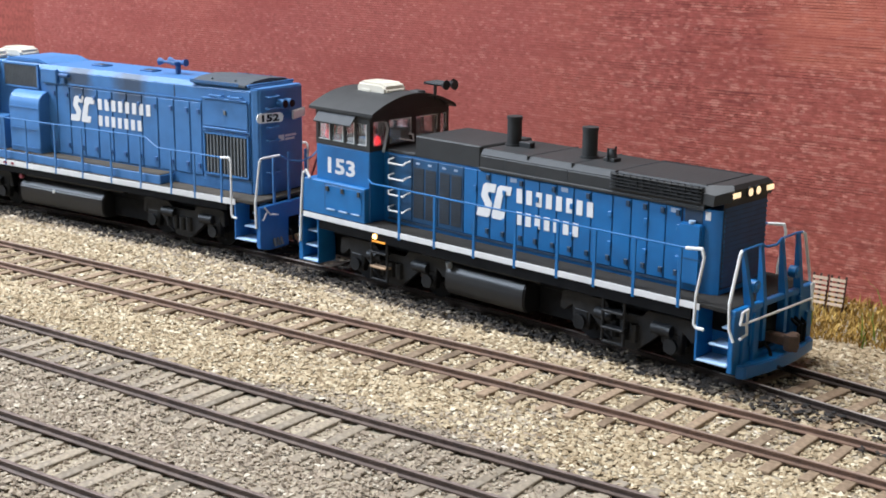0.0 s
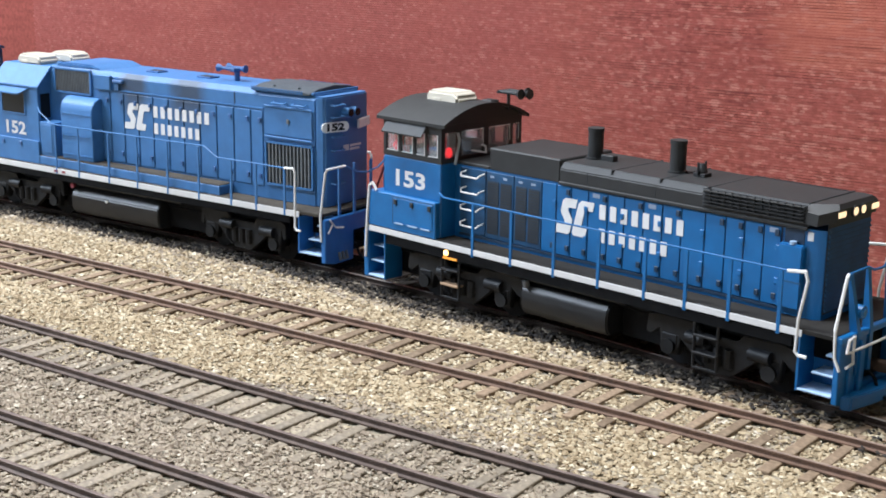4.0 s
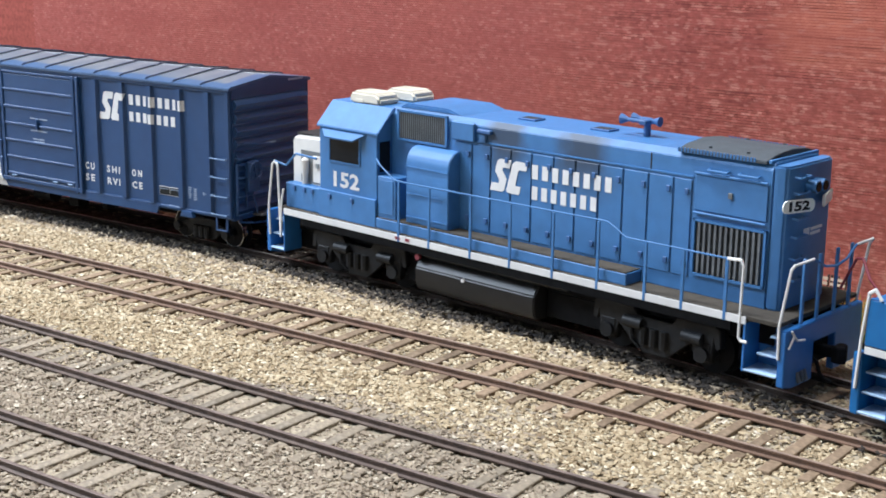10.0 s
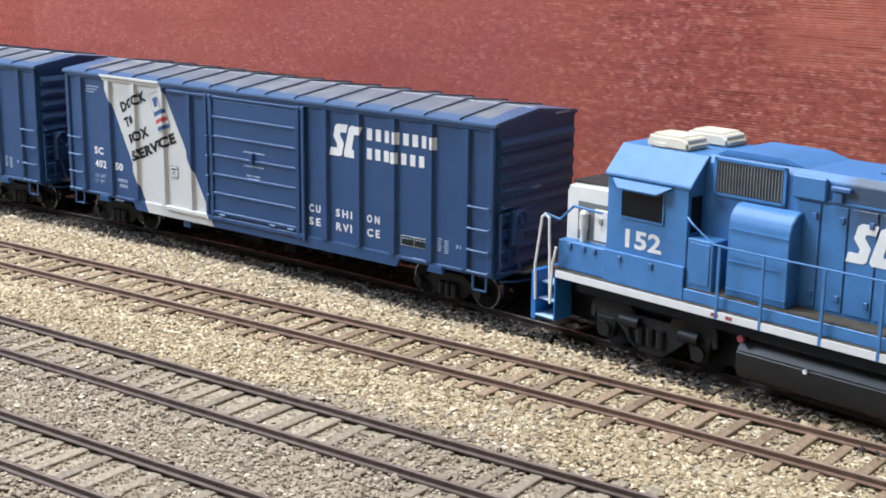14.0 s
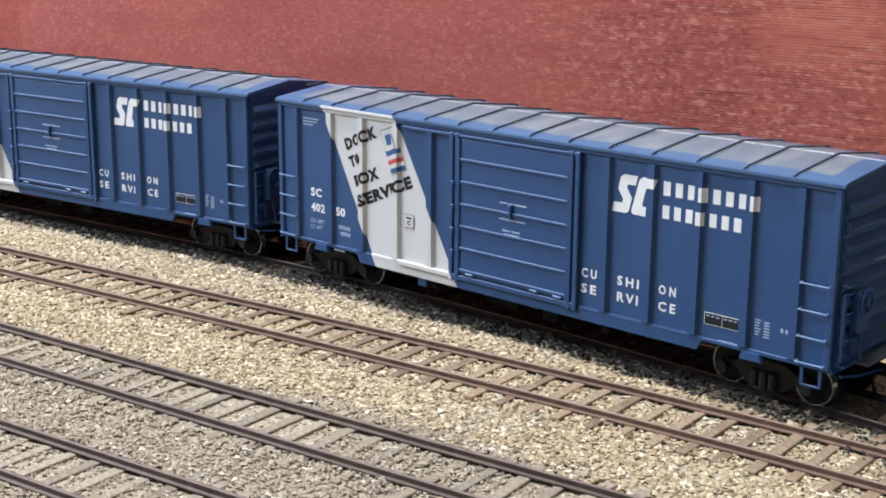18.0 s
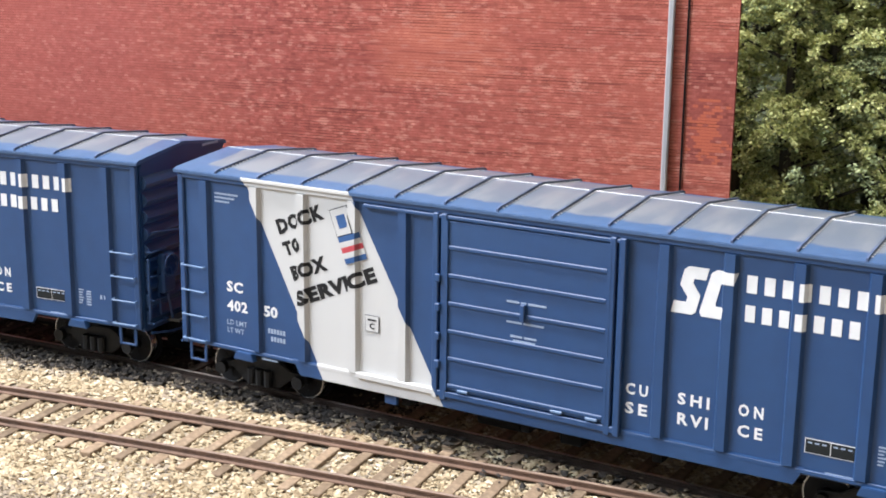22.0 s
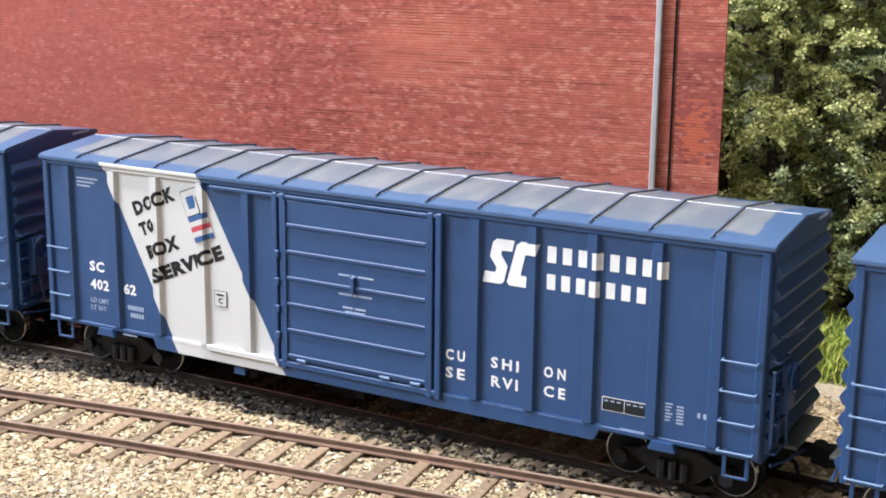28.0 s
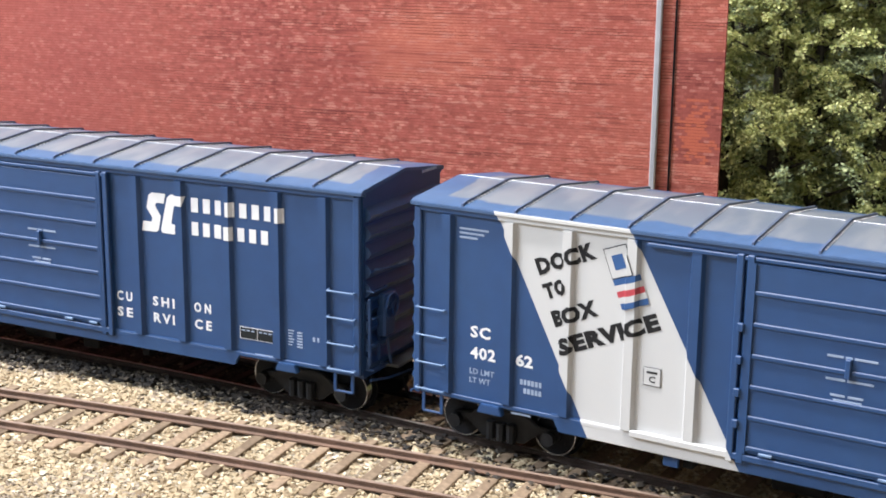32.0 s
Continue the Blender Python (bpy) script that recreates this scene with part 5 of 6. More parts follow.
# boxes beside and behind the cab
for s in (-1, 1):
    y0, y1 = sorted((s * 16.2, s * 18.2))
    bx = boxes("battery_box", switch_blue, E1, (-76.3, -49.7, y0, y1, 18.7, 28.8), bevel=0.25)
    boxes("box_door", switch_blue, bx, (-66.2, -50.7, s * 18.2, s * 18.4, 20.8, 28.0), bevel=0.1)
    boxes("box_gap", mesh_dark, bx, (-66.5, -66.25, s * 18.2, s * 18.25, 20.6, 28.2), (-66.4, -50.6, s * 18.2, s * 18.25, 28.05, 28.2))
    boxes("box_hinge", step_light, bx, (-65.4, -62.0, s * 18.4, s * 18.6, 20.7, 21.1), (-60.2, -56.6, s * 18.4, s * 18.6, 20.7, 21.1), (-55.0, -51.6, s * 18.4, s * 18.6, 20.7, 21.1))
    latch_row("box_latch", (-65.0, -58.6, -51.8), (26.9,), s * 18.4 if s < 0 else 18.85, mesh_dark, bx)
boxes("rear_box", switch_blue, E1, (-76.3, -72.3, -16.2, 16.2, 18.7, 28.6), bevel=0.25)
# hood
hood = part("hood", prism(bm_new(), [(-49.6, -10.6), (60.2, -10.6), (62.0, -9.6), (62.0, 9.6), (60.2, 10.6), (-49.6, 10.6)], "z", 18.7, 39.0), switch_blue, E1, "long blue engine hood")
for s in (-1, 1):
    edges = (-47.5, -37.9, -27.9, -18.3, -13.4, -8.6, -3.1, 3.0, 8.1, 13.9, 19.4, 24.9, 31.5, 37.1, 42.1, 47.2, 51.6)
    for k, (xa, xb) in enumerate(zip(edges, edges[1:])):
        w = xb - xa
        d = boxes("hood_door", switch_sooty if k < 3 else switch_blue, E1, (xa + 0.13, xb - 0.13, s * 10.6, s * 10.95, 20.4, 38.4), bevel=0.1)
        boxes("door_gap", mesh_dark, d, (xb - 0.13, xb + 0.13, s * 10.6, s * 10.66, 20.4, 38.4))
        if k in (1, 2):
            for sa in (xa + 0.7, xa + 0.5 * w + 0.3):
                sb = sa + 0.5 * w - 1.0
                boxes("door_screen", screen_dark, d, (sa, sb, s * 10.95, s * 11.05, 21.6, 36.0))
                bb = bm_new()
                for j in range(18):
                    box(bb, sa + 0.1, sb - 0.1, s * 11.03, s * 11.15, 21.9 + 0.78 * j, 22.2 + 0.78 * j)
                tagged(part("screen_wire", bb, mesh_dark, d), kind="stuff")
                boxes("stencil_bar", faint_letter, d, (sa + 0.9, sa + 2.3, s * 11.0, s * 11.05, 36.9, 37.5))
        elif k > 2:
            yl = s * 10.95 if s < 0 else 11.4
            if k % 2 == 0 or k > 11:
                latch_row("hood_latch", (xb - 0.9,), (37.0,), yl, latch_dark, d)
            latch_row("hood_latch", (xb - 0.9,), (22.4,), yl, latch_dark, d)
            if k % 2:
                latch_row("hood_hinge", (xb - 0.5,), (26.0, 33.6), yl, switch_blue, d)
            if k in (6, 9, 15):
                boxes("stencil_bar", faint_letter, d, (xa + 1.4, xa + 3.6, s * 11.0, s * 11.05, 36.9, 38.0))
    boxes("hood_base", latch_dark, E1, (-47.5, 51.6, s * 10.6, s * 11.05, 19.6, 20.2))
    cool = part("cooling_box", prism(bm_new(), [(51.8, 20.6), (51.8, 35.2), (57.9, 35.2), (57.9, 20.6)], "y", s * 10.6, s * 12.3, 0.3), switch_blue, E1)
    boxes("box_step", switch_dark, cool, (52.6, 58.2, s * 12.3, s * 12.36, 26.6, 27.0))
    # flat dark plate: the shade of the filler's recess put into colour
    nook = boxes("filler_shade", latch_dark, E1, (52.4, 57.2, s * 10.6, s * 10.75, 35.3, 38.4), label="dark panel painted as the shaded recess of the sand filler")
    part("filler_cap", rod(bm_new(), (55.0, s * 11.5, 35.2), (55.0, s * 11.5, 35.9), 0.8, 14), step_light, nook)
    boxes("builder_plate", white_paint, E1, (58.0, 59.4, s * 10.6, s * 10.7, 36.4, 38.4), label="small white maker's plate")
boxes("hood_front_top", cab_black, E1, (-49.6, -37.0, -10.7, 10.7, 38.8, 39.8), bevel=0.2)
boxes("equipment_hump", cab_black, E1, (-37.0, -12.6, -10.8, 10.8, 38.8, 44.9), bevel=0.35, label="square black hood hump behind the stack")
top = part("hood_top", prism(bm_new(), [(-11.0, 38.8), (-11.0, 42.6), (-9.8, 44.3), (9.8, 44.3), (11.0, 42.6), (11.0, 38.8)], "x", -12.6, 58.0, 0.25), cab_black, E1, "black hood top")
for xx in (-3.7, 6.4, 17.0):
    boxes("side_seam", mesh_dark, top, (xx - 0.12, xx + 0.12, -11.06, -10.9, 39.4, 42.6))
    boxes("side_seam", mesh_dark, top, (xx - 0.12, xx + 0.12, 10.9, 11.06, 39.4, 42.6))
for xx in (3.5, 18.0, 31.5):
    boxes("top_seam", mesh_dark, top, (xx - 0.15, xx + 0.15, -10.6, 10.6, 43.3, 44.4))
for s in (-1, 1):
    g = boxes("radiator_side", mesh_dark, E1, (30.6, 57.6, s * 11.0, s * 11.2, 40.0, 44.2))
    for j in range(5):
        bb = prism(bm_new(), [(s * 11.2, 40.2 + 0.82 * j), (s * 12.0, 40.5 + 0.82 * j), (s * 11.2, 40.75 + 0.82 * j)], "x", 31.0, 57.2)
        part("louvre", bb, cab_black, g)
    bb = bm_new()
    for j in range(13):
        box(bb, 32.8 + 1.95 * j, 32.95 + 1.95 * j, s * 11.2, s * 11.75, 40.2, 44.2)
    tagged(part("louvre_rib", bb, cab_black, g), kind="stuff")
    boxes("hood_eave", cab_black, E1, (-12.6, 58.0, s * 10.9, s * 11.5, 38.6, 39.5), bevel=0.15)
b = bm_new()
low = [b.verts.new(q) for q in ((57.6, -11.5, 40.2), (60.4, -11.5, 40.0), (63.6, -8.8, 41.0), (63.6, 8.8, 41.0), (60.4, 11.5, 40.0), (57.6, 11.5, 40.2))]
high = [b.verts.new(q) for q in ((57.6, -11.3, 42.8), (60.6, -11.3, 42.6), (64.0, -8.6, 43.9), (64.0, 8.6, 43.9), (60.6, 11.3, 42.6), (57.6, 11.3, 42.8))]
crest = [b.verts.new(q) for q in ((57.6, -9.7, 44.5), (60.0, -9.2, 44.7), (63.2, -7.6, 44.9), (63.2, 7.6, 44.9), (60.0, 9.2, 44.7), (57.6, 9.7, 44.5))]
fs = [b.faces.new(low[::-1]), b.faces.new(crest)]
for lo_ring, hi_ring in ((low, high), (high, crest)):
    for i in range(6):
        fs.append(b.faces.new((lo_ring[i], lo_ring[(i + 1) % 6], hi_ring[(i + 1) % 6], hi_ring[i])))
bmesh.ops.recalc_face_normals(b, faces=fs)
overhang = part("front_visor", b, cab_black, E1, "black overhanging front with headlights", smooth=20)
boxes("visor_seam", mesh_dark, overhang, (57.2, 57.6, -9.8, 9.8, 44.3, 44.7))
for y in (-1.7, 1.7):
    ob = part("headlight", rod(bm_new(), (63.8, y, 42.7), (64.3, y, 42.7), 0.95, 16), lamp_warm, overhang, "lit round headlight")
    part("headlight_rim", rod(bm_new(), (63.7, y, 42.7), (64.2, y, 42.7), 1.4, 16), mesh_dark, overhang)
for y in (-7.4, 7.4):
    boxes("number_light", lamp_warm, overhang, (63.9, 64.2, y - 1.6, y + 1.6, 42.0, 43.3), bevel=0.2, label="lit number board")
# front grille
fg = boxes("front_grille", mesh_dark, E1, (62.0, 62.2, -9.4, 9.4, 20.0, 40.6), label="dark louvred front grille")
for j in range(16):
    bb = prism(bm_new(), [(62.2, 20.6 + 1.2 * j), (62.7, 20.6 + 1.2 * j), (62.2, 21.5 + 1.2 * j)], "y", -9.2, 9.2)
    part("louvre", bb, switch_dark, fg)
for x in (-10.0, 15.5):
    b = rod(bm_new(), (x, 0, 44.0), (x, 0, 52.2), 2.0, 18)
    rod(b, (x, 0, 51.4), (x, 0, 52.3), 2.15, 18)
    rod(b, (x, 0, 44.0), (x, 0, 44.8), 2.5, 18)
    part("exhaust_pipe", b, cab_black, E1)
b = box(bm_new(), -7.6, -3.5, -1.0, 1.0, 44.2, 45.8, 0.2)
part("stack_bracket", b, cab_black, E1)
b = rod(bm_new(), (22.5, 0, 45.4), (22.5, 0, 47.4), 1.5, 12, 0.7)
box(b, 21.0, 24.4, -1.5, 1.5, 44.2, 45.2, 0.1)
rod(b, (22.5, -1.6, 44.6), (22.5, -1.6, 47.8), 0.3, 6)
rod(b, (22.5, 1.6, 44.6), (22.5, 1.6, 47.8), 0.3, 6)
part("bell", b, cab_black, E1, "small black bell")
# grab irons, mirror at the cab front
for z in (36.6, 32.2, 27.6, 23.0):
    b = wire(bm_new(), [Vector((-45.2, -10.9, z + 1.0)), Vector((-45.4, -12.8, z + 0.7)), Vector((-45.2, -13.0, z - 0.2)), Vector((-39.4, -13.0, z - 0.2)), Vector((-38.8, -12.6, z + 0.5)), Vector((-38.6, -10.9, z + 0.8))], 0.25)
    part("grab_iron", b, rail_white, E1, "white grab iron")
part("windshield_wiper", wire(bm_new(), [Vector((-49.3, -10.2, 47.2)), Vector((-49.0, -9.7, 45.2)), Vector((-48.6, -11.8, 38.8))], 0.42), cab_lining, E1)
part("cab_front_rail", wire(bm_new(), [Vector((-48.8, -5.2, 42.0)), Vector((-48.4, 0.2, 40.8)), Vector((-48.6, 0.2, 42.6)), Vector((-49.4, -0.8, 43.0))], 0.26), rail_white, E1)
# handrails
for s in (-1, 1):
    Yr = s * 18.2
    for x in (-35.7, -22.2, -7.8, 6.4, 20.3, 31.9, 43.7, 56.6):
        part("stanchion", box(bm_new(), x - 0.48, x + 0.48, Yr - 0.22, Yr + 0.22, 16.4, 31.2, 0.1), switch_blue, E1)
    part("handrail", wire(bm_new(), [Vector((-50.0, s * 16.4, 31.4)), Vector((-46.5, Yr, 30.9)), Vector((58, Yr, 31.0))], 0.25), switch_blue, E1)
    part("rail_end", wire(bm_new(), [Vector((58, Yr, 31.0)), Vector((62.4, Yr, 31.5)), Vector((63.0, Yr, 29.5)), Vector((61.4, Yr, 20.5)), Vector((61.2, Yr, 13.4)), Vector((62.0, Yr, 12.6)), Vector((64, Yr, 12.6))], 0.4), rail_white, E1, "white bent handrail end")
    part("corner_rail", wire(bm_new(), [Vector((71.9, Yr, 11.3)), Vector((70.6, Yr, 14.0)), Vector((70.3, Yr, 20.0)), Vector((70.2, s * 14.6, 31.0)), Vector((70.0, s * 13.6, 31.6))], 0.38), rail_white, E1, "white corner handrail")
    part("corner_rail", wire(bm_new(), [Vector((-77.6, Yr, 9.0)), Vector((-77.0, Yr, 20.0)), Vector((-76.0, Yr, 30.0)), Vector((-74.6, Yr, 31.0)), Vector((-73.0, Yr, 29.0))], 0.4), rail_white, E1, "white corner handrail")
# front end: pilot, platform rails, levers
part("pilot", prism(bm_new(), [(-18.0, 17.4), (-18.0, 3.6), (-15.0, 2.6), (15.0, 2.6), (18.0, 3.6), (18.0, 17.4), (7.4, 17.4), (7.4, 6.4), (-6.6, 6.4), (-6.6, 17.4)], "x", 70.4, 71.8, 0.15), switch_blue, E1, "blue front pilot plate")
part("footboard", prism(bm_new(), [(71.8, -16.6), (74.0, -15.6), (75.4, -6.0), (75.6, 0), (75.4, 6.0), (74.0, 15.6), (71.8, 16.6)], "z", 2.2, 5.4, 0.3), switch_blue, E1, "blue bowed footboard under the pilot")
for s in (-1, 1):
    part("pilot_rib", prism(bm_new(), [(s * 9.6, 5.2), (s * 9.6, 16.8), (s * 10.8, 16.8), (s * 10.8, 5.2)], "x", 71.8, 72.8, 0.15), switch_blue, E1)
    part("pilot_rib", prism(bm_new(), [(s * 14.2, 5.2), (s * 14.2, 12.0), (s * 15.0, 12.0), (s * 15.0, 5.2)], "x", 71.8, 72.6, 0.15), switch_blue, E1)
boxes("platform_lip", switch_blue, E1, (70.4, 72.0, -18.0, 18.0, 17.2, 18.6), bevel=0.2)
part("pilot", prism(bm_new(), [(-18.0, 16.8), (-18.0, 3.2), (-15.0, 2.4), (-5.0, 2.4), (-5.0, 11.8), (5.0, 11.8), (5.0, 2.4), (15.0, 2.4), (18.0, 3.2), (18.0, 16.8)], "x", -78.6, -76.6, 0.2), switch_blue, E1)
for yt, yb, zt in ((-13.4, -10.8, 31.6), (-5.7, -5.4, 31.7), (3.4, 4.4, 31.6), (11.0, 11.4, 31.8)):
    b = bm_new()
    for a, c, z0, z1 in ((yb, yb, 9.0, 18.0), (yb, yt, 18.0, zt)):
        q = [b.verts.new((xx, y + e, z)) for y, z in ((a, z0), (c, z1)) for xx, e in ((70.1, -0.7), (70.1, 0.7), (72.2 if z < 18.5 else 70.6, 0.7), (72.2 if z < 18.5 else 70.6, -0.7))]
        fs = [b.faces.new(q[:4][::-1]), b.faces.new(q[4:])] + [b.faces.new((q[i], q[(i + 1) % 4], q[4 + (i + 1) % 4], q[4 + i])) for i in range(4)]
        bmesh.ops.recalc_face_normals(b, faces=fs)
    part("end_stanchion", b, switch_blue, E1)
part("end_rail", wire(bm_new(), [Vector((70.0, -13.6, 31.6)), Vector((70.2, -5.7, 31.9)), Vector((70.6, -3.6, 31.0)), Vector((70.6, 0.8, 30.8)), Vector((70.2, 3.4, 31.7)), Vector((70.0, 11.0, 31.9)), Vector((70.0, 13.6, 31.6))], 0.3), switch_blue, E1)
part("uncoupling_lever", wire(bm_new(), [Vector((73.0, -17.4, 12.2)), Vector((73.0, -14.3, 12.6)), Vector((73.0, -14.8, 15.2)), Vector((73.0, -17.4, 15.6)), Vector((73.0, -16.6, 18.2)), Vector((73.0, -14.4, 18.6)), Vector((73.0, -14.6, 15.4)), Vector((73.4, -6, 15.6)), Vector((73.4, 8, 15.6)), Vector((73.0, 15.0, 15.4)), Vector((72.4, 15.6, 18.8)), Vector((72.0, 17.4, 18.6)), Vector((72.2, 16.4, 14.6)), Vector((72.2, 16.8, 11.8))], 0.33), rail_white, E1, "white uncoupling lever")
for y in (-10.0, 8.4):
    b = rod(bm_new(), (70.4, y, 23.0), (72.4, y, 23.0), 1.5, 14)
    rod(b, (72.2, y, 23.0), (72.7, y, 23.0), 1.15, 14, 0.8)
    part("class_light", b, switch_blue, E1)
b = bm_new()
for j in range(3):
    rod(b, (71.6, 8 + 1.6 * j, 11.5), (73.8, 8 + 1.6 * j, 10.2), 0.5, 6)
    rod(b, (73.8, 8 + 1.6 * j, 10.2), (73.6, 8 + 1.6 * j, 5.6), 0.45, 6)
part("air_hoses", b, under_black, E1)
boxes("pilot_mark", faint_letter, E1, (71.8, 71.9, 12.0, 12.7, 6.2, 7.8), (71.8, 71.9, 13.4, 14.1, 6.2, 7.8), (71.8, 71.9, 14.8, 15.5, 6.2, 7.8))
steps_well(E1, 62.2, 70.4, 1, switch_blue, 4.6, step_light, 18.4)
steps_well(E1, -76.6, -70.0, -1, switch_blue, 3.4, step_light)
coupler(E1, 71.5, 1, mat=coupler_rust)
coupler(E1, -77, -1)
# tank and air gear
part("fuel_tank", prism(bm_new(), [(-14.8, 3.8), (-16.0, 4.8), (-16.6, 6.6), (-16.6, 9.4), (-16.0, 11.2), (-14.6, 12.4), (-12.6, 12.9), (12.6, 12.9), (14.6, 12.4), (16.0, 11.2), (16.6, 9.4), (16.6, 6.6), (16.0, 4.8), (14.8, 3.8)], "x", -19.8, 8.4, 0.4), tank_black, E1, "black fuel tank")
for s in (-1, 1):
    part("air_reservoir", rod(bm_new(), (-28, s * 15.6, 15.2), (14, s * 15.6, 15.2), 2.1, 18), tank_black, E1)
# black boxes added under the frame to hide the lit ground behind
for nm, xa, xb, half, za, zb in (("draft_gear", -76.0, -62.0, 10.5, 4.6, 16.8), ("draft_gear", 60.0, 70.2, 10.5, 4.6, 16.8), ("air_gear", 9.0, 21.0, 11.0, 3.6, 11.4), ("air_gear", -24.0, -20.2, 12.0, 3.6, 11.4)):
    boxes(nm, under_black, E1, (xa, xb, -half, half, za, zb), bevel=0.3)
part("tank_filler", rod(bm_new(), (-18.0, -16.4, 11.6), (-18.0, -16.8, 13.4), 0.9, 10), bar_grey, E1)
# the tread below the lamp is tan: lamplight put into its colour
for x0, lit in ((-47.6, True), (34.6, False)):
    st = part("truck_step", wire(bm_new(), [Vector((x0, -17.4, 14.8)), Vector((x0, -17.4, 3.2)), Vector((x0 + 6.4, -17.4, 3.2)), Vector((x0 + 6.4, -17.4, 14.8))], 0.4), truck_black, E1)
    boxes("tread", tread_lit if lit else truck_black, st, (x0, x0 + 6.4, -18.2, -15.6, 6.6, 7.2), bevel=0.1)
    boxes("tread", truck_black, st, (x0, x0 + 6.4, -18.2, -15.6, 10.8, 11.4), bevel=0.1)
bb = bm_new()
bmesh.ops.create_uvsphere(bb, u_segments=12, v_segments=8, radius=0.8, matrix=Matrix.Translation((-45.6, -18.0, 15.8)))
part("step_lamp", bb, step_amber, E1, "lit amber step lamp")
# glowing plate below the lamp stands for its pool of amber light
boxes("lamp_spill", amber_spill, E1, (-46.6, -41.4, -18.3, -16.4, 14.2, 14.7))
for x in (-42.5, 40.0):
    engine_truck(E1, x, span=21.0)
lettering("road_number", "153", -67.2, 31.0, 11.6, 4.7, -16.22, white_paint, E1, 0, 0.03)
emblem(-13.4, 26.2, 12.6, 9.3, -11.02, white_paint, E1)
word_bars(0.6, 31.7, 26.4, 3.8, 8, -11.02, white_paint, E1)
word_bars(0.7, 25.9, 21.8, 3.5, 7, -11.02, white_paint, E1)

# ---- the road engine, light blue ----
road_engine = empty("road_locomotive", "light blue model diesel road locomotive, number 152, soot-stained", "locomotive", "engines of the train")
E2 = road_engine
boxes("frame", under_black, E2, (-82, 82, -12, 12, 10.6, 16.2), bevel=0.3)
boxes("walkway", road_deck, E2, (-84, 86.5, -18.0, 18.0, 17.2, 18.3), bevel=0.15, label="grey walkway deck")
for s in (-1, 1):
    boxes("side_sill", sill_white, E2, (-81, 78, s * 18.0, s * 18.35, 16.3, 18.1), label="white side sill stripe")
    boxes("sill_web", under_black, E2, (-74, 74, s * 17.2, s * 17.9, 14.0, 16.3))
    y0, y1 = sorted((s * 10.5, s * 17.0))
    boxes("raised_walkway", road_blue, E2, (-43, 44.0, y0, y1, 18.3, 21.2), bevel=0.15)
    boxes("raised_deck", road_deck, E2, (-42.6, 43.6, y0 + 0.2, y1 - 0.2, 21.2, 21.5))
    boxes("reflector_mark", hose_red, E2, (-33.5, -31.5, s * 18.35, s * 18.42, 16.8, 17.6), (-29.5, -27.8, s * 18.35, s * 18.42, 16.8, 17.6))
# cab with sloped roof sides
cabp = [(-16.4, 18.3), (-16.4, 44.9), (-10.4, 51.0), (10.4, 51.0), (16.4, 44.9), (16.4, 18.3)]
cab2 = part("cab", prism(bm_new(), cabp, "x", -66.6, -42.6, 0.2), road_blue, E2, "light blue cab with sloped roof")
part("cab_roof", prism(bm_new(), [(-17.0, 44.4), (-17.0, 45.1), (-10.7, 51.6), (10.7, 51.6), (17.0, 45.1), (17.0, 44.4), (10.4, 50.9), (-10.4, 50.9)], "x", -67.2, -41.8, 0.15), road_blue, E2)
for s in (-1, 1):
    w = boxes("cab_window", dark_glass, cab2, (-62.0, -49.8, s * 16.4, s * 16.5, 35.2, 42.4), label="dark cab side window")
    boxes("window_frame", road_blue, w, (-62.4, -62.0, s * 16.4, s * 16.7, 34.9, 42.6), (-49.8, -49.4, s * 16.4, s * 16.7, 34.9, 42.6), (-62.4, -49.4, s * 16.4, s * 16.75, 34.7, 35.2))
    b = bm_new()
    q = [b.verts.new(v) for v in ((-65.6, s * 16.4, 44.0), (-46.8, s * 16.4, 44.0), (-50.0, s * 19.0, 42.0), (-61.6, s * 19.0, 42.0), (-65.6, s * 16.4, 44.4), (-46.8, s * 16.4, 44.4), (-50.0, s * 19.1, 42.4), (-61.6, s * 19.1, 42.4))]
    fs = [b.faces.new(q[:4]), b.faces.new(q[4:][::-1])] + [b.faces.new((q[i], q[(i + 1) % 4], q[4 + (i + 1) % 4], q[4 + i])) for i in range(4)]
    bmesh.ops.recalc_face_normals(b, faces=fs)
    part("sun_visor", b, road_blue, cab2)
    y0, y1 = sorted((s * 10.7, s * 16.4))
    side_box = boxes("cab_side_box", road_blue, E2, (-42.4, -35.2, y0, y1, 18.3, 33.2), bevel=0.2)
    boxes("box_panel", road_blue, side_box, (-41.6, -36.0, s * 16.4, s * 16.6, 22.6, 32.4), bevel=0.1)
    boxes("cab_rear_window", dark_glass, cab2, (-42.6, -42.45, s * 11.4, s * 15.4, 34.0, 42.5))
    boxes("front_window", dark_glass, cab2, (-66.75, -66.6, s * 2.0, s * 14.5, 41.0, 44.6))
    y0, y1 = sorted((s * 12.0, s * 16.4))
    bx = boxes("battery_box", road_blue, E2, (-82.0, -66.4, y0, y1, 18.3, 25.8), bevel=0.25)
    latch_row("box_latch", (-78, -73.5, -70), (24.6,), s * 16.4 if s < 0 else 16.85, road_dark, bx)
boxes("cab_lower_box", road_blue, E2, (-66.4, -42.6, -17.2, -16.4, 18.3, 26.2), bevel=0.1)
latch_row("cab_latch", (-61.5, -52.0), (24.6,), -17.2, road_dark, E2)
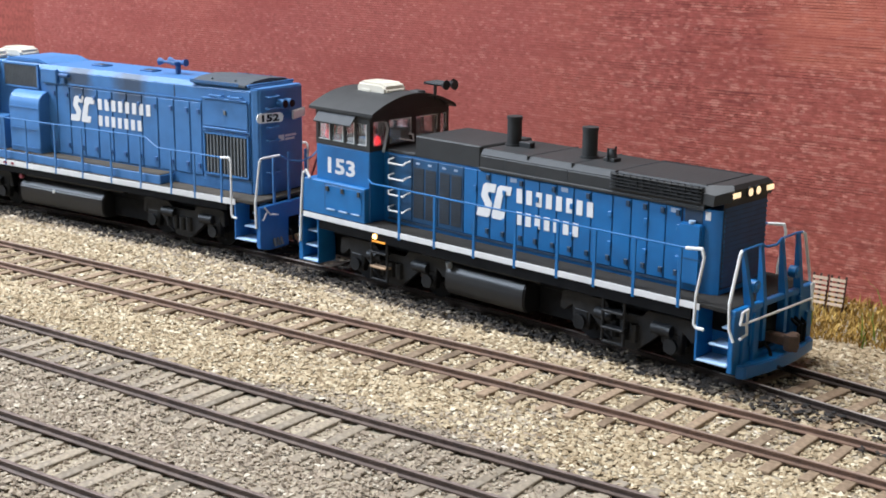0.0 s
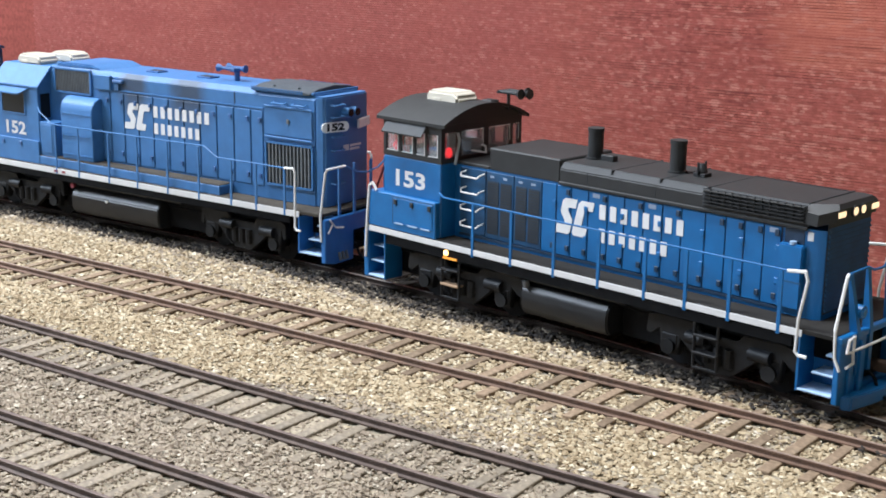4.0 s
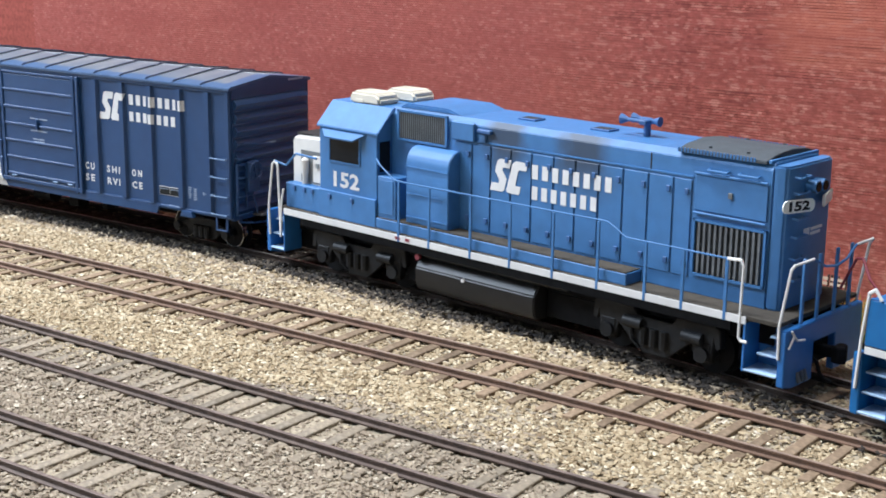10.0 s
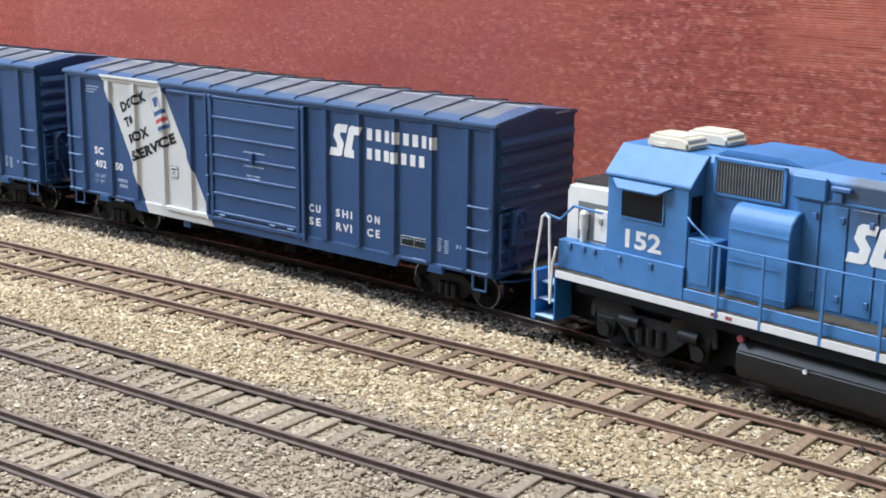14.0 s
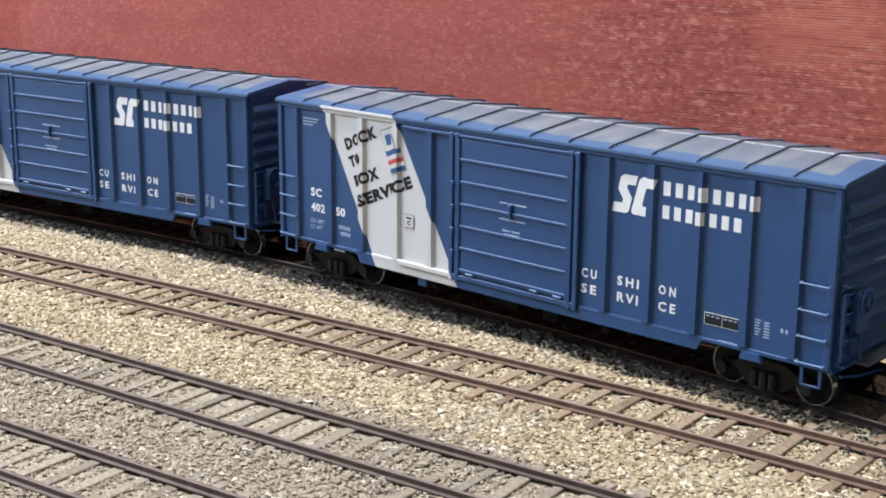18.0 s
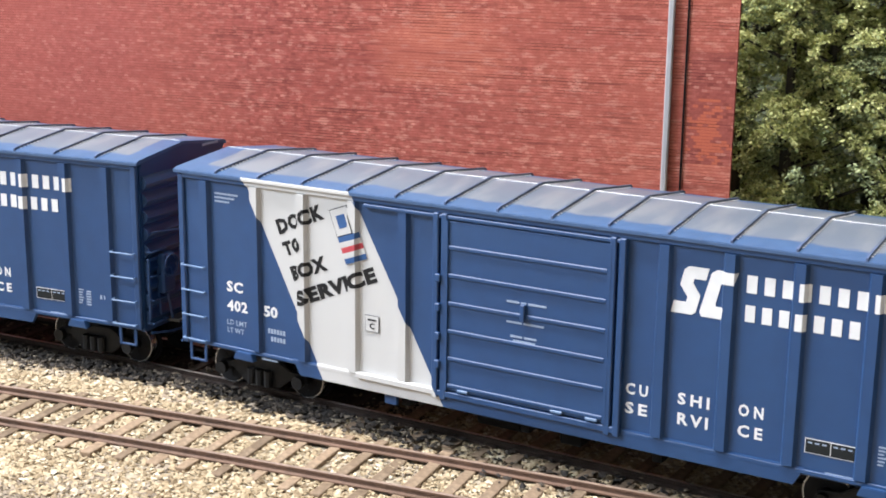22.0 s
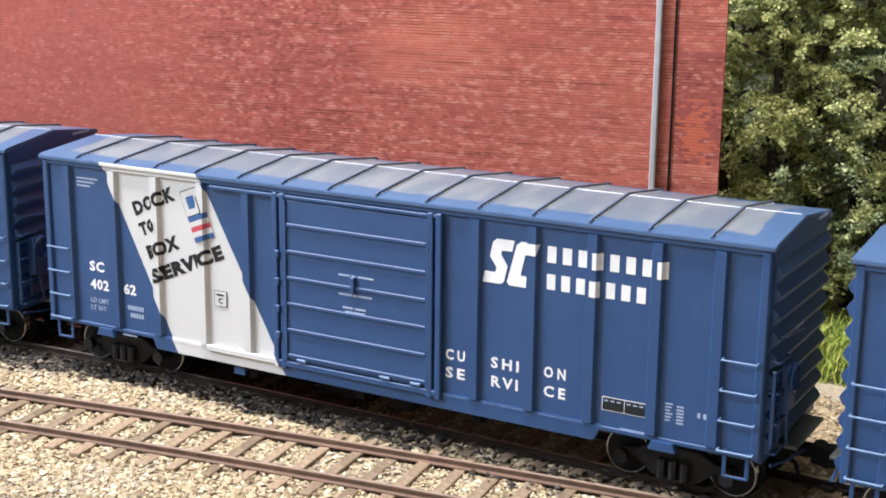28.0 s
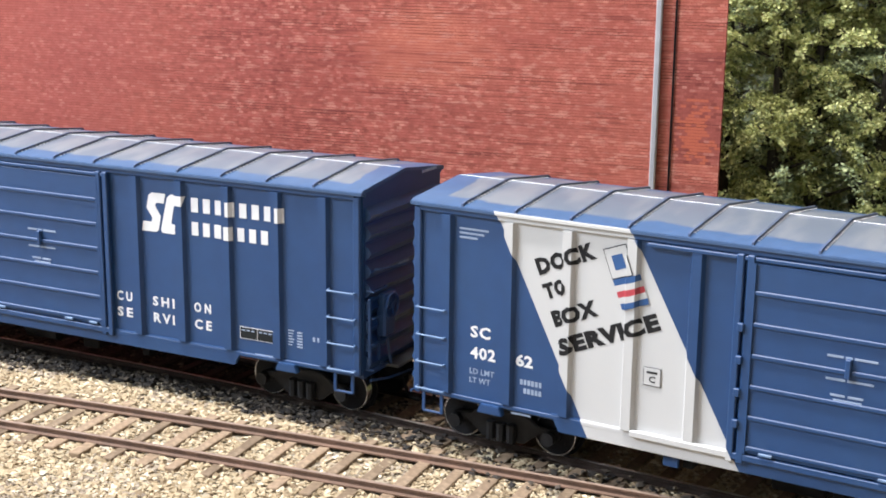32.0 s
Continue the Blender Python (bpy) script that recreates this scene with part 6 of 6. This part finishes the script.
# the white short nose
nose = part("short_nose", prism(bm_new(), [(-82.4, 18.3), (-82.4, 38.4), (-81.2, 39.8), (-66.5, 40.4), (-66.5, 18.3)], "y", -13.4, 13.4, 0.7), nose_white, E2, "white short nose")
b = rod(bm_new(), (-75.6, -14.2, 25.8), (-75.6, -14.2, 32.0), 0.9, 12)
rod(b, (-75.6, -14.2, 29.0), (-75.6, -14.2, 33.0), 1.2, 12)
rod(b, (-75.6, -14.2, 33.0), (-75.6, -14.2, 33.8), 1.2, 12, 0.6)
part("sand_pipe", b, nose_white, nose)
boxes("nose_recess", recess_grey, nose, (-78.2, -67.0, -13.55, -13.4, 26.2, 35.8))
boxes("nose_locker", nose_white, nose, (-72.6, -67.0, -13.9, -13.55, 26.6, 34.6), bevel=0.15)
latch_row("locker_latch", (-70.4,), (31.8,), -13.9, cab_lining, nose)
boxes("nose_top", cab_black, nose, (-81.0, -66.8, -12.4, 12.4, 40.0, 40.6), label="dark anti-glare top")
cooler(E2, -54.4, -5.9, 51.4)
cooler(E2, -51.8, 6.0, 51.4)
# hood
hp = [(-10.7, 18.3), (-10.7, 50.4), (-9.4, 52.0), (9.4, 52.0), (10.7, 50.4), (10.7, 18.3)]
part("hood", prism(bm_new(), hp, "x", -42.6, 78.2, 0.15), road_hood, E2, "long light blue hood with soot stains")
part("hood_end", prism(bm_new(), [(78.2, -10.7), (80.2, -10.7), (81.4, -10.1), (82.0, -8.6), (82.0, 8.6), (81.4, 10.1), (80.2, 10.7), (78.2, 10.7)], "z", 18.3, 51.6, 0.45), road_blue, E2)
part("roof_hump", prism(bm_new(), [(-41.6, 51.6), (-38.6, 53.2), (-37.6, 53.4), (-22.5, 53.4), (-17.0, 51.9)], "y", -9.4, 9.4, 0.4), road_blue, E2)
for s in (-1, 1):
    yy = s * 10.7
    ig = boxes("air_intake", mesh_dark, E2, (-39.0, -21.4, yy, yy + s * 0.4, 43.8, 51.2), label="dark air intake grille")
    bb = bm_new()
    for j in range(22):
        box(bb, -38.8 + 0.8 * j, -38.5 + 0.8 * j, yy + s * 0.4, yy + s * 0.55, 44.0, 51.0)
    tagged(part("intake_wire", bb, bar_grey, ig), kind="stuff")
    boxes("intake_rim", road_blue, ig, (-39.8, -39.0, yy, yy + s * 0.7, 43.2, 51.8), (-21.4, -20.6, yy, yy + s * 0.7, 43.2, 51.8), (-39.8, -20.6, yy, yy + s * 0.7, 43.2, 43.8), (-39.8, -20.6, yy, yy + s * 0.7, 51.2, 51.8))
    prof = [(yy, 21.5), (s * 15.6, 21.5), (s * 15.6, 38.2), (s * 15.3, 39.9), (s * 14.4, 41.4), (s * 12.9, 42.5), (yy, 42.8)]
    bh = part("blower_housing", prism(bm_new(), prof, "x", -32.0, -16.0, 0.25), road_blue, E2, "round-topped blower housing")
    boxes("housing_seam", road_blue, bh, (-31.8, -16.2, s * 15.6, s * 15.8, 37.0, 37.4), (-31.8, -18.4, s * 15.6, s * 15.8, 29.6, 29.9), (-31.8, -16.2, s * 15.6, s * 15.85, 23.0, 23.4))
    edges = [-18.4, -11.6, -5.0, 2.0, 9.0, 16.2, 23.2, 30.4, 37.8, 45.2, 52.4, 57.6]
    for a, c in zip(edges, edges[1:]):
        d = boxes("hood_door", road_hood, E2, (a + 0.3, c - 0.3, yy, yy + s * 0.35, 22.2, 45.4), bevel=0.1)
        latch_row("hood_latch", (c - 1.4,), (25.2, 42.6), yy + s * 0.35 if s < 0 else yy + 0.8, road_dark, d)
    boxes("hood_seam", mesh_dark, E2, (45.3, 45.6, yy, yy + s * 0.1, 46.0, 50.4))
    boxes("hood_ledge", road_blue, E2, (-18.4, 57.6, yy, yy + s * 0.3, 46.0, 46.4))
    boxes("exhaust_shield", road_dark, E2, (-9.4, -4.6, yy, yy + s * 1.4, 48.6, 49.8), bevel=0.3)
    boxes("shield_bracket", road_hood, E2, (-9.0, -6.6, yy, yy + s * 0.9, 46.2, 48.6), bevel=0.25)
    boxes("sand_hatch", road_blue, E2, (-18.6, -10.4, yy, yy + s * 1.3, 46.0, 51.0), bevel=0.3)
    rd = boxes("radiator_door", road_blue, E2, (58.4, 77.4, yy, yy + s * 0.5, 38.6, 47.0), bevel=0.12)
    latch_row("door_knob", (68,), (43.2,), yy + s * 0.5 if s < 0 else yy + 0.95, bar_grey, rd)
    bb = bm_new()
    for zz in (38.0, 47.4):
        rod(bb, (58.4, yy + s * 0.7, zz), (77.4, yy + s * 0.7, zz), 0.3, 6)
    part("door_bar", bb, road_blue, rd)
    gr = boxes("side_grille", mesh_dark, E2, (59.0, 77.2, yy, yy + s * 0.15, 23.6, 36.0), label="dark grille with upright bars")
    for j in range(12):
        boxes("grille_bar", bar_grey, gr, (59.9 + 1.45 * j, 60.5 + 1.45 * j, yy + s * 0.15, yy + s * 0.8, 23.8, 35.8))
    boxes("grille_rim", road_blue, gr, (58.4, 59.0, yy, yy + s * 0.8, 23.0, 36.6), (77.2, 77.8, yy, yy + s * 0.8, 23.0, 36.6), (58.4, 77.8, yy, yy + s * 0.8, 23.0, 23.6), (58.4, 77.8, yy, yy + s * 0.8, 36.0, 36.6))
fan = part("fan_cover", prism(bm_new(), [(-11.1, 51.6), (-11.1, 52.3), (-7.0, 53.3), (0, 53.9), (7.0, 53.3), (11.1, 52.3), (11.1, 51.6)], "x", 53.0, 76.6, 0.15), fan_grey, E2, "dark grey radiator fan cover")
bb = bm_new()
for s in (-1, 1):
    for j in range(24):
        box(bb, 53 + 0.88 * j, 53.45 + 0.88 * j, s * 11.1 - 0.12, s * 11.1 + 0.12, 51.7, 52.8)
tagged(part("fan_teeth", bb, road_blue, fan), kind="stuff")
boxes("roof_strap", road_blue, E2, (76.8, 77.6, -10.6, 10.6, 51.8, 52.6), bevel=0.1)
bb = bm_new()
for y in (-8.2, 8.2):
    rod(bb, (60, y, 52.7), (60, y, 53.4), 0.4, 8)
    rod(bb, (70, y, 52.7), (70, y, 53.4), 0.4, 8)
part("cover_bolt", bb, fan_grey, fan)
b = rod(bm_new(), (36.5, 0, 52.0), (36.5, 0, 56.0), 0.9, 8)
box(b, 35.4, 37.6, -2.4, 2.4, 55.0, 56.2, 0.2)
for y, ln, d in ((-1.8, 4.6, -1), (1.8, 3.6, -1), (0.2, 1.6, 1)):
    rod(b, (36.5, y, 55.9), (36.5 + d * ln, y, 55.9), 0.5, 8)
    rod(b, (36.5 + d * ln, y, 55.9), (36.5 + d * (ln + 2.0), y, 55.9), 0.55, 10, 1.3)
part("air_horn", b, road_dark, E2, "dark blue roof horn")
for x in (-0.5, 23.5):
    h = boxes("exhaust_port", road_dark, E2, (x - 3.0, x + 3.0, -2.2, 2.2, 52.0, 52.5), bevel=0.1)
    boxes("port_hole", mesh_dark, h, (x - 2.2, x + 2.2, -1.4, 1.4, 52.5, 52.6))
bb = bm_new()
for x in (62, 70):
    wire(bb, [Vector((x, -10.8, 48.6)), Vector((x, -11.9, 48.4)), Vector((x + 5, -11.9, 48.4)), Vector((x + 5, -10.8, 48.6))], 0.3)
part("lift_eyes", bb, road_blue, E2)
# hood end: number boards, headlight, grabs
lettering_at = at(81.55, -11.38, 0, 0, 0, 72.3)
part("number_board", prism(bm_new(), [(80.9, 11.2), (81.5, 11.4), (84.3, 2.6), (83.6, 2.4)], "z", 41.1, 44.0, 0.25), board_white, E2, "white number board")
board_face = new("board_face")
board_face.empty_display_size = 0.01
board_face.parent, board_face.matrix_basis = E2, lettering_at
pill = [(0.9 * math.cos(a) * 1.5 + cx, 42.55 + 1.5 * math.sin(a)) for cx, a0 in ((8.1, -90), (1.3, 90)) for a in [radians(a0 + 22.5 * i) for i in range(9)]]
poly_plate("number_board", pill, 0.3, board_white, board_face, 0.35, "rounded white number board")
lettering("road_number", "152", 1.7, 41.45, 6.2, 2.3, -0.07, black_letter, board_face, 0, 0.045)
for y in (-1.6, 1.6):
    part("headlight", rod(bm_new(), (81.8, y, 46.4), (84.6, y, 46.4), 1.5, 14), road_blue, E2)
    part("headlight_lens", rod(bm_new(), (84.5, y, 46.4), (84.8, y, 46.4), 1.15, 14), dark_glass, E2)
for z in (49.0, 45.4, 39.6, 35.4, 30.4, 25.4):
    part("grab_iron", wire(bm_new(), [Vector((82.0, -7.8, z)), Vector((83.4, -7.8, z - 0.1)), Vector((83.4, -3.0, z - 0.1)), Vector((82.0, -3.0, z))], 0.3), road_blue, E2)
for ya, yb, za, zb in ((-2.2, 0.4, 34.6, 36.4), (0.9, 6.2, 35.6, 36.3), (0.9, 5.4, 34.5, 35.2)):
    boxes("emblem_bar", white_paint, E2, (82.0, 82.1, ya, yb, za, zb))
# handrails
for s in (-1, 1):
    Yr = s * 18.2
    for x in (-32.2, -20.6, -5.5, 8.2, 22.3, 36.3, 50.3, 60.8, 72.4):
        part("stanchion", box(bm_new(), x - 0.42, x + 0.42, Yr - 0.22, Yr + 0.22, 16.2, 33.2 if x < 40 else 30.6, 0.1), road_blue, E2)
    part("handrail", wire(bm_new(), [Vector((-42.6, s * 16.6, 38.0)), Vector((-39.6, Yr, 36.8)), Vector((-34.0, Yr, 33.4)), Vector((-29, Yr, 33.2)), Vector((39, Yr, 33.6)), Vector((44.5, Yr, 30.6)), Vector((72.4, Yr, 30.6))], 0.24), road_blue, E2)
    part("rail_end", wire(bm_new(), [Vector((72.4, Yr, 30.6)), Vector((76.0, Yr, 30.8)), Vector((76.6, Yr, 29.6)), Vector((76.4, Yr, 13.0)), Vector((77.0, Yr, 12.2)), Vector((78.6, Yr, 12.2))], 0.37), rail_white, E2, "white bent handrail end")
    part("corner_rail", wire(bm_new(), [Vector((86.6, Yr, 10.0)), Vector((86.4, Yr, 17.5)), Vector((88.4, Yr, 30.8)), Vector((89.2, Yr, 32.0)), Vector((89.2, s * 10, 32.0))], 0.37), rail_white, E2, "white corner handrail")
    part("corner_rail", wire(bm_new(), [Vector((-87.6, Yr, 9.0)), Vector((-88.0, Yr, 18)), Vector((-86.0, Yr, 31.0)), Vector((-84.8, Yr, 32.0)), Vector((-83.6, Yr, 31.0)), Vector((-82.6, Yr, 9.0))], 0.36), rail_white, E2, "white corner handrail")
    part("nose_rail", wire(bm_new(), [Vector((-84.8, Yr, 32.0)), Vector((-81, s * 17, 31.0)), Vector((-77, s * 16.6, 35.0)), Vector((-68, s * 16.4, 34.6))], 0.35), road_blue, E2)
    part("step_rail", wire(bm_new(), [Vector((-82.6, Yr, 9.0)), Vector((-82.0, Yr, 20.0)), Vector((-81.0, Yr, 24.0))], 0.35), rail_white, E2)
    for y in (4, 11):
        part("end_stanchion", box(bm_new(), 87.4, 88.0, s * y - 0.5, s * y + 0.5, 17.0, 32.0, 0.1), road_blue, E2)
part("end_chain", wire(bm_new(), [Vector((89.2, 10, 32.0)), Vector((89.6, 5, 29.6)), Vector((89.6, 0, 28.8)), Vector((89.6, -5, 29.6)), Vector((89.2, -10, 32.0))], 0.3), road_blue, E2)
part("end_cable", wire(bm_new(), [Vector((88, 6, 22)), Vector((92, 5, 30)), Vector((95, 2, 31)), Vector((98, 0, 27)), Vector((101, 0, 24))], 0.35), hose_red, E2, "dark red jumper cable")
for x0, x1 in ((86.4, 88.2), (-89.4, -87.6)):
    part("pilot", prism(bm_new(), [(-18.0, 16.6), (-18.0, 3.6), (-14.0, 2.6), (-5.0, 2.6), (-5.0, 11.6), (5.0, 11.6), (5.0, 2.6), (14.0, 2.6), (18.0, 3.6), (18.0, 16.6)], "x", x0, x1, 0.2), road_blue_deep, E2, "blue pilot plate")
steps_well(E2, 78.0, 86.4, 1, road_blue_deep, 5.2, step_light, 16.6)
steps_well(E2, -87.6, -81.4, -1, road_blue_deep, 4.6, step_light, 16.6)
coupler(E2, 87, 1)
coupler(E2, -88, -1)
part("uncoupling_lever", wire(bm_new(), [Vector((88.6, -17.2, 12.6)), Vector((88.8, -15.4, 15.2)), Vector((88.8, -16.6, 16.6)), Vector((88.8, -14.0, 14.0)), Vector((88.8, -10.5, 13.4))], 0.27), rail_white, E2, "white uncoupling lever")
b = bm_new()
for j in range(3):
    rod(b, (88.2, -12 + 1.6 * j, 6.0), (89.0, -12 + 1.6 * j, 3.6), 0.5, 6)
part("air_hoses", b, bar_grey, E2)
part("fuel_tank", prism(bm_new(), [(-14.6, 2.8), (-15.8, 3.6), (-16.6, 5.4), (-16.6, 9.6), (-14.2, 12.4), (14.2, 12.4), (16.6, 9.6), (16.6, 5.4), (15.8, 3.6), (14.6, 2.8)], "x", -27.4, 15.4, 0.35), tank_black, E2, "black fuel tank")
for s in (-1, 1):
    part("air_reservoir", rod(bm_new(), (-24, s * 15.2, 14.6), (26, s * 15.2, 14.6), 1.9, 18), tank_black, E2)
# the same added black boxes close the bright gaps under this engine
for nm, xa, xb, half, za, zb in (("draft_gear", -86.0, -72.0, 10.5, 4.6, 16.6), ("draft_gear", 72.0, 86.0, 10.5, 4.6, 16.6), ("air_gear", 16.0, 34.0, 12.0, 3.6, 10.8), ("air_gear", -35.0, -28.0, 12.0, 3.6, 10.8)):
    boxes(nm, under_black, E2, (xa, xb, -half, half, za, zb), bevel=0.3)
part("tank_gauge", rod(bm_new(), (-9.2, -16.4, 9.2), (-9.2, -17.0, 9.2), 0.55, 10), rail_white, E2)
part("tank_filler", rod(bm_new(), (-26.0, -16.2, 12.8), (-26.0, -17.2, 12.8), 0.9, 10), hose_red, E2, "small red filler cap")
for x in (-53.0, 52.0):
    engine_truck(E2, x)
lettering("road_number", "152", -60.6, 27.6, 10.8, 4.6, -16.45, white_paint, E2, 0, 0.03)
emblem(-5.0, 34.0, 13.0, 8.7, -11.08, white_paint, E2)
word_bars(9.2, 38.9, 26.6, 3.7, 8, -11.08, white_paint, E2)
word_bars(9.3, 33.5, 22.0, 3.5, 7, -11.08, white_paint, E2)

car_a = boxcar("dark blue model boxcar with white stripe, number 40250", "50")
car_b = boxcar("dark blue model boxcar with white stripe, number 40262", "62")
car_c = boxcar("dark blue model boxcar with white stripe, partly in view", "")

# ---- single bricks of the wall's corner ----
brick_meshes = {(w, m.name): finish(box(bm_new(), 0, w, 0.19, 0.3, 0, BH), "brick", m, 0) for w in (BL, 0.5 * BL - 0.1) for m in (brick_single, brick_glare)}
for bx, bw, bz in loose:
    # bricks near the painted highlight's middle mostly take the orange glow colour
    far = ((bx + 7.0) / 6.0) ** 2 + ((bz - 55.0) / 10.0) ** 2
    m = brick_glare if rb.random() < 0.9 - 0.75 * far else brick_single
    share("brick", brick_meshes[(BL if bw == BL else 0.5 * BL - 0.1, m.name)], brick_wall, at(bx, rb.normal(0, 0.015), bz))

# ---- the train in order, and where each car stands on the line ----
GO = ((0, -412.2), (2.0, -412.2), (2.25, -411.9), (2.5, -410.4), (3.0, -404.7), (3.5, -396.4), (4.5, -373.3), (5.5, -348.7), (6.5, -322.4), (7.5, -296.2), (8.5, -270.0), (9.5, -243.6), (10.5, -217.0),
      (11.5, -191.1), (12.5, -165.3), (13.5, -139.2), (14.5, -113.1), (15.5, -87.0), (16.5, -60.8), (17.5, -34.7), (18.5, -8.6), (19.5, 17.7), (20.5, 44.0), (21.5, 70.5), (22.5, 97.1), (23.5, 123.5),
      (24.5, 149.4), (25.5, 175.6), (26.5, 201.6), (27.5, 227.6), (28.5, 253.7), (29.5, 279.7), (30.5, 305.8), (31.5, 332.4), (32.0, 345.5))
GO_T, GO_S = [r[0] for r in GO], [r[1] for r in GO]
TRAIN = ((switcher, 380.05, 41.0), (road_engine, 194.9, 52.0), (car_a, 0.0, 71.7), (car_b, -195.07, 71.7), (car_c, -390.1, 71.7))


def run_at(t):
    return float(np.interp(t, GO_T, GO_S))


def stand(t, offset, half):
    """Pose of a car whose middle is at that place of the train."""
    s = run_at(t) + offset
    a, b = main_line(s - half), main_line(s + half)
    m, d = (a + b) / 2, b - a
    return m, math.atan2(d[1], d[0])


def motions():
    times = [0.0, 2.0, 2.25, 2.5, 2.75, 3.0, 3.25] + [3.5 + 0.5 * i for i in range(58)]
    for car, offset, half in TRAIN:
        rows = []
        for t in times:
            m, a = stand(t, offset, half)
            rows.append((t, at(m[0], m[1], 0, 0, 0, math.degrees(a))))
        walk(car, rows)
    # the trucks turn under their cars
    place = {car: (offset, half) for car, offset, half in TRAIN}
    for truck, car in trucks:
        offset, half = place[car]
        x = truck.matrix_basis.translation.x / MM
        rows = []
        for t in [0.0, 2.0] + [3.0 + i for i in range(30)]:
            a = stand(t, offset, half)[1]
            s = run_at(t) + offset + x
            d = main_line(s + 8) - main_line(s - 8)
            rows.append((t, at(x, 0, 0, 0, 0, math.degrees(math.atan2(d[1], d[0]) - a))))
        walk(truck, rows)
    # the wheels roll on the rails
    roll = [0.0, 2.0, 2.2, 2.4, 2.6] + [2.8 + 0.2 * i for i in range(147)]
    for ax, r in wheels:
        x, z = ax.matrix_basis.translation.x / MM, ax.matrix_basis.translation.z / MM
        walk(ax, [(t, at(x, 0, z, 0, math.degrees((run_at(t) - GO_S[0]) / r), 0)) for t in roll])


motions()
